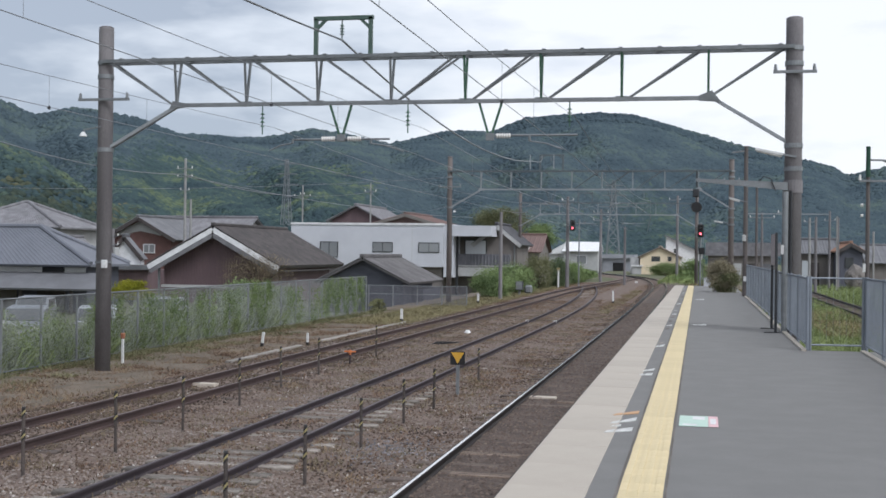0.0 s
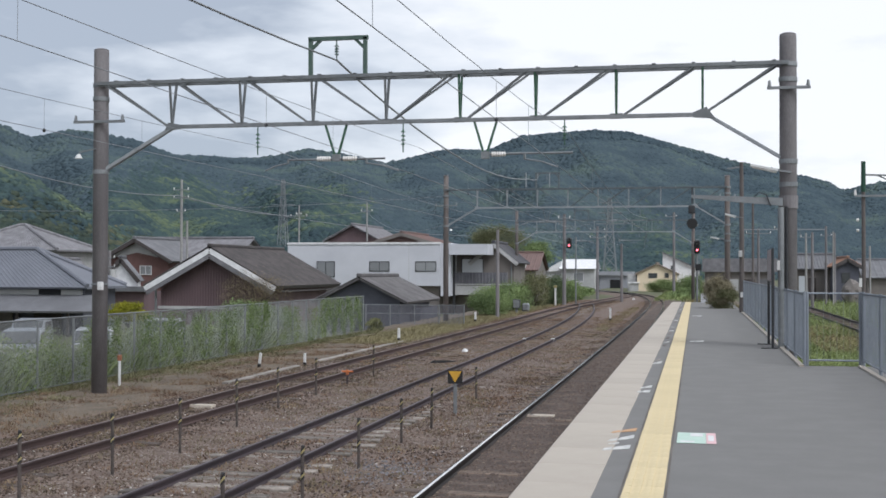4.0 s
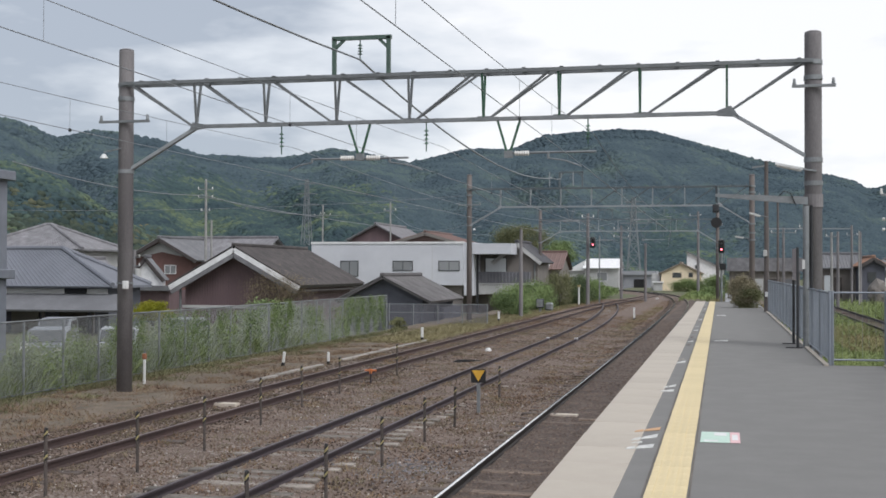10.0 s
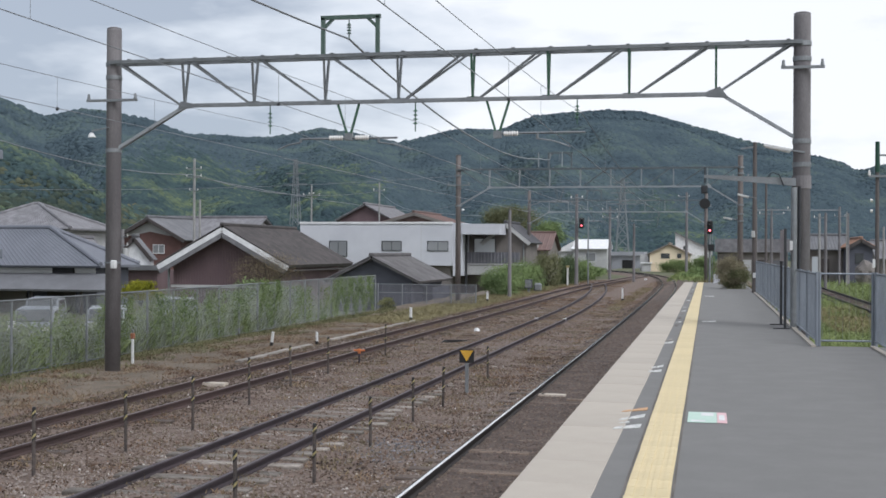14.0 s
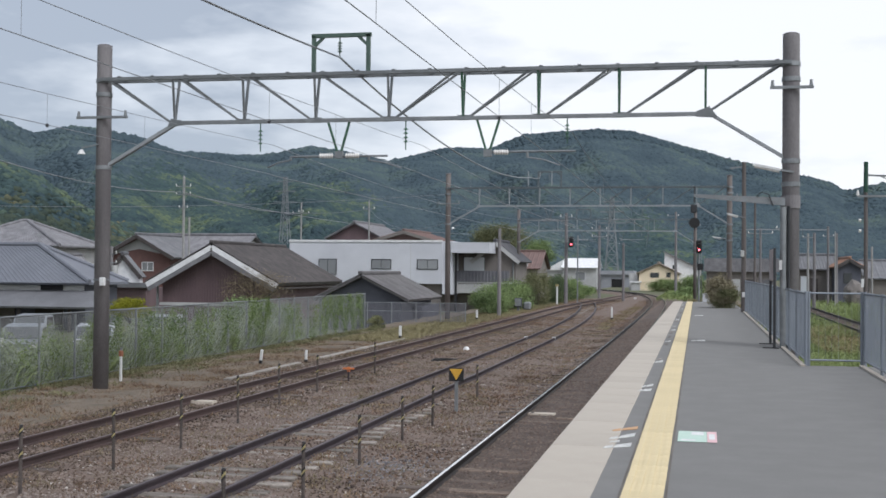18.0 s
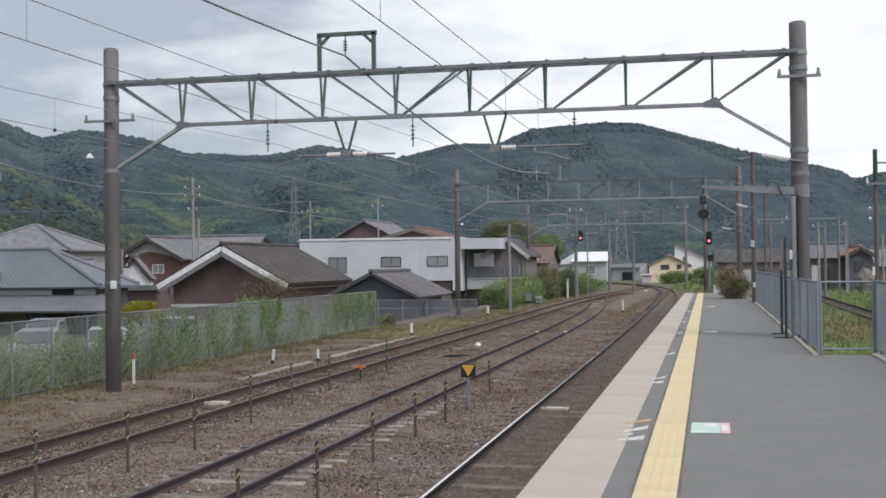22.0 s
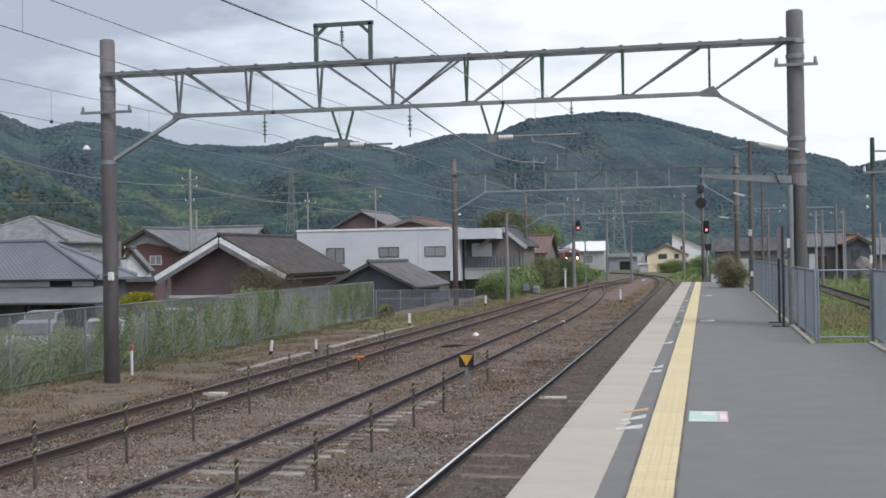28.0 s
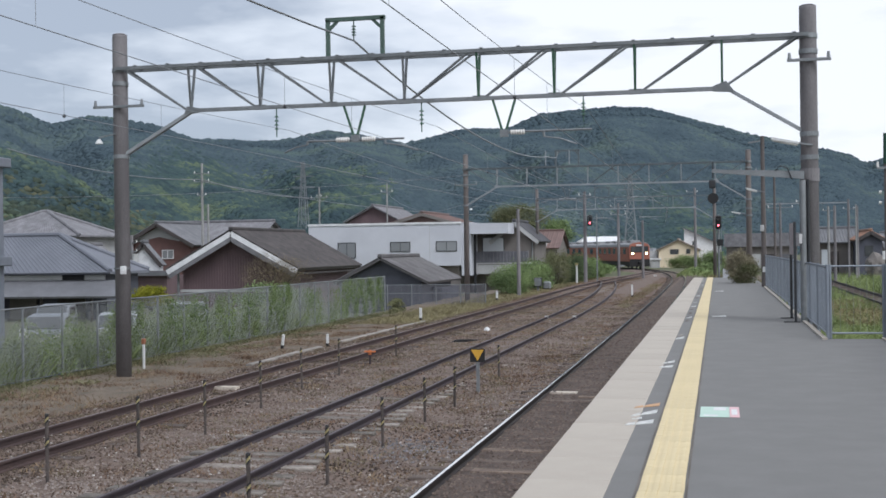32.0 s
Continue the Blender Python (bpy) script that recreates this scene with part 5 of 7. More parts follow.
# ---- train ----
def train_car(front):
    t = thing("train_car", "vermilion orange electric railcar with a grey roof" + (" and lit headlights" if front else ""), "train", "train cars")
    L, W = 19.5, 1.41
    prof = [(-W, 0.95), (W, 0.95), (W, 2.9), (W - 0.12, 3.2), (W - 0.55, 3.42), (0, 3.5), (-W + 0.55, 3.42), (-W + 0.12, 3.2), (-W, 2.9)]
    bm = B()
    rings = []
    for y, s in ((0.0, 0.93), (0.18, 1.0), (L - 0.18, 1.0), (L, 0.93)):
        rings.append([bm.verts.new((x * s, y, 0.95 + (z - 0.95) * (0.985 if s < 1 else 1))) for x, z in prof])
    for a, b in zip(rings, rings[1:]):
        for k in range(9):
            bm.faces.new((a[k], a[(k + 1) % 9], b[(k + 1) % 9], b[k]))
    bm.faces.new(rings[0][::-1])
    bm.faces.new(rings[-1])
    bmesh.ops.recalc_face_normals(bm, faces=bm.faces)
    body = part("body", bm, "train_orange", t, "vermilion body shell")
    bm = B()
    rr = [(W + 0.012, 2.88), (W - 0.1, 3.22), (W - 0.54, 3.45), (0, 3.53), (-W + 0.54, 3.45), (-W + 0.1, 3.22), (-W - 0.012, 2.88)]
    ra = [[bm.verts.new((x, y, z)) for x, z in rr] for y in (0.06, L - 0.06)]
    for k in range(6):
        bm.faces.new((ra[0][k], ra[0][k + 1], ra[1][k + 1], ra[1][k]))
    bm.faces.new(ra[0])
    bm.faces.new(ra[1][::-1])
    part("roof", bm, "train_roof", t, "grey roof")
    for k in range(4):
        part("roof_unit", boxes((-0.7, 0.7, 2.2 + 4.4 * k, 4.2 + 4.4 * k, 3.5, 3.78), bevel=0.06), "train_roof", t)
    for s in (-1, 1):
        for k in range(6):
            y = 1.9 + 3.0 * k
            w = part("side_window", boxes((s * W - 0.01, s * W + 0.012, y, y + 1.5, 1.95, 2.72)), "glass", t)
        for k in range(3):
            y = 0.85 + 6.2 * k + (2.4 if k else 0)
            part("door", boxes((s * W - 0.01, s * W + 0.018, y + 0.05, y + 0.95, 1.05, 2.8)), "train_orange", t)
    part("underframe", boxes((-1.15, 1.15, 0.5, L - 0.5, 0.45, 0.95)), "black", t)
    for y in (2.9, L - 2.9):
        bg = part("bogie", boxes((-1.0, 1.0, y - 1.4, y + 1.4, 0.25, 0.7), bevel=0.05), "black", t)
        for dy in (-1.05, 1.05):
            for s in (-1, 1):
                part("wheel", tube(B(), [(s * 0.50, y + dy, 0.43), (s * 0.62, y + dy, 0.43)], 0.43, 16), "steel_dark", bg)
    # the end that leads
    part("end_window_band", boxes((-1.2, 1.2, -0.03, 0.02, 2.15, 2.95)), "black", t)
    for x0, x1 in ((-1.06, -0.42), (-0.3, 0.3), (0.42, 1.06)):
        part("end_window", boxes((x0, x1, -0.045, -0.02, 2.22, 2.88)), "glass", t)
    part("destination_box", boxes((-0.4, 0.4, -0.04, 0.0, 3.0, 3.2)), "trim_white", t)
    for s in (-1, 1):
        hl = part("headlight_rim", tube(B(), [(s * 0.93, -0.06, 2.02), (s * 0.93, 0.05, 2.02)], 0.23, 14), "black", t)
        part("headlight", tube(B(), [(s * 0.93, -0.075, 2.02), (s * 0.93, -0.055, 2.02)], 0.15, 14), "headlight" if front else "dark_lens", hl)
    part("end_panel", boxes((-1.33, 1.33, -0.02, 0.06, 1.26, 1.4)), "train_orange", t)
    part("skirt", boxes((-1.34, 1.34, -0.03, 0.12, 0.28, 1.25)), "black", t)
    part("coupler", boxes((-0.16, 0.16, -0.45, 0.0, 0.75, 1.0), bevel=0.04), "steel_dark", t)
    if front:
        pan = part("pantograph", bar(B(), (-0.6, 8.0, 3.55), (0.6, 8.0, 3.55), 0.08, 0.06), "steel_dark", t)
        for s in (-1, 1):
            part("pantograph_arm", bar(B(), (s * 0.5, 8.0, 3.58), (s * 0.5, 8.9, 4.2), 0.04, 0.04), "steel_dark", pan)
            part("pantograph_arm", bar(B(), (s * 0.5, 8.9, 4.2), (s * 0.4, 8.2, 4.86), 0.04, 0.04), "steel_dark", pan)
        part("pantograph_head", bar(B(), (-0.8, 8.2, 4.86), (0.8, 8.2, 4.86), 0.06, 0.05), "steel_dark", pan)
    return t


CAR_A, CAR_B = train_car(True), train_car(False)
P1, _R1 = sides(WAY_1)
S1 = np.concatenate([[0], np.cumsum(np.linalg.norm(np.diff(P1, axis=0), axis=1))])
S_ARC = 105.0         # distance along the platform track at which the bend begins


def on_line(s):
    return np.array([np.interp(s, S1, P1[:, 0]), np.interp(s, S1, P1[:, 1])])


def car_pose(s):
    """The car whose leading end is at distance s, riding on its two bogies."""
    a, b = on_line(s + 2.9), on_line(s + 16.6)
    d = (b - a) / np.linalg.norm(b - a)
    p = a - d * 2.9
    return pose(p[0], p[1], RAIL, 0, 0, math.degrees(math.atan2(-d[0], d[1])))


FRONT = [(0.0, 327.0), (27.5, 106.6), (28.0, 102.5), (29.0, 94.5), (30.0, 86.9), (31.0, 78.7), (32.0, 70.6)]


def front_at(t):
    return S_ARC + float(np.interp(t, [f[0] for f in FRONT], [f[1] for f in FRONT]))


# ---- stones, weeds and bushes ----
def stones():
    rng = np.random.default_rng(11)
    n = 96000
    y = 10.5 + 62 * rng.random(n) ** 2.1
    x = rng.uniform(-12.0, -1.9, n)
    keep = np.ones(n, bool)
    for c in (-2.79, -6.24, -9.85):
        for o in (-0.565, 0.565):
            keep &= np.abs(x - c - o) > 0.07
    # fewer on the middle track's sleepers
    keep &= ~((np.abs(x + 6.24) < 0.5) & (rng.random(n) < 0.4))
    keep &= ~((np.abs(x + 2.76) < 0.9) & (rng.random(n) < 0.1))
    x, y = x[keep], y[keep]
    n = len(x)
    z = ballast_height(x, y) + 0.008
    base = np.array([(1, 0, 0), (-1, 0, 0), (0, 1, 0), (0, -1, 0), (0, 0, 1), (0, 0, -1)], float)
    tri = np.array([(0, 2, 4), (2, 1, 4), (1, 3, 4), (3, 0, 4), (2, 0, 5), (1, 2, 5), (3, 1, 5), (0, 3, 5)])
    s = rng.uniform(0.010, 0.030, (n, 1, 1)) * rng.uniform(0.6, 1.3, (n, 6, 1))
    ang = rng.uniform(0, 6.28, n)
    ca, sa = np.cos(ang)[:, None], np.sin(ang)[:, None]
    b = base[None] * s
    v = np.stack([b[..., 0] * ca - b[..., 1] * sa, b[..., 0] * sa + b[..., 1] * ca, b[..., 2] * 0.8], -1) + np.stack([x, y, z], 1)[:, None]
    # a patch of fresh grey stone beside the middle track, and scattered pale chips
    fresh = rng.random(n) < 0.85 * np.exp(-((x - -4.4) / 0.55) ** 2 - ((y - 17.3) / 1.1) ** 2)
    pale = (rng.random(n) < 0.02) & (x < -3.3) & ~fresh
    lot = ~fresh & ~pale
    for pick, name, m, lab in ((fresh, "fresh_stones", "stone_fresh", "patch of fresh bluish-grey ballast stones"), (pale, "pale_stones", "stone_pale", "scattered pale chips in the ballast"),
                               (lot & (x < -3.3) & (x >= -8.7), "ballast_stones", "stone_mix", "loose brown and grey ballast stones"), (lot & (x < -8.7), "rusty_stones", "stone_rust", "rust-brown ballast stones round the outer track"), (x >= -3.3, "oily_stones", "stone_oily", "dark oil-stained ballast stones under the platform track")):
        k = int(pick.sum())
        f = (np.arange(k)[:, None, None] * 6 + tri[None]).reshape(-1, 3)
        tagged(part(name, raw_mesh(name, v[pick].reshape(-1, 3), f, m), None), lab, "stones", kind="stuff")


def island_mat(name, colours):
    m = bpy.data.materials.new(name)
    m.use_nodes = True
    nt = m.node_tree
    n, l = nt.nodes.new, nt.links.new
    geo, ramp = n("ShaderNodeNewGeometry"), n("ShaderNodeValToRGB")
    e = ramp.color_ramp.elements
    for k, c in enumerate(colours):
        q = e[k] if k < 2 else e.new(k / (len(colours) - 1))
        q.position, q.color = k / (len(colours) - 1), (*c, 1)
    l(geo.outputs["Random Per Island"], ramp.inputs["Fac"])
    b = nt.nodes["Principled BSDF"]
    l(ramp.outputs["Color"], b.inputs["Base Color"])
    b.inputs["Roughness"].default_value = 0.9
    return m


M["stone_mix"] = leaf_mat("mixed_ballast_stone", (0.044, 0.033, 0.029), (0.240, 0.205, 0.185), 0.5, 0.42, (0.132, 0.093, 0.070))
M["stone_rust"] = leaf_mat("rusty_ballast_stone", (0.029, 0.022, 0.019), (0.138, 0.107, 0.086), 0.8, 0.42, (0.072, 0.053, 0.042))
M["stone_fresh"] = leaf_mat("fresh_ballast_stone", (0.085, 0.082, 0.09), (0.225, 0.218, 0.232), 0.8, 0.45)
M["stone_pale"] = leaf_mat("pale_ballast_stone", (0.26, 0.235, 0.215), (0.46, 0.43, 0.40), 0.8, 0.45)
M["stone_oily"] = island_mat("oily_ballast_stone", [(0.05, 0.038, 0.034), (0.15, 0.11, 0.09), (0.09, 0.066, 0.055), (0.17, 0.13, 0.11), (0.075, 0.056, 0.048), (0.20, 0.16, 0.135)])
stones()


def tuft(name, label, roots, heights, material, seed, width=0.02, lean=0.35):
    return tagged(part(name, blades(name, roots, heights, material, seed, width, lean), None), label, "grass", kind="stuff")


def strip(n, x0, x1, y0, y1, seed, z, clump=0.0):
    """Random roots on a strip of ground, gathered in clumps."""
    rng = np.random.default_rng(seed)
    if clump:
        k = max(3, n // 60)
        cx, cy = rng.uniform(x0, x1, k), rng.uniform(y0, y1, k)
        i = rng.integers(0, k, n)
        x, y = cx[i] + rng.normal(size=n) * clump, cy[i] + rng.normal(size=n) * clump
    else:
        x, y = rng.uniform(x0, x1, n), rng.uniform(y0, y1, n)
    x, y = np.clip(x, x0, x1), np.clip(y, y0, y1)
    zz = z(x, y) if callable(z) else np.full(n, z)
    return np.stack([x, y, zz], 1), rng


def weeds():
    # tall weeds and climbers behind and through the left-hand fence
    r, g = strip(26000, -18.4, -15.95, 18, 46, 21, lambda x, y: ground_height(x, y), 0.35)
    tuft("tall_weeds", "tall green weeds behind the chain-link fence", r, g.uniform(0.3, 1.0, len(r)), "weed_green", 21, 0.02, 0.3)
    q, g = strip(60000, -18.2, -15.98, 16, 48, 31, lambda x, y: ground_height(x, y), 0.22)
    q[:, 2] += g.random(len(q)) ** 0.8 * (0.7 + 0.9 * np.abs(np.sin(q[:, 1] * 1.3 + q[:, 0] * 2.0)))
    tagged(part("weed_leaves", leaves("weed_leaves", q, g.uniform(0.03, 0.09, len(q)), "weed_green", 31), None), "broad-leaved green weeds crowding behind the chain-link fence", "weeds", kind="stuff")
    r, g = strip(32000, -22.2, -18.0, 24, 58, 22, lambda x, y: ground_height(x, y), 0.6)
    tuft("lot_grass", "rough grass round the car park", r, g.uniform(0.35, 1.25, len(r)), "weed_green", 22, 0.018)
    q, g = strip(30000, -21.8, -18.2, 24, 47, 43, lambda x, y: ground_height(x, y), 0.28)
    q[:, 2] += g.random(len(q)) * (0.7 + 0.85 * np.abs(np.sin(q[:, 1] * 1.1 + q[:, 0] * 1.7)))
    tagged(part("lot_weeds", leaves("lot_weeds", q, g.uniform(0.03, 0.09, len(q)), "weed_green", 43), None), "tall leafy weeds before the parked cars", "weeds", kind="stuff")
    q, g = strip(26000, -16.75, -15.98, 19, 36, 38, lambda x, y: ground_height(x, y), 0.16)
    q[:, 2] += g.random(len(q)) ** 1.1 * (0.55 + 0.65 * np.abs(np.sin(q[:, 1] * 2.3 + 0.4)))
    tagged(part("fence_weeds", leaves("fence_weeds", q, g.uniform(0.03, 0.085, len(q)), "weed_green", 38), None), "fresh green weeds pressed against the chain-link fence", "weeds", kind="stuff")
    # dry grass on the path and the verge
    r, g = strip(64000, -15.8, -12.1, 16, 64, 23, -1.385, 0.75)
    tuft("dry_grass", "short dry grass along the dirt path", r, g.uniform(0.015, 0.075, len(r)), "straw", 23, 0.008, 1.0)
    r, g = strip(22000, -15.8, -12.0, 18, 50, 42, -1.385, 0.22)
    tuft("path_stubble", "rust-brown stubble in patches on the dirt path", r, g.uniform(0.02, 0.12, len(r)), "track_straw", 42, 0.010, 1.0)
    r, g = strip(12000, -15.82, -15.3, 18, 58, 39, -1.40, 0.25)
    tuft("fence_foot_grass", "ragged grass along the foot of the chain-link fence", r, g.uniform(0.05, 0.26, len(r)), "path_olive", 39, 0.008, 0.6)
    r, g = strip(9000, -15.8, -14.2, 18, 60, 37, -1.385, 0.3)
    tuft("path_weeds", "low olive weeds along the foot of the fence", r, g.uniform(0.03, 0.16, len(r)), "path_olive", 37, 0.009, 0.8)
    r, g = strip(60000, -14.6, -11.6, 48, 122, 24, -1.37, 0.6)
    tuft("verge_grass", "yellow-green grass beside the outer track", r, g.uniform(0.05, 0.20, len(r)), "grass_mix", 24, 0.012, 0.7)
    r, g = strip(52000, -12.0, -3.5, 10.5, 75, 25, lambda x, y: ballast_height(x, y) - 0.005, 0.16)
    tuft("track_weeds", "sparse dry weeds between the tracks", r, g.uniform(0.02, 0.085, len(r)), "track_straw", 25, 0.011, 1.0)
    r, g = strip(34000, -12.0, -3.6, 10.5, 60, 36, lambda x, y: ballast_height(x, y) - 0.004, 0.2)
    tuft("track_weeds", "small olive tufts between the tracks", r, g.uniform(0.02, 0.10, len(r)), "olive_tuft", 36, 0.008, 0.9)
    r, g = strip(34000, -11.6, -3.9, 62, 122, 34, lambda x, y: np.full_like(x, -1.25), 0.45)
    tuft("bend_weeds", "patches of brown and olive weeds between the tracks at the bend", r, g.uniform(0.02, 0.07, len(r)), "track_straw", 34, 0.012, 1.0)
    r, g = strip(6000, -5.4, -4.4, 60, 100, 35, lambda x, y: np.full_like(x, -1.28), 0.3)
    tuft("bend_weeds", "short yellow-green grass between the tracks at the bend", r, g.uniform(0.03, 0.10, len(r)), "grass_mix", 35, 0.012, 0.9)
    # grass behind the platform
    r, g = strip(66000, 3.0, 12.0, 23.5, 80, 26, -1.42, 0.8)
    tuft("field_grass", "green and straw-coloured grass behind the platform fence", r, g.uniform(0.06, 0.24, len(r)), "grass", 26, 0.014, 0.9)
    r, g = strip(46000, 3.2, 9.0, 38, 76, 44, -1.42, 0.5)
    tuft("field_grass", "bright green grass behind the platform fence", r, g.uniform(0.10, 0.34, len(r)), "grass", 44, 0.013, 0.9)
    r, g = strip(16000, 4.7, 7.3, 47, 68, 27, -1.42, 0.45)
    tuft("straw_grass", "dry straw-coloured grass in patches", r, g.uniform(0.10, 0.40, len(r)), "grass_tan", 27, 0.014, 0.9)
    r, g = strip(9000, 5.6, 7.3, 56, 108, 41, -1.42, 0.5)
    tuft("track_edge_grass", "tall green grass half hiding the single track", r, g.uniform(0.15, 0.52, len(r)), "grass", 41, 0.018, 0.7)
    r, g = strip(34000, 9.2, 30.0, 60, 120, 28, -1.42, 1.2)
    tuft("far_grass", "green grass beyond the single track", r, g.uniform(0.3, 0.8, len(r)), "grass", 28, 0.022, 0.8)
    r, g = strip(9000, -4.0, 3.0, 118, 186, 29, -1.42, 0.9)
    tuft("bend_grass", "yellow-green grass inside the bend", r, g.uniform(0.2, 0.6, len(r)), "grass", 29, 0.05, 0.4)
    r, g = strip(6000, -0.9, 3.0, 66.5, 116, 30, lambda x, y: np.full_like(x, -1.34), 0.6)
    tuft("platform_end_grass", "dry grass past the end of the platform", r, g.uniform(0.2, 0.6, len(r)), "grass_dry", 30, 0.03, 0.4)


M["leaf_olive"] = leaf_mat("olive_leaves", (0.085, 0.095, 0.05), (0.19, 0.19, 0.10), 0.6)
M["leaf_rust"] = leaf_mat("rusty_twigs", (0.125, 0.108, 0.075), (0.27, 0.215, 0.145), 0.9)
M["leaf_bright"] = leaf_mat("bright_leaves", (0.105, 0.145, 0.06), (0.22, 0.28, 0.115), 0.5)
M["grass_mix"] = leaf_mat("mixed_verge_grass", (0.145, 0.13, 0.075), (0.265, 0.235, 0.13), 0.5)
M["track_straw"] = leaf_mat("brown_track_weeds", (0.085, 0.055, 0.04), (0.25, 0.19, 0.12), 0.7, 0.3, (0.175, 0.110, 0.074))
M["olive_tuft"] = leaf_mat("olive_tufts", (0.095, 0.076, 0.046), (0.21, 0.175, 0.108), 0.7, 0.3)
M["path_olive"] = leaf_mat("olive_path_weeds", (0.10, 0.105, 0.055), (0.21, 0.20, 0.11), 0.6, 0.3)
M["grass_tan"] = leaf_mat("tan_grass", (0.15, 0.115, 0.065), (0.30, 0.25, 0.14), 0.5)
M["straw"] = leaf_mat("straw", (0.165, 0.128, 0.102), (0.28, 0.222, 0.158), 0.5, 0.3)
M["leaf_climb"] = leaf_mat("climber_leaves", (0.095, 0.14, 0.05), (0.20, 0.26, 0.10), 0.6)
M["weed_green"] = leaf_mat("weed_green", (0.146, 0.186, 0.086), (0.281, 0.329, 0.162), 0.4)
weeds()


def bush(name, label, centre, radii, n, leaf, material, seed, trunk=True, category="bush", limbs=5):
    """Stems with many small leaves in uneven clumps, standing on the ground below centre."""
    rng = np.random.default_rng(seed)
    c, r = np.array(centre, float), np.array(radii, float)
    k = max(6, n // 140)
    d = rng.normal(size=(k, 3))
    d /= np.linalg.norm(d, axis=1)[:, None]
    cl = d * rng.uniform(0.35, 0.95, (k, 1)) ** 0.6
    i = rng.integers(0, k, n)
    p = cl[i] + rng.normal(size=(n, 3)) * 0.17
    p = p * r + c
    p[:, 2] = np.maximum(p[:, 2], c[2] - r[2] + 0.05)
    t = thing(name, label, category)
    part("crown", leaves("crown", p, rng.uniform(0.6, 1.3, n) * leaf, material, seed), None, t)
    if trunk:
        bm = B()
        foot = Vector((c[0], c[1], c[2] - r[2] - 0.3))
        for q in range(limbs):
            tip = Vector(cl[q % k] * r * 0.8 + c)
            mid_p = foot.lerp(tip, 0.5) + Vector((0, 0, 0.15 * r[2]))
            tube(bm, [foot, mid_p, tip], 0.03 + 0.02 * r[2], 6, 0.012)
        part("stem", bm, "bark", t)
    return t


def climber(y0, y1, seed, top=0.45, label="curtain of climbing leaves on the chain-link fence", n=2600):
    rng = np.random.default_rng(seed)
    y = rng.uniform(y0, y1, n)
    u = rng.random(n) ** 0.8
    hang = 0.35 + 0.65 * np.abs(np.sin(y * 2.1 + seed))
    z = top - u * 1.75 * hang + rng.normal(size=n) * 0.04
    x = -15.83 + rng.normal(size=n) * 0.06
    t = thing("climbing_plant", label, "climbing plant", "climbers")
    tagged(part("leaf_mass", leaves("leaf_mass", np.stack([x, y, z], 1), rng.uniform(0.025, 0.075, n), "leaf_climb", seed), None, t), kind="stuff")


for k, (a, b, q, top) in enumerate(((50.0, 56.6, 3600, 0.42), (41.3, 43.6, 1300, 0.5), (36.6, 38.2, 600, 0.3), (32.6, 36.0, 1500, 0.35), (29.4, 31.6, 800, 0.3), (45.3, 47.2, 500, 0.2), (38.8, 40.4, 600, 0.25), (48.2, 50.0, 450, 0.1), (26.2, 28.8, 500, -0.1), (22.4, 24.0, 400, -0.3))):
    climber(a, b, 40 + k, top, n=int(q * 2.6))

# hedge and bushes along the outer track, past the shed
bush("bush", "bright green round bush beside the track", (-13.6, 80.5, -0.48), (1.25, 1.7, 1.1), 12000, 0.10, "leaf_green", 51)
bush("bush", "green bush beside the track", (-13.6, 90.0, -0.5), (1.5, 2.4, 1.2), 11000, 0.11, "leaf_green", 52)
bush("bush", "olive-brown bush by the tan house", (-13.3, 101.0, -0.05), (1.25, 2.2, 1.5), 10000, 0.11, "leaf_olive", 53)
bush("hedge", "dark clipped hedge beside the track", (-12.4, 109, -0.2), (1.1, 3.4, 1.3), 11000, 0.11, "leaf_dark", 54, category="hedge")
bush("hedge", "green hedge beside the track", (-12.6, 119, -0.3), (1.3, 3.4, 1.15), 10000, 0.12, "leaf_green", 55, category="hedge")
bush("bush", "tall yellow-green shrub before the white building", (-12.9, 128.0, -0.72), (1.1, 1.4, 1.05), 6500, 0.12, "leaf_bright", 77)
bush("hedge", "low green hedge inside the bend", (-13.9, 128, -0.75), (1.8, 3.5, 0.6), 4200, 0.22, "leaf_dark", 57, category="hedge")
bush("bush", "green bush inside the bend", (-13.2, 140, -0.7), (1.7, 3.0, 0.6), 3600, 0.24, "leaf_green", 58)
bush("bush", "yellow-green shrubs inside the bend", (-15.5, 148, -0.8), (2.2, 3.0, 0.5), 3600, 0.24, "leaf_bright", 59)
bush("hedge", "bright green hedge before the cream house", (-4.6, 182, -0.85), (2.8, 1.6, 1.2), 11000, 0.17, "leaf_bright", 60, category="hedge")
bush("hedge", "green hedge beside the white house", (-0.6, 168, -0.35), (1.6, 1.6, 1.5), 7000, 0.18, "leaf_green", 61, category="hedge")
bush("bush", "grey-green weeds past the platform's end", (-1.2, 140, -0.9), (2.0, 3.0, 0.6), 2600, 0.22, "leaf_green", 62)
bush("bush", "reddish-green bush growing at the platform's end", (0.92, 55.5, 0.66), (0.66, 0.60, 0.76), 10000, 0.07, "leaf_dry", 63)
bush("bush", "low green growth at the foot of the dry bush", (1.1, 55.2, 0.42), (0.62, 0.5, 0.46), 4200, 0.07, "leaf_olive", 64)
bush("hedge", "yellow-green clipped hedge behind the fence", (-29.85, 60.5, -0.64), (1.15, 0.7, 0.52), 6500, 0.10, "leaf_yellow", 65, category="hedge")
bush("bush", "green bushes in front of the brown barn", (-24.5, 64.5, -0.9), (2.8, 1.2, 0.75), 4200, 0.14, "leaf_green", 66)
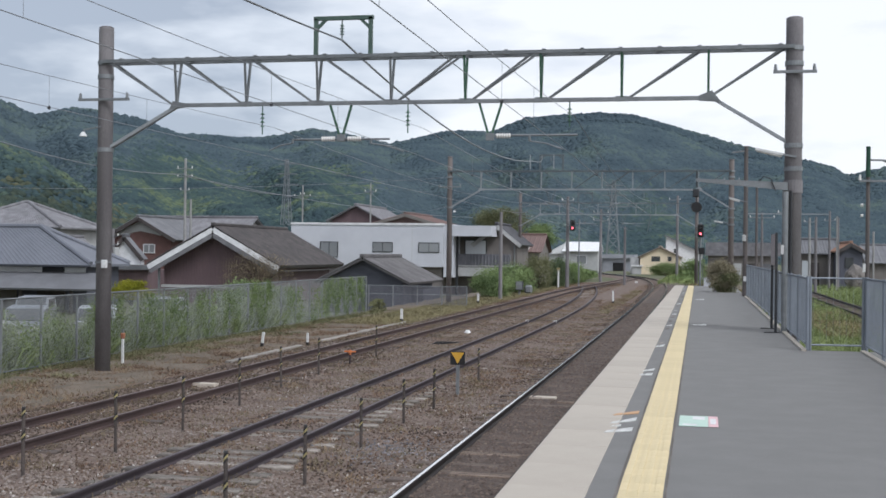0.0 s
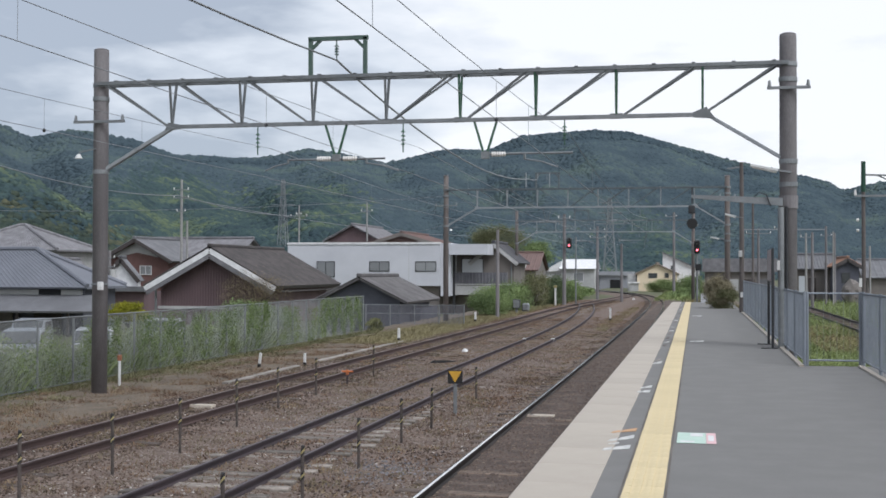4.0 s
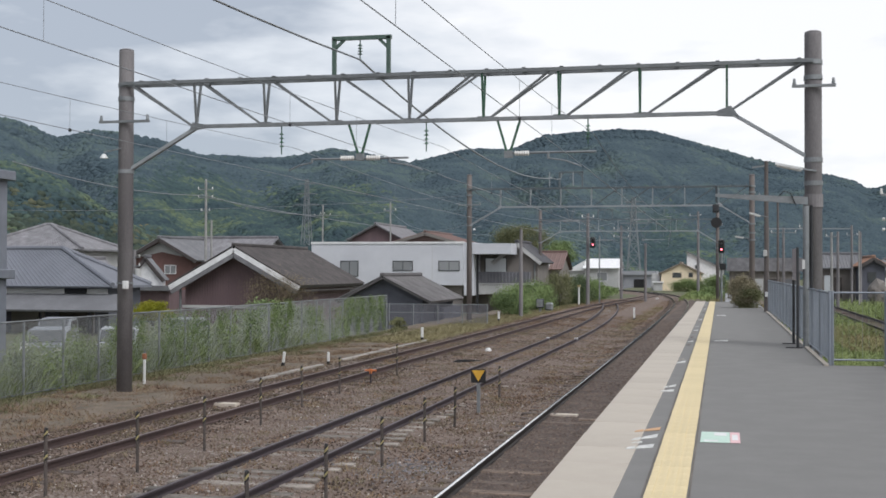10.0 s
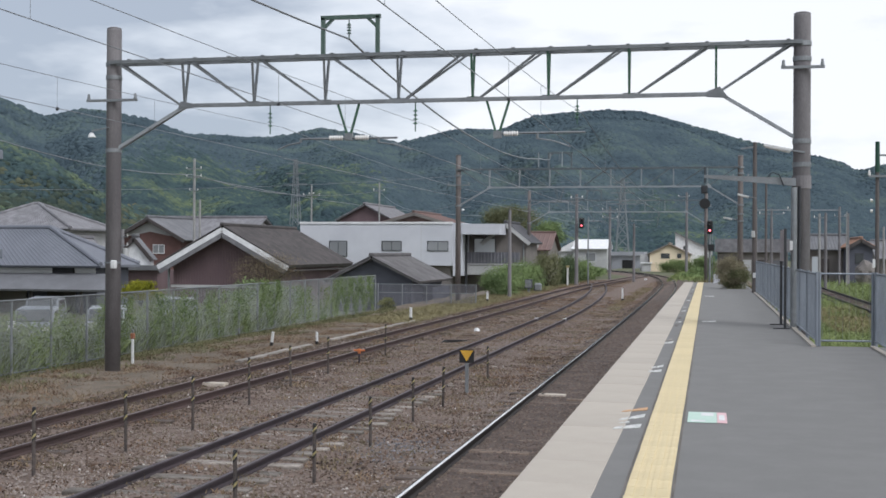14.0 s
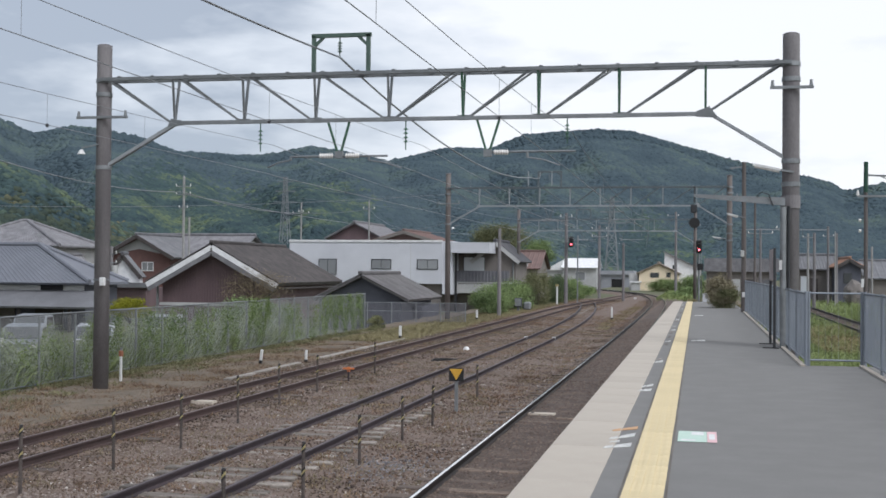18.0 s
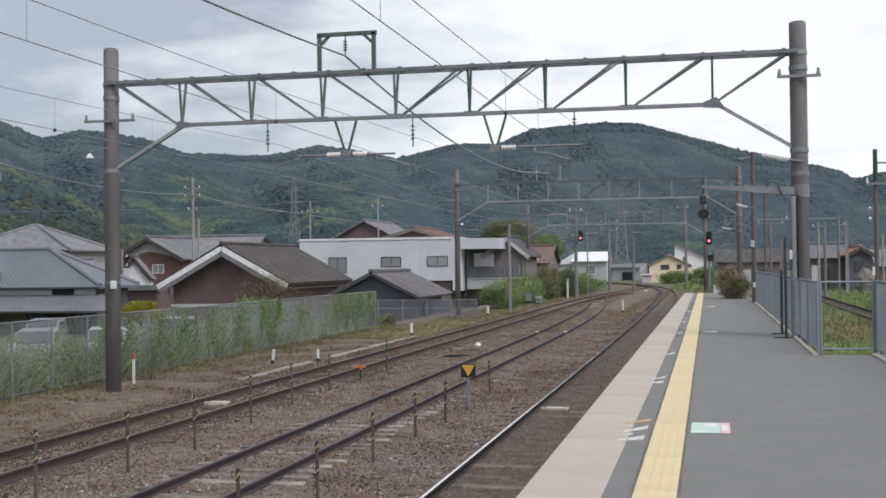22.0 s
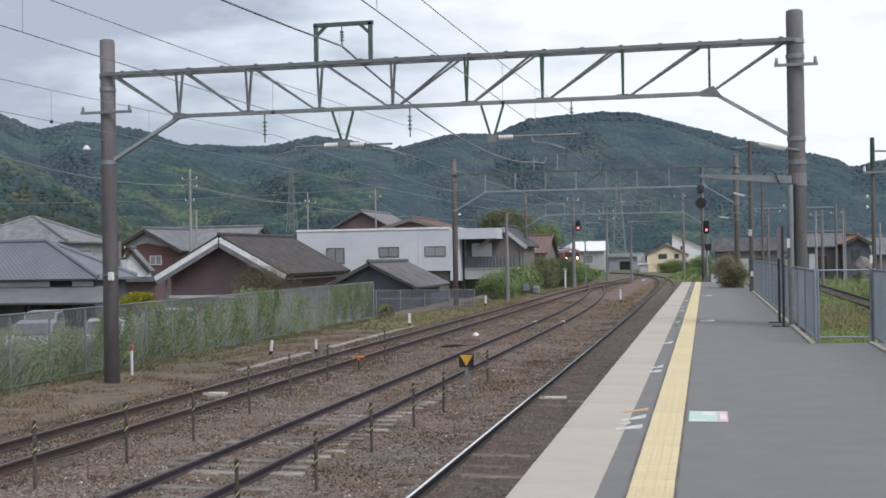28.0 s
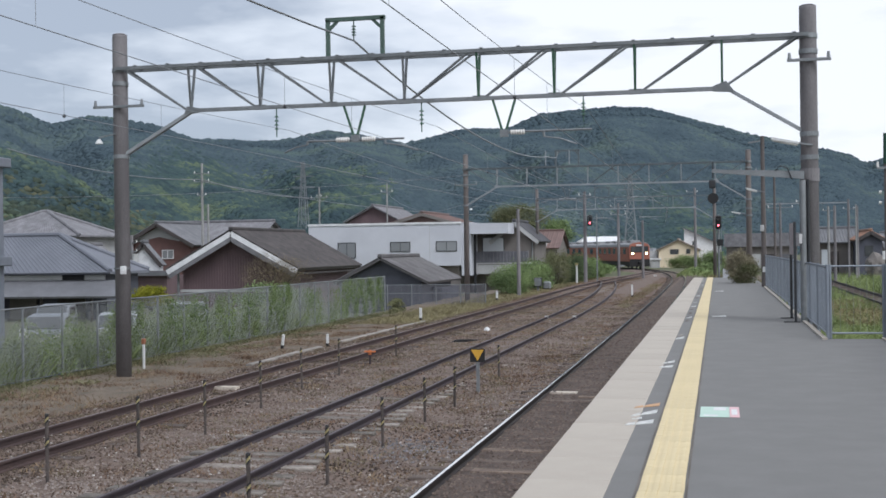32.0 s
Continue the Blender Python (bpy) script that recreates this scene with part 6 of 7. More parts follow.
bush("climbing_plant", "ragged climber over the barn's eave", (-29.7, 79.2, 0.35), (2.7, 0.3, 1.35), 5200, 0.085, "leaf_rust", 67, category="climbing plant")
bush("bush", "olive hedge before the low grey house", (-42.6, 61.0, -1.2), (2.6, 1.0, 0.55), 2600, 0.16, "leaf_yellow", 68)
bush("bush", "dark bush at the foot of the steel column", (-16.7, 26.4, -1.0), (0.55, 0.9, 0.6), 1600, 0.07, "leaf_dark", 69)
bush("bush", "green weeds at the fence's far end", (-15.6, 58.0, -1.1), (0.45, 1.0, 0.33), 1800, 0.08, "leaf_olive", 70)
bush("tree", "olive-green tree crown behind the white building", (-27.6, 170.0, 5.9), (3.9, 2.6, 2.2), 13000, 0.20, "leaf_olive", 71, category="tree", limbs=7)
bush("tree", "olive tree crown behind the white building", (-23.0, 175.0, 4.2), (2.6, 2.0, 1.7), 8000, 0.20, "leaf_green", 72, category="tree", limbs=7)


# ---- posts, signs and small things along the line ----
def slant_band(z, high, r=0.026, slant=0.03, n=10):
    """A slanting band round a thin post."""
    bm = B()
    rows = [[bm.verts.new((r * math.cos(a), r * math.sin(a), z + q + slant * math.cos(a))) for a in (2 * math.pi * k / n for k in range(n))] for q in (0, high)]
    for k in range(n):
        bm.faces.new((rows[0][k], rows[0][(k + 1) % n], rows[1][(k + 1) % n], rows[1][k]))
    return bm


M["post_rust"] = mat("rusty_post", (0.10, 0.082, 0.072), (0.05, 0.042, 0.04), 0.8, 12, 60, 0.1, vary=0.3)


def striped_post(x, y, high=0.82, lean=0.0):
    p = thing("marker_post", "thin rusty post with faded yellow and black stripes", "post", "striped posts", at=pose(x, y, -1.36, lean, lean * 0.7, 0))
    part("shaft", tube(B(), [(0, 0, 0), (0, 0, high)], 0.024, 8), "post_rust", p)
    for z in (high - 0.10, high - 0.40):
        part("stripe", slant_band(z - 0.01, 0.03), "black", p)
        part("stripe", slant_band(z + 0.02, 0.035), "stripe_yellow", p)
        part("stripe", slant_band(z + 0.055, 0.03), "black", p)
    part("cap", tube(B(), [(0, 0, high), (0, 0, high + 0.02)], 0.028, 8, 0.015), "black", p)


for x, y in ((-8.4, 14.05), (-8.1, 15.97), (-8.07, 18.2), (-8.41, 21.52), (-8.63, 24.44), (-8.68, 27.17), (-8.67, 32.27)):
    striped_post(x, y, 0.93, random.uniform(-3, 3))
for x, y in ((-4.95, 12.3), (-4.78, 14.45), (-4.86, 17.3), (-4.90, 20.1), (-4.82, 22.1), (-4.88, 27.1)):
    striped_post(x, y, 0.80, random.uniform(-3, 3))


def yellow_sign():
    s = thing("track_sign", "black square sign with a yellow down-pointing triangle on a grey post", "sign", at=pose(-4.80, 24.25, -1.36, 0, 0, 6))
    part("post", boxes((-0.035, 0.035, 0.0, 0.06, 0, 0.75), bevel=0.008), "steel", s)
    part("plate", boxes((-0.15, 0.15, -0.022, -0.002, 0.70, 0.97), bevel=0.006), "black", s)
    bm = B()
    v = [bm.verts.new(p) for p in ((-0.132, -0.026, 0.95), (0.132, -0.026, 0.95), (0.0, -0.026, 0.725))]
    w = [bm.verts.new((q.co.x, -0.022, q.co.z)) for q in v]
    bm.faces.new(v[::-1])
    for i in range(3):
        bm.faces.new((v[i], v[(i + 1) % 3], w[(i + 1) % 3], w[i]))
    part("triangle", bm, "yellow_paint", s, "yellow triangle")


yellow_sign()


M["orange_worn"] = mat("worn_orange_paint", (0.42, 0.135, 0.055), (0.27, 0.12, 0.075), 0.7, 14, 50, 0.1)


def white_stake(x, y, high, label, top=None, rad=0.035, lean=0.0):
    s = thing("stake", label, "stake", "white stakes", at=pose(x, y, -1.38, 0, lean, 0))
    part("shaft", boxes((-rad, rad, -rad, rad, 0, high), bevel=0.006), "white_paint", s)
    if top:
        part("head", boxes((-rad - 0.028, rad + 0.028, -rad - 0.01, rad + 0.01, high, high + 0.15), bevel=0.02), top, s)
        part("tip", tube(B(), [(0, 0, high + 0.15), (0, 0, high + 0.24)], 0.018, 6), "steel", s)
    else:
        part("foot", boxes((-rad - 0.006, rad + 0.006, -rad - 0.006, rad + 0.006, 0, high * 0.28)), "black", s)


white_stake(-14.62, 29.15, 0.66, "white stake with a faded orange head at the path", "orange_worn", 0.028)
white_stake(-13.25, 35.7, 0.46, "short white stake with a black foot, leaning", None, 0.036, 7)
white_stake(-12.1, 36.7, 0.40, "short white stake with a black foot", None, 0.034)
white_stake(-12.34, 50.0, 0.58, "short white stake with a black foot", None, 0.048)
white_stake(-12.74, 70.3, 0.58, "short white stake with a black foot", None, 0.055)
white_stake(-5.0, 72.0, 0.85, "pale cream stake between the tracks", None, 0.05)
white_stake(-6.27, 123.3, 0.30, "small white reflector stake at the bend", None, 0.12)
white_stake(-17.3, 25.6, 1.0, "thin white stake by the steel column", None, 0.04, 5)
white_stake(-19.6, 31.5, 0.9, "white stake in the weeds", None, 0.10)


M["trough_grey"] = mat("dirty_concrete", (0.34, 0.315, 0.29), (0.22, 0.20, 0.18), 0.9, 2, 40, 0.2, vary=0.15)


def trough():
    t = thing("cable_trough", "pale concrete cable trough beside the outer track", "cable trough")
    bm = B()
    box(bm, -0.09, 0.09, 0.01, 0.99, -0.12, 0.04, bevel=0.01)
    me = finish("trough_lid", bm, "trough_grey")
    for k in range(20):
        if k in (6, 7):
            continue
        ob = new("trough_lid", me)
        ob.parent = t
        ob.matrix_basis = pose(-12.16 + random.uniform(-0.02, 0.02), 30.2 + k, -1.36 + random.uniform(0, 0.012), 0, 0, random.uniform(-1, 1))


trough()


def small_things():
    for x, y, w, z, lab in ((-10.1, 23.9, 0.5, -1.2, "pale plate lying between the rails"), (-2.97, 23.6, 0.52, -1.19, "pale board across the platform track")):
        s = thing("board", lab, "board", at=pose(x, y, z, 0, 0, -4))
        part("plank", boxes((-w / 2, w / 2, -0.11, 0.11, -0.06, 0.025), bevel=0.008), "trough_pale", s)
        part("clip", boxes((-w / 2 + 0.05, -w / 2 + 0.1, -0.09, 0.09, 0.02, 0.03)), "rail_side", s)
    for x, y, w in ((-2.38, 23.1, 0.5), (-2.85, 16.8, 0.85), (-2.7, 15.2, 0.8)):
        s = thing("plank", "weathered brown plank lying in the oily ballast", "plank", "planks", at=pose(x, y, -1.2, 0, 0, -2))
        part("board", boxes((-w / 2, w / 2, -0.09, 0.09, -0.08, 0.012), bevel=0.01), "plank_brown", s)
        part("split", boxes((-w / 2 + 0.05, w / 2 - 0.1, -0.012, -0.004, 0.008, 0.0135)), "rail_dark", s)
    o = thing("switch_marker", "small orange marker on a rusty post", "marker", at=pose(-8.75, 30.0, -1.36))
    part("post", tube(B(), [(0, 0, 0), (0, 0, 0.38)], 0.025, 8), "rail_side", o)
    part("head", boxes((-0.15, 0.15, -0.02, 0.02, 0.385, 0.43), (-0.035, 0.035, -0.021, 0.021, 0.32, 0.45), bevel=0.008), "orange_paint", o)
    b = thing("white_cap", "round white cap lying in the ballast", "cap", at=pose(-8.2, 43.2, -1.33))
    bm = B()
    tube(bm, [(0, 0, 0), (0, 0, 0.07), (0, 0, 0.13), (0, 0, 0.155)], 0.15, 14, 0.04)
    part("dome", bm, "white_paint", b, smooth=True)
    d = thing("cable_coil", "dark cable coil lying between the tracks", "cable", at=pose(-8.15, 37.9, -1.32))
    for k in range(4):
        pts = [(0.20 * math.cos(a + k) * (1 + 0.3 * k) + 0.1 * k, 0.14 * math.sin(a + k), 0.02 * k + 0.02) for a in (2 * math.pi * i / 18 for i in range(19))]
        part("loop", tube(B(), pts, 0.014, 6), "black", d)
    # trackside cabinets by the hedge
    c = thing("trackside_cabinet", "grey trackside cabinet on a post beside the hedge", "cabinet", at=pose(-12.6, 86.0, -1.4) @ Matrix.Scale(0.75, 4))
    part("box", boxes((-0.35, 0.35, -0.25, 0.25, 0.5, 1.35), bevel=0.03), "steel_dark", c)
    part("post", boxes((-0.1, 0.1, -0.1, 0.1, 0, 0.5)), "steel", c)
    part("door", boxes((-0.3, 0.3, -0.27, -0.25, 0.56, 1.3)), "steel", c)
    c = thing("trackside_box", "rounded grey box low beside the track", "box", at=pose(-12.3, 88.5, -1.4) @ Matrix.Scale(0.8, 4))
    part("body", boxes((-0.35, 0.35, -0.3, 0.3, 0.1, 0.85), bevel=0.14), "steel", c)
    part("leg", boxes((-0.3, -0.2, -0.1, 0.1, 0, 0.2), (0.2, 0.3, -0.1, 0.1, 0, 0.2)), "steel", c)
    c = thing("warning_post", "white and yellow signal post beside the hedge", "post", at=pose(-11.9, 104.0, -1.4))
    part("shaft", tube(B(), [(0, 0, 0), (0, 0, 1.6)], 0.08, 8), "white_paint", c)
    part("cap", boxes((-0.14, 0.14, -0.1, 0.1, 1.6, 1.8)), "stripe_yellow", c)


M["plank_brown"] = mat("weathered_brown_plank", (0.25, 0.19, 0.15), (0.13, 0.098, 0.08), 0.9, 5, 40, 0.4, stretch=(0.3, 1, 1))


def rail_clamps():
    for x in (-6.84, -5.70):
        c = thing("rail_clamp", "small pale clamp bolted to a rail of the middle track", "clamp", "rail clamps", at=pose(x, 49.0, RAIL - 0.02))
        part("block", boxes((-0.07, 0.05, -0.12, 0.12, -0.05, 0.035), bevel=0.012), "white_paint", c)
        part("bolt", tube(B(), [(0, 0, 0.03), (0, 0, 0.055)], 0.02, 8), "steel_dark", c)


rail_clamps()
M["trough_pale"] = mat("pale_board", (0.55, 0.49, 0.42), (0.38, 0.33, 0.28), 0.8, 5, 40, 0.1)
small_things()


# ---- painted marks on the platform ----
def marks():
    s = thing("floor_sticker", "green and pink boarding sticker with illegible white print", "sticker", at=pose(0.0, 12.15, 0.0))
    part("sheet", boxes((-0.185, 0.09, -0.38, 0.38, -0.001, 0.0015)), "green_sign", s)
    part("sheet", boxes((0.092, 0.185, -0.38, 0.38, -0.001, 0.0015)), "pink_sign", s, "pink part of the sheet")
    for x0, x1, y0, y1 in ((-0.15, -0.02, -0.33, -0.22), (-0.06, 0.06, 0.10, 0.33), (0.11, 0.165, -0.2, 0.2)):
        part("print_bar", boxes((x0, x1, y0, y1, 0.0014, 0.003)), "white_paint", s)
    for x0, x1, y, d, rise, m in ((-0.84, -0.60, 12.45, 0.22, 0.20, "orange_faded"), (-0.83, -0.60, 11.85, 0.26, 0.26, "white_worn"), (-0.84, -0.60, 11.2, 0.26, 0.14, "white_worn"), (-0.81, -0.72, 11.55, 0.12, 0.05, "white_worn"),
                                  (-0.77, -0.62, 17.2, 0.34, 0.2, "white_worn"), (-0.79, -0.62, 16.55, 0.34, 0.05, "white_worn"), (-0.76, -0.62, 21.8, 0.5, 0.2, "white_worn"), (-0.76, -0.66, 22.5, 0.4, 0.1, "trough_grey"),
                                  (-0.75, -0.63, 28.3, 0.5, 0.1, "white_worn"), (-0.75, -0.63, 33.7, 0.5, 0.1, "white_worn"), (-0.75, -0.63, 41.0, 0.5, 0.1, "white_worn"),
                                  (-0.17, 0.15, 28.75, 0.55, 0.0, "white_worn"), (-0.17, 0.15, 45.2, 0.7, 0.0, "white_worn")):
        p = thing("platform_mark", "worn painted boarding mark on the platform" if m != "orange_faded" else "faded orange boarding mark on the platform", "painted mark", "platform marks", at=pose(0, y, 0))
        # a brush stroke that rises and widens to one side, with a worn gap
        bm = B()
        for u0, u1 in ((0.0, 0.34), (0.37, 1.0)):
            low = [(x0 + (x1 - x0) * u, rise * (u - 0.5)) for u in (u0, u1)]
            thick = [d * (0.45 + 0.55 * u) for u in (u0, u1)]
            ring = [(low[0][0], low[0][1]), (low[1][0], low[1][1]), (low[1][0], low[1][1] + thick[1]), (low[0][0] + 0.015, low[0][1] + thick[0])]
            a, b = [bm.verts.new((x, yy, -0.002)) for x, yy in ring], [bm.verts.new((x, yy, 0.004)) for x, yy in ring]
            bm.faces.new(b)
            for i in range(4):
                bm.faces.new((a[i - 1], a[i], b[i], b[i - 1]))
        part("paint", bm, m, p)


M["white_worn"] = mat("worn_white_paint", (0.62, 0.62, 0.60), (0.36, 0.36, 0.36), 0.8, 9, 45, 0.05, lo=0.3, hi=0.6)
M["orange_faded"] = mat("faded_orange_paint", (0.52, 0.30, 0.15), (0.42, 0.26, 0.15), 0.7, 12, 50, 0.0)
marks()


# ---- sign, signals, lamps and poles ----
def station_sign():
    s = thing("platform_sign", "narrow double-post sign board seen nearly edge on", "sign", at=pose(1.565, 26.6, 0.0))
    for y in (0.0, 1.5):
        p = part("post", boxes((-0.027, 0.027, y - 0.03, y + 0.03, 0, 2.12), bevel=0.006), "steel_dark", s)
        part("foot", boxes((-0.24, 0.10, y - 0.035, y + 0.035, 0, 0.02)), "steel_dark", p)
    part("board", boxes((-0.03, 0.03, 0.04, 1.46, 1.42, 2.10), bevel=0.01), "sign_red", s, "board with a faded pinkish-grey face")


M["sign_red"] = mat("faded_sign", (0.34, 0.30, 0.30), (0.27, 0.235, 0.24), 0.6, 4, 30, 0.0)
station_sign()


def signal_head(parent, x, y, z, lit):
    h = part("signal_head", boxes((x - 0.21, x + 0.21, y, y + 0.18, z - 0.47, z + 0.47), bevel=0.07), "black", parent, "black lamp head")
    for k, dz in enumerate((0.22, -0.22)):
        m = "red_lens" if lit and k else "dark_lens"
        part("lens", tube(B(), [(x, y - 0.03, z + dz), (x, y + 0.01, z + dz)], 0.072, 16), m, h, "lit red lens" if m == "red_lens" else "")
        part("hood", tube(B(), [(x, y - 0.16, z + dz + 0.015), (x, y, z + dz + 0.015)], 0.135, 14, caps=False), "black", h)


def signals():
    s = thing("railway_signal", "slim railway signal mast with a lit red lamp past the platform", "signal", "signals")
    x, y = -0.02, 88.0
    part("mast", tube(B(), [(x, y + 0.3, -1.4), (x, y + 0.3, 3.9)], 0.075, 10), "steel", s)
    signal_head(s, x, y, 3.36, True)
    part("ladder", boxes((x - 0.2, x - 0.17, y + 0.42, y + 0.45, -1.2, 3.0), (x + 0.17, x + 0.2, y + 0.42, y + 0.45, -1.2, 3.0), *[(x - 0.17, x + 0.17, y + 0.42, y + 0.45, z, z + 0.02) for z in np.arange(-1, 3, 0.3)]), "steel", s)
    part("relay_box", boxes((x + 0.25, x + 0.75, y - 0.2, y + 0.3, -1.2, 0.05), bevel=0.03), "wall_white", s)
    part("lamp_box", boxes((x - 0.12, x + 0.3, y + 0.1, y + 0.4, 1.7, 2.15)), "black", s)
    s = thing("railway_signal", "railway signal with a lit red lamp at the bend", "signal", "signals")
    x, y = -10.78, 104.5
    signal_head(s, x, y, 4.05, True)
    part("bracket", boxes((x - 0.42, x + 0.1, y + 0.18, y + 0.24, 3.6, 3.68), (x - 0.42, x + 0.1, y + 0.18, y + 0.24, 4.3, 4.38)), "steel", s)
    part("mast", tube(B(), [(x + 0.55, y + 0.3, -1.4), (x + 0.55, y + 0.3, 4.6)], 0.06, 8), "steel", s)
    # arrester of the near pole's arm
    a = thing("bracket_arm", "tapered grey steel arm on the gantry pole with a round plate", "bracket")
    bm = B()
    near, far = [], []
    for y in (26.91, 26.99):
        near.append([bm.verts.new(q) for q in ((1.80, y, 3.03), (1.80, y, 3.20), (0.75, y, 3.245), (0.75, y, 3.13))])
        far.append([near[-1][3], near[-1][2], bm.verts.new((-0.12, y, 3.285)), bm.verts.new((-0.12, y, 3.22))])
    for ring in (near, far):
        for k in range(4):
            if not (ring is near and k == 2) and not (ring is far and k == 0):
                bm.faces.new((ring[0][k], ring[0][(k + 1) % 4], ring[1][(k + 1) % 4], ring[1][k]))
        bm.faces.new(ring[0][::-1])
        bm.faces.new(ring[1])
    part("arm", bm, "steel", a)
    part("tip_rod", tube(B(), [(-0.10, 26.95, 3.1), (-0.10, 26.95, 3.45)], 0.018, 6), "steel_dark", a)
    part("small_box", boxes((-0.18, -0.04, 26.88, 27.02, 2.88, 3.06), bevel=0.02), "steel_dark", a)
    part("round_plate", tube(B(), [(-0.10, 26.92, 2.66), (-0.10, 26.95, 2.66)], 0.115, 18), "black", a)
    part("plate_rod", tube(B(), [(-0.10, 26.97, 2.5), (-0.10, 26.97, 2.95)], 0.012, 6), "steel_dark", a)
    part("cable_coil", tube(B(), [(1.55, 26.9, 3.02), (1.45, 26.88, 3.27), (1.3, 26.88, 3.32), (1.2, 26.88, 3.22)], 0.012, 6), "steel_dark", a)
    part("switch_ring", tube(B(), [(1.93, 27.2, 2.98), (1.93, 27.2, 3.26)], 0.202, 18), "pole_concrete", a)
    part("conduit", tube(B(), [(1.755, 26.88, 0.0), (1.755, 26.88, 3.0)], 0.066, 12), "steel", a)
    part("conduit", tube(B(), [(1.87, 26.93, 0.0), (1.87, 26.93, 3.02)], 0.034, 8), "steel_dark", a)
    part("label_plate", boxes((1.67, 1.73, 26.79, 26.81, 1.66, 1.86)), "white_paint", a)


signals()


def tube_lamp(x0, x1, y, z0, z1, pole=None):
    """A platform lamp: two bare tubes under a slim tilted housing."""
    l = thing("platform_lamp", "slim white fluorescent platform lamp on an arm", "lamp", "platform lamps")
    a, b = Vector((x0, y, z0)), Vector((x1, y, z1))
    part("housing", bar(B(), a, b, 0.13, 0.05), "white_paint", l)
    for s in (-0.035, 0.035):
        part("tube", tube(B(), [a + Vector((0.03, s, -0.045)), b + Vector((-0.03, s, -0.045))], 0.017, 8), "porcelain", l)
    part("arm", bar(B(), b, b + Vector((0.28, 0, -0.05)), 0.04, 0.04), "steel", l)
    if pole:
        part("pole", tube(B(), [(pole, y + 0.06, 0.0 if y < 66 else -1.4), (pole, y + 0.06, 6.0)], 0.10, 12, 0.075), "pole_wood", l, "old brown timber pole")
        part("pole_arm", bar(B(), (pole - 0.55, y + 0.06, 5.75), (pole, y + 0.06, 5.82), 0.05, 0.06), "steel", l)
        part("meter_box", boxes((pole - 0.13, pole + 0.02, y - 0.12, y, 2.2, 2.46), bevel=0.02), "wall_plaster", l)
        part("notice", boxes((pole - 0.06, pole + 0.08, y - 0.1, y - 0.08, 0.6, 0.8)), "white_paint", l)


M["pole_wood"] = mat("old_timber_pole", (0.15, 0.132, 0.128), (0.095, 0.083, 0.08), 0.9, 3, 40, 0.4, stretch=(1, 1, 0.15))
tube_lamp(1.13, 1.70, 27.0, 3.92, 3.80)
tube_lamp(1.08, 1.52, 50.0, 3.94, 3.82, 1.74)
tube_lamp(0.72, 1.20, 69.8, 3.56, 3.48)


def mast(x, y, base, top, r=0.14, arms=(), label="brown concrete line-side pole", m="pole_concrete", cat="pole", wire_to=None):
    p = thing("utility_pole", label, cat, "line-side poles")
    part("shaft", tube(B(), [(x, y, base), (x, y, top)], r, 12, r * 0.75), m, p)
    for z, a, b in arms:
        arm = part("crossarm", bar(B(), (x + a, y - 0.1, z), (x + b, y - 0.1, z), 0.07, 0.07), "steel", p)
        for q in (a, b):
            part("insulator", tube(B(), [(x + q * 0.95, y - 0.1, z + 0.03), (x + q * 0.95, y - 0.1, z + 0.22)], 0.05, 8, 0.03), "porcelain", arm)
    return p


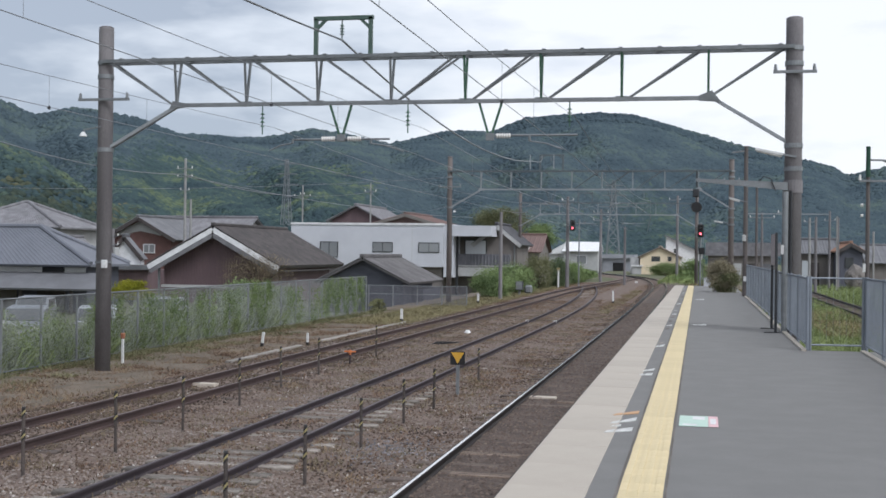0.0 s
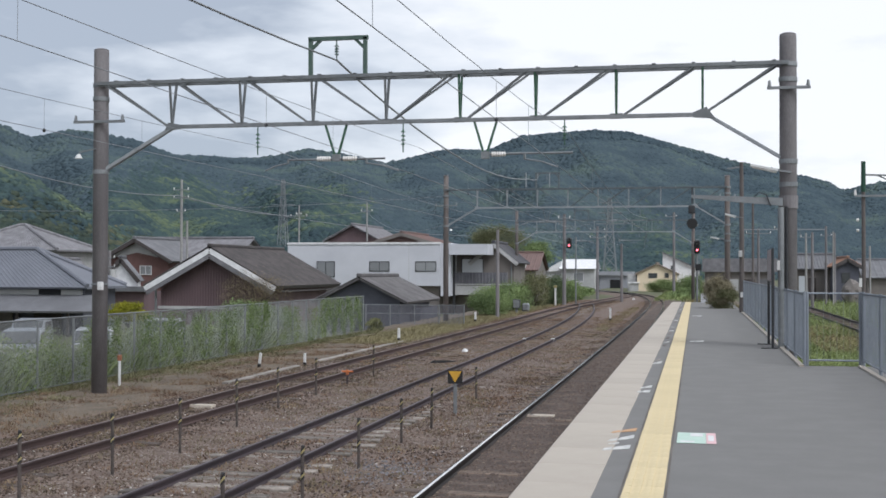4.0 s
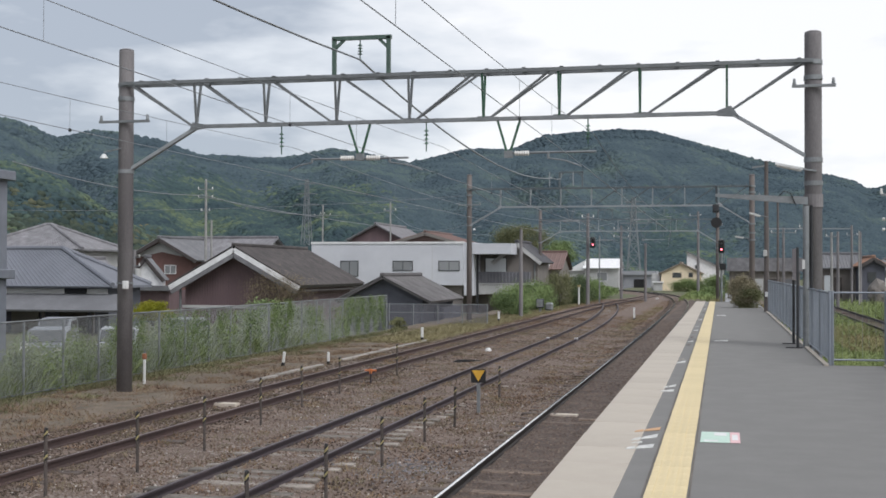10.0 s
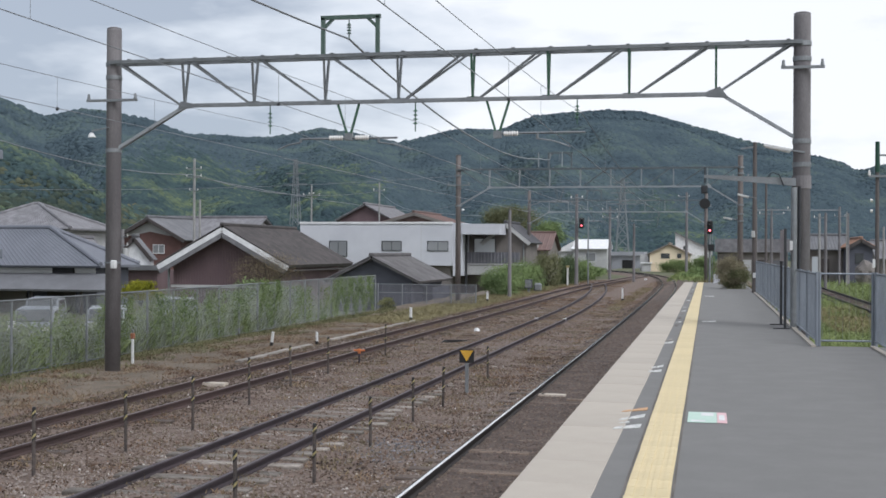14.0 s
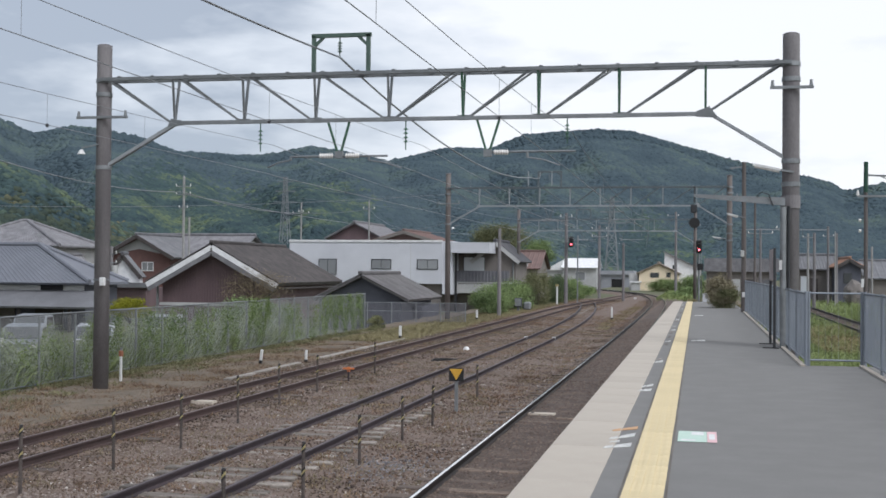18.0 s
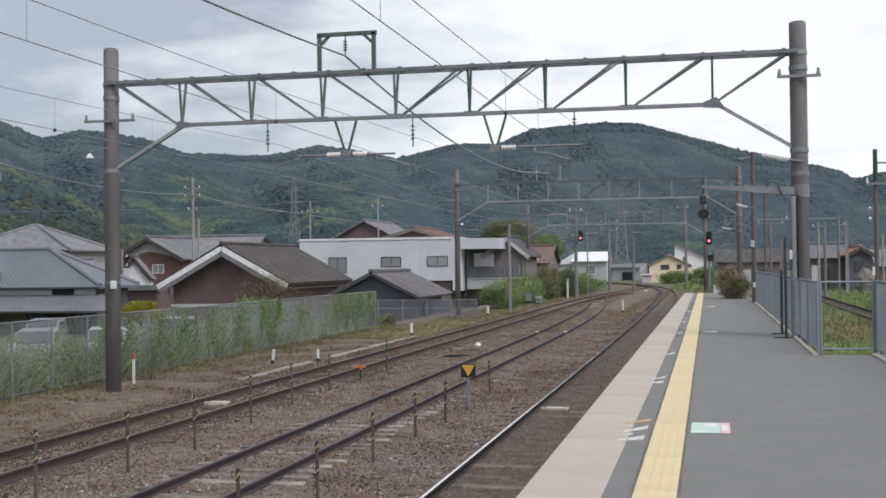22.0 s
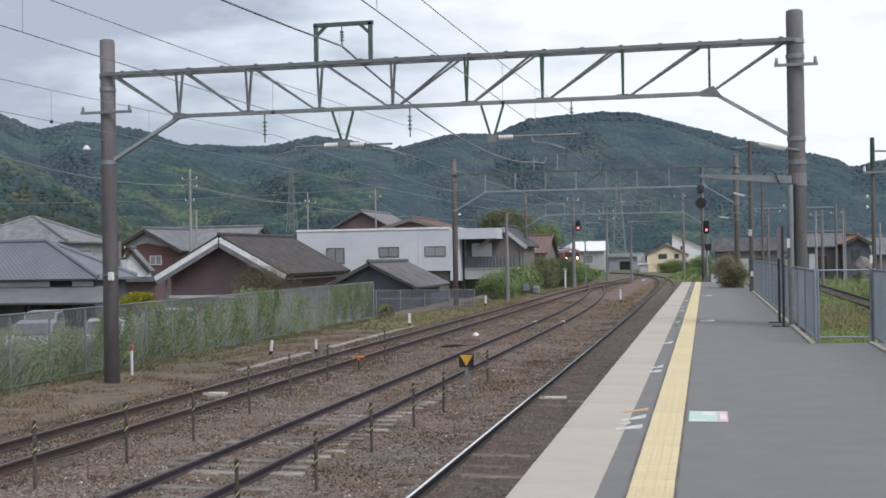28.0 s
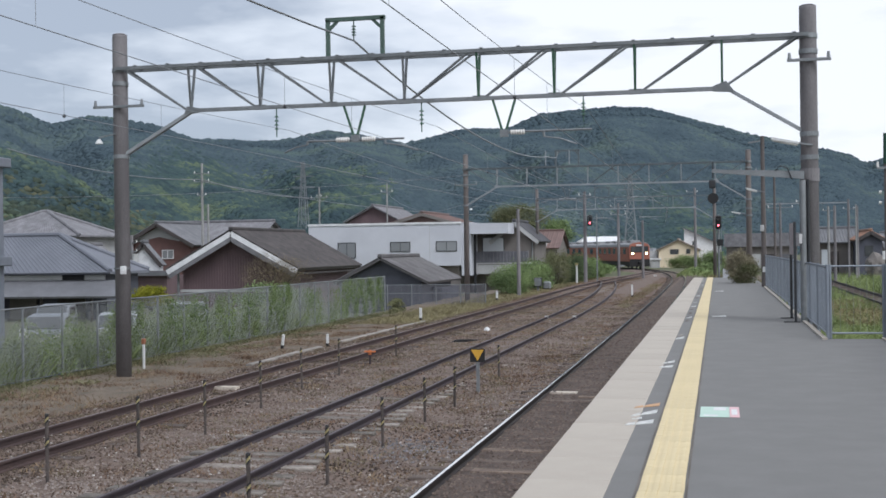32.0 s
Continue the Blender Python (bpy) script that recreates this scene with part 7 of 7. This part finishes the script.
def poles():
    # the mast over the right-hand tracks
    p = mast(5.74, 45, -1.5, 5.45, 0.082, ((4.3, -0.3, 1.2),), "slim brown-grey mast with an arm over the grass track", "pole_wood")
    part("cantilever", bar(B(), (5.72, 45, 5.05), (8.2, 45, 4.95), 0.06, 0.06), "steel", p)
    part("stay", bar(B(), (6.2, 45, 5.03), (7.2, 45, 4.55), 0.04, 0.04), "steel", p)
    part("green_top", tube(B(), [(5.74, 45, 4.45), (5.74, 45, 5.52)], 0.085, 12, 0.075), "steel_dgreen", p)
    for z in (3.45, 3.08):
        part("insulator", tube(B(), [(5.49, 44.9, z), (5.57, 44.9, z)], 0.055, 10), "porcelain", p)
    part("plate", boxes((5.57, 5.66, 44.8, 44.84, 1.1, 1.4)), "white_paint", p)
    for x, y, top, r, m, arms in ((3.9, 90, 6.6, 0.10, "pole_wood", ()), (10.08, 120, 5.3, 0.13, "pole_pale", ((4.9, -0.5, 0.5),)), (8.88, 100, 4.74, 0.13, "pole_concrete", ()), (11.6, 110, 5.0, 0.14, "pole_concrete", ()), (11.4, 109, 5.1, 0.07, "pole_pale", ()),
                                  (7.0, 104, 5.6, 0.09, "pole_concrete", ((5.2, -0.8, 0.8),)), (5.9, 124, 5.9, 0.14, "pole_concrete", ((5.4, -1.2, 1.2),)), (14.9, 150, 6.4, 0.14, "pole_pale", ((5.9, -0.6, 0.6),)), (16.9, 128, 4.2, 0.12, "pole_pale", ())):
        mast(x, y, -1.6, top, r, arms, "line-side pole among the tracks behind the platform", m)
    g = thing("light_gantry", "slim zinc-grey gantry beam over the tracks behind the platform", "gantry")
    for x in (4.04, 11.2):
        part("post", tube(B(), [(x, 113, -1.5), (x, 113, 5.7)], 0.10, 10), "pole_concrete", g)
    part("beam", bar(B(), (4.04, 113, 5.42), (11.2, 113, 5.40), 0.1, 0.09), "steel_far", g)
    for x in (5.4, 7.2, 9.0):
        part("hanger", bar(B(), (x, 113, 5.4), (x, 113, 4.8), 0.05, 0.05), "steel_dim", g)
    # left of the line
    mast(-12.55, 77.2, -1.5, 4.25, 0.13, (), "plain concrete pole beside the hedge")
    mast(-11.25, 105, -1.5, 6.55, 0.17, ((6.2, -0.5, 0.5),), "concrete line-side pole at the bend")
    mast(-6.95, 115, -1.5, 4.2, 0.13, (), "short pole between the tracks")
    mast(-10.4, 130, -1.5, 6.4, 0.16, ((6.0, -0.8, 0.8), (5.2, -0.8, 0.8)), "concrete line-side pole at the bend")
    mast(-2.75, 148, -1.5, 8.7, 0.18, ((8.2, -1.0, 0.3),), "tall concrete pole past the platform")
    mast(-44.4, 100, LOT, 9.6, 0.13, ((8.7, -0.7, 0.7), (8.0, -0.7, 0.7), (6.8, -0.4, 0.4)), "town utility pole with crossarms above the roofs", "pole_pale")
    mast(-43.95, 100.2, LOT, 6.0, 0.11, (), "town utility pole with crossarms above the roofs", "pole_pale")
    mast(-40.95, 122, LOT, 8.5, 0.10, ((7.35, -0.9, 0.9), (7.5, -0.25, 0.25)), "town utility pole with crossarms above the roofs", "pole_pale")
    mast(-33.57, 122, LOT, 8.7, 0.10, ((7.8, -0.6, 0.6),), "town utility pole with crossarms above the roofs", "pole_pale")
    t = mast(-46.1, 90, LOT, 3.2, 0.16, ((2.6, -0.5, 0.5), (1.9, -0.5, 0.5)), "utility pole crowded with boxes beside the white gable")
    part("transformer", tube(B(), [(-45.7, 89.8, 0.9), (-45.7, 89.8, 1.7)], 0.25, 12), "wall_plaster", t)
    part("yellow_guard", tube(B(), [(-46.3, 89.6, 0.2), (-46.3, 89.6, 1.15)], 0.13, 8), "guard_yellow", t)
    # lamps on the gantry poles
    for x, y, z in ((-14.65, 27.0, 4.35), (-14.1, 69.7, 4.0)):
        l = thing("pole_lamp", "small white lamp on an arm of the gantry pole", "lamp", "pole lamps")
        part("arm", bar(B(), (x, y, z + 0.12), (x + 0.45, y, z + 0.2), 0.03, 0.03), "steel", l)
        part("shade", tube(B(), [(x, y, z + 0.08), (x, y, z - 0.03)], 0.035, 12, 0.10), "white_paint", l)
    b = thing("junction_box", "small white box strapped to the gantry pole", "box")
    part("case", boxes((-14.07, -13.95, 26.86, 26.98, 1.14, 1.34), bevel=0.015), "white_paint", b)
    part("strap", tube(B(), [(-14.17, 27.2, 1.26), (-14.17, 27.2, 1.3)], 0.215, 16), "steel", b)


M["steel_dgreen"] = mat("dark_green_steel", (0.02, 0.07, 0.045), (0.014, 0.05, 0.033), 0.5, 5, 60, 0.05)
poles()


def pylon(x, y, base, top, half, seed):
    p = thing("pylon", "grey steel lattice power pylon on the hillside", "pylon", "pylons")
    lv = np.linspace(0, 1, 9)
    w = lambda t: half * (1 - t) ** 1.2 + 0.35
    bm = B()
    for sx in (-1, 1):
        for sy in (-1, 1):
            for a, b in zip(lv, lv[1:]):
                za, zb = base + (top - base) * a, base + (top - base) * b
                bar(bm, (x + sx * w(a), y + sy * w(a), za), (x + sx * w(b), y + sy * w(b), zb), 0.17, 0.17)
    part("leg_frame", bm, "steel_pale", p)
    bm = B()
    for a, b in zip(lv, lv[1:]):
        za, zb = base + (top - base) * a, base + (top - base) * b
        for sy in (-1, 1):
            bar(bm, (x - w(a), y + sy * w(a), za), (x + w(b), y + sy * w(b), zb), 0.10, 0.10)
            bar(bm, (x + w(a), y + sy * w(a), za), (x - w(b), y + sy * w(b), zb), 0.10, 0.10)
            bar(bm, (x - w(b), y + sy * w(b), zb), (x + w(b), y + sy * w(b), zb), 0.12, 0.12)
    part("bracing", bm, "steel_pale", p)
    for k, t in enumerate((0.72, 0.84, 0.95)):
        z = base + (top - base) * t
        part("crossarm", bar(B(), (x - 3.4 + k * 0.5, y, z), (x + 3.4 - k * 0.5, y, z), 0.2, 0.25), "steel_pale", p)


pylon(-115.6, 330, 2, 27.5, 1.35, 1)
pylon(-21.0, 300, -3, 19.6, 1.6, 2)


def town_wires():
    t = thing("power_lines", "thin dark power lines strung between the town poles", "power line")
    runs = (((-44.46, 70, 8.55), (-44.4, 100, 8.2), 0.035), ((-44.4, 100, 8.2), (-40.95, 122, 7.35), 0.035), ((-40.95, 122, 7.35), (-33.57, 122, 7.75), 0.02), ((-33.57, 122, 7.75), (-14.4, 70, 4.4), 0.012),
            ((-44.4, 100, 8.0), (-21.0, 300, 15), 0.03), ((-115.6, 330, 22), (-21.0, 300, 17), 0.03), ((-115.6, 330, 25), (-21.0, 300, 19), 0.03), ((-60, 60, 6.0), (-14.3, 69.7, 6.0), 0.012))
    for a, b, r in runs:
        part("line", tube(B(), sag(a, b, 0.02 * (Vector(a) - Vector(b)).length), r, 5), "wire", t)


town_wires()


def steel_column():
    c = thing("steel_column", "grey square steel column with flanged joints beside the fence", "column", at=pose(-19.42, 29.6, LOT))
    part("shaft", boxes((-0.3, 0.3, -0.3, 0.3, 0, 6.4), bevel=0.02), "column_grey", c)
    for z in (3.55, 6.25):
        part("flange", boxes((-0.46, 0.46, -0.46, 0.46, z, z + 0.26), bevel=0.02), "column_grey", c)
    for x in (-0.26, 0.20):
        part("stiffener", boxes((x, x + 0.06, -0.34, -0.3, 0, 6.2)), "column_grey", c)


M["column_grey"] = mat("blue_grey_paint", (0.19, 0.205, 0.24), (0.14, 0.152, 0.18), 0.6, 2, 30, 0.05)
steel_column()


# ---- parked cars beyond the fence ----
def make_car(paint, label, m):
    c = thing("car", label, "car", "parked cars", at=m)
    bm = B()
    prof = [(-1.75, 0.35), (1.75, 0.35), (1.78, 0.85), (1.0, 0.98), (0.45, 1.46), (-1.2, 1.50), (-1.7, 1.0)]
    rows = []
    for y, k in ((-0.74, 0.9), (-0.66, 1.0), (0.66, 1.0), (0.74, 0.9)):
        rows.append([bm.verts.new((x * (0.98 if k < 1 else 1), y, 0.35 + (z - 0.35) * (0.93 if k < 1 else 1))) for x, z in prof])
    for a, b in zip(rows, rows[1:]):
        for i in range(7):
            bm.faces.new((a[i], a[(i + 1) % 7], b[(i + 1) % 7], b[i]))
    bm.faces.new(rows[0][::-1])
    bm.faces.new(rows[-1])
    bmesh.ops.recalc_face_normals(bm, faces=bm.faces)
    part("body", bm, paint, c, smooth=False)
    for s in (-1, 1):
        part("side_window", boxes((-1.1, 0.42, s * 0.745 - 0.01, s * 0.745 + 0.01, 0.98, 1.36)), "glass", c)
        for x in (-1.1, 1.1):
            w = part("wheel", tube(B(), [(x, s * 0.6, 0.29), (x, s * 0.76, 0.29)], 0.29, 16), "rubber", c)
            part("rim", tube(B(), [(x, s * 0.75, 0.29), (x, s * 0.775, 0.29)], 0.18, 12), "steel", w)
    part("windscreen", bar(B(), (1.0, 0, 1.0), (0.5, 0, 1.42), 1.3, 0.03), "glass", c)
    part("rear_window", bar(B(), (-1.72, 0, 1.0), (-1.25, 0, 1.45), 1.25, 0.03), "glass", c)
    part("plate", boxes((1.78, 1.80, -0.16, 0.16, 0.5, 0.62)), "white_paint", c)
    for s in (-1, 1):
        part("headlight", boxes((1.74, 1.79, s * 0.55 - 0.13, s * 0.55 + 0.13, 0.66, 0.82), bevel=0.02), "porcelain", c)
    return c


for x, y, a, paint, lab in ((-30.9, 52.5, -70, "car_silver", "silver hatchback parked behind the fence"), (-23.5, 44.6, -66, "car_white", "white compact car parked behind the fence"), (-33.4, 49.0, -72, "car_dark", "dark blue car parked behind the fence"),
                            (-24.9, 54.0, -75, "car_silver", "silver car half hidden by the weeds"), (-25.9, 43.4, -66, "car_silver", "grey car parked between two others"), (-41.5, 59.5, 15, "car_white", "white van-like car parked by the house")):
    make_car(paint, lab, pose(x, y, LOT, 0, 0, a))


# ---- what moves ----
def motions():
    times = [float(t) for t in range(33)]
    walk(CAR_A, [(t, car_pose(front_at(t))) for t in times])
    walk(CAR_B, [(t, car_pose(front_at(t) + 20.0)) for t in times])


motions()
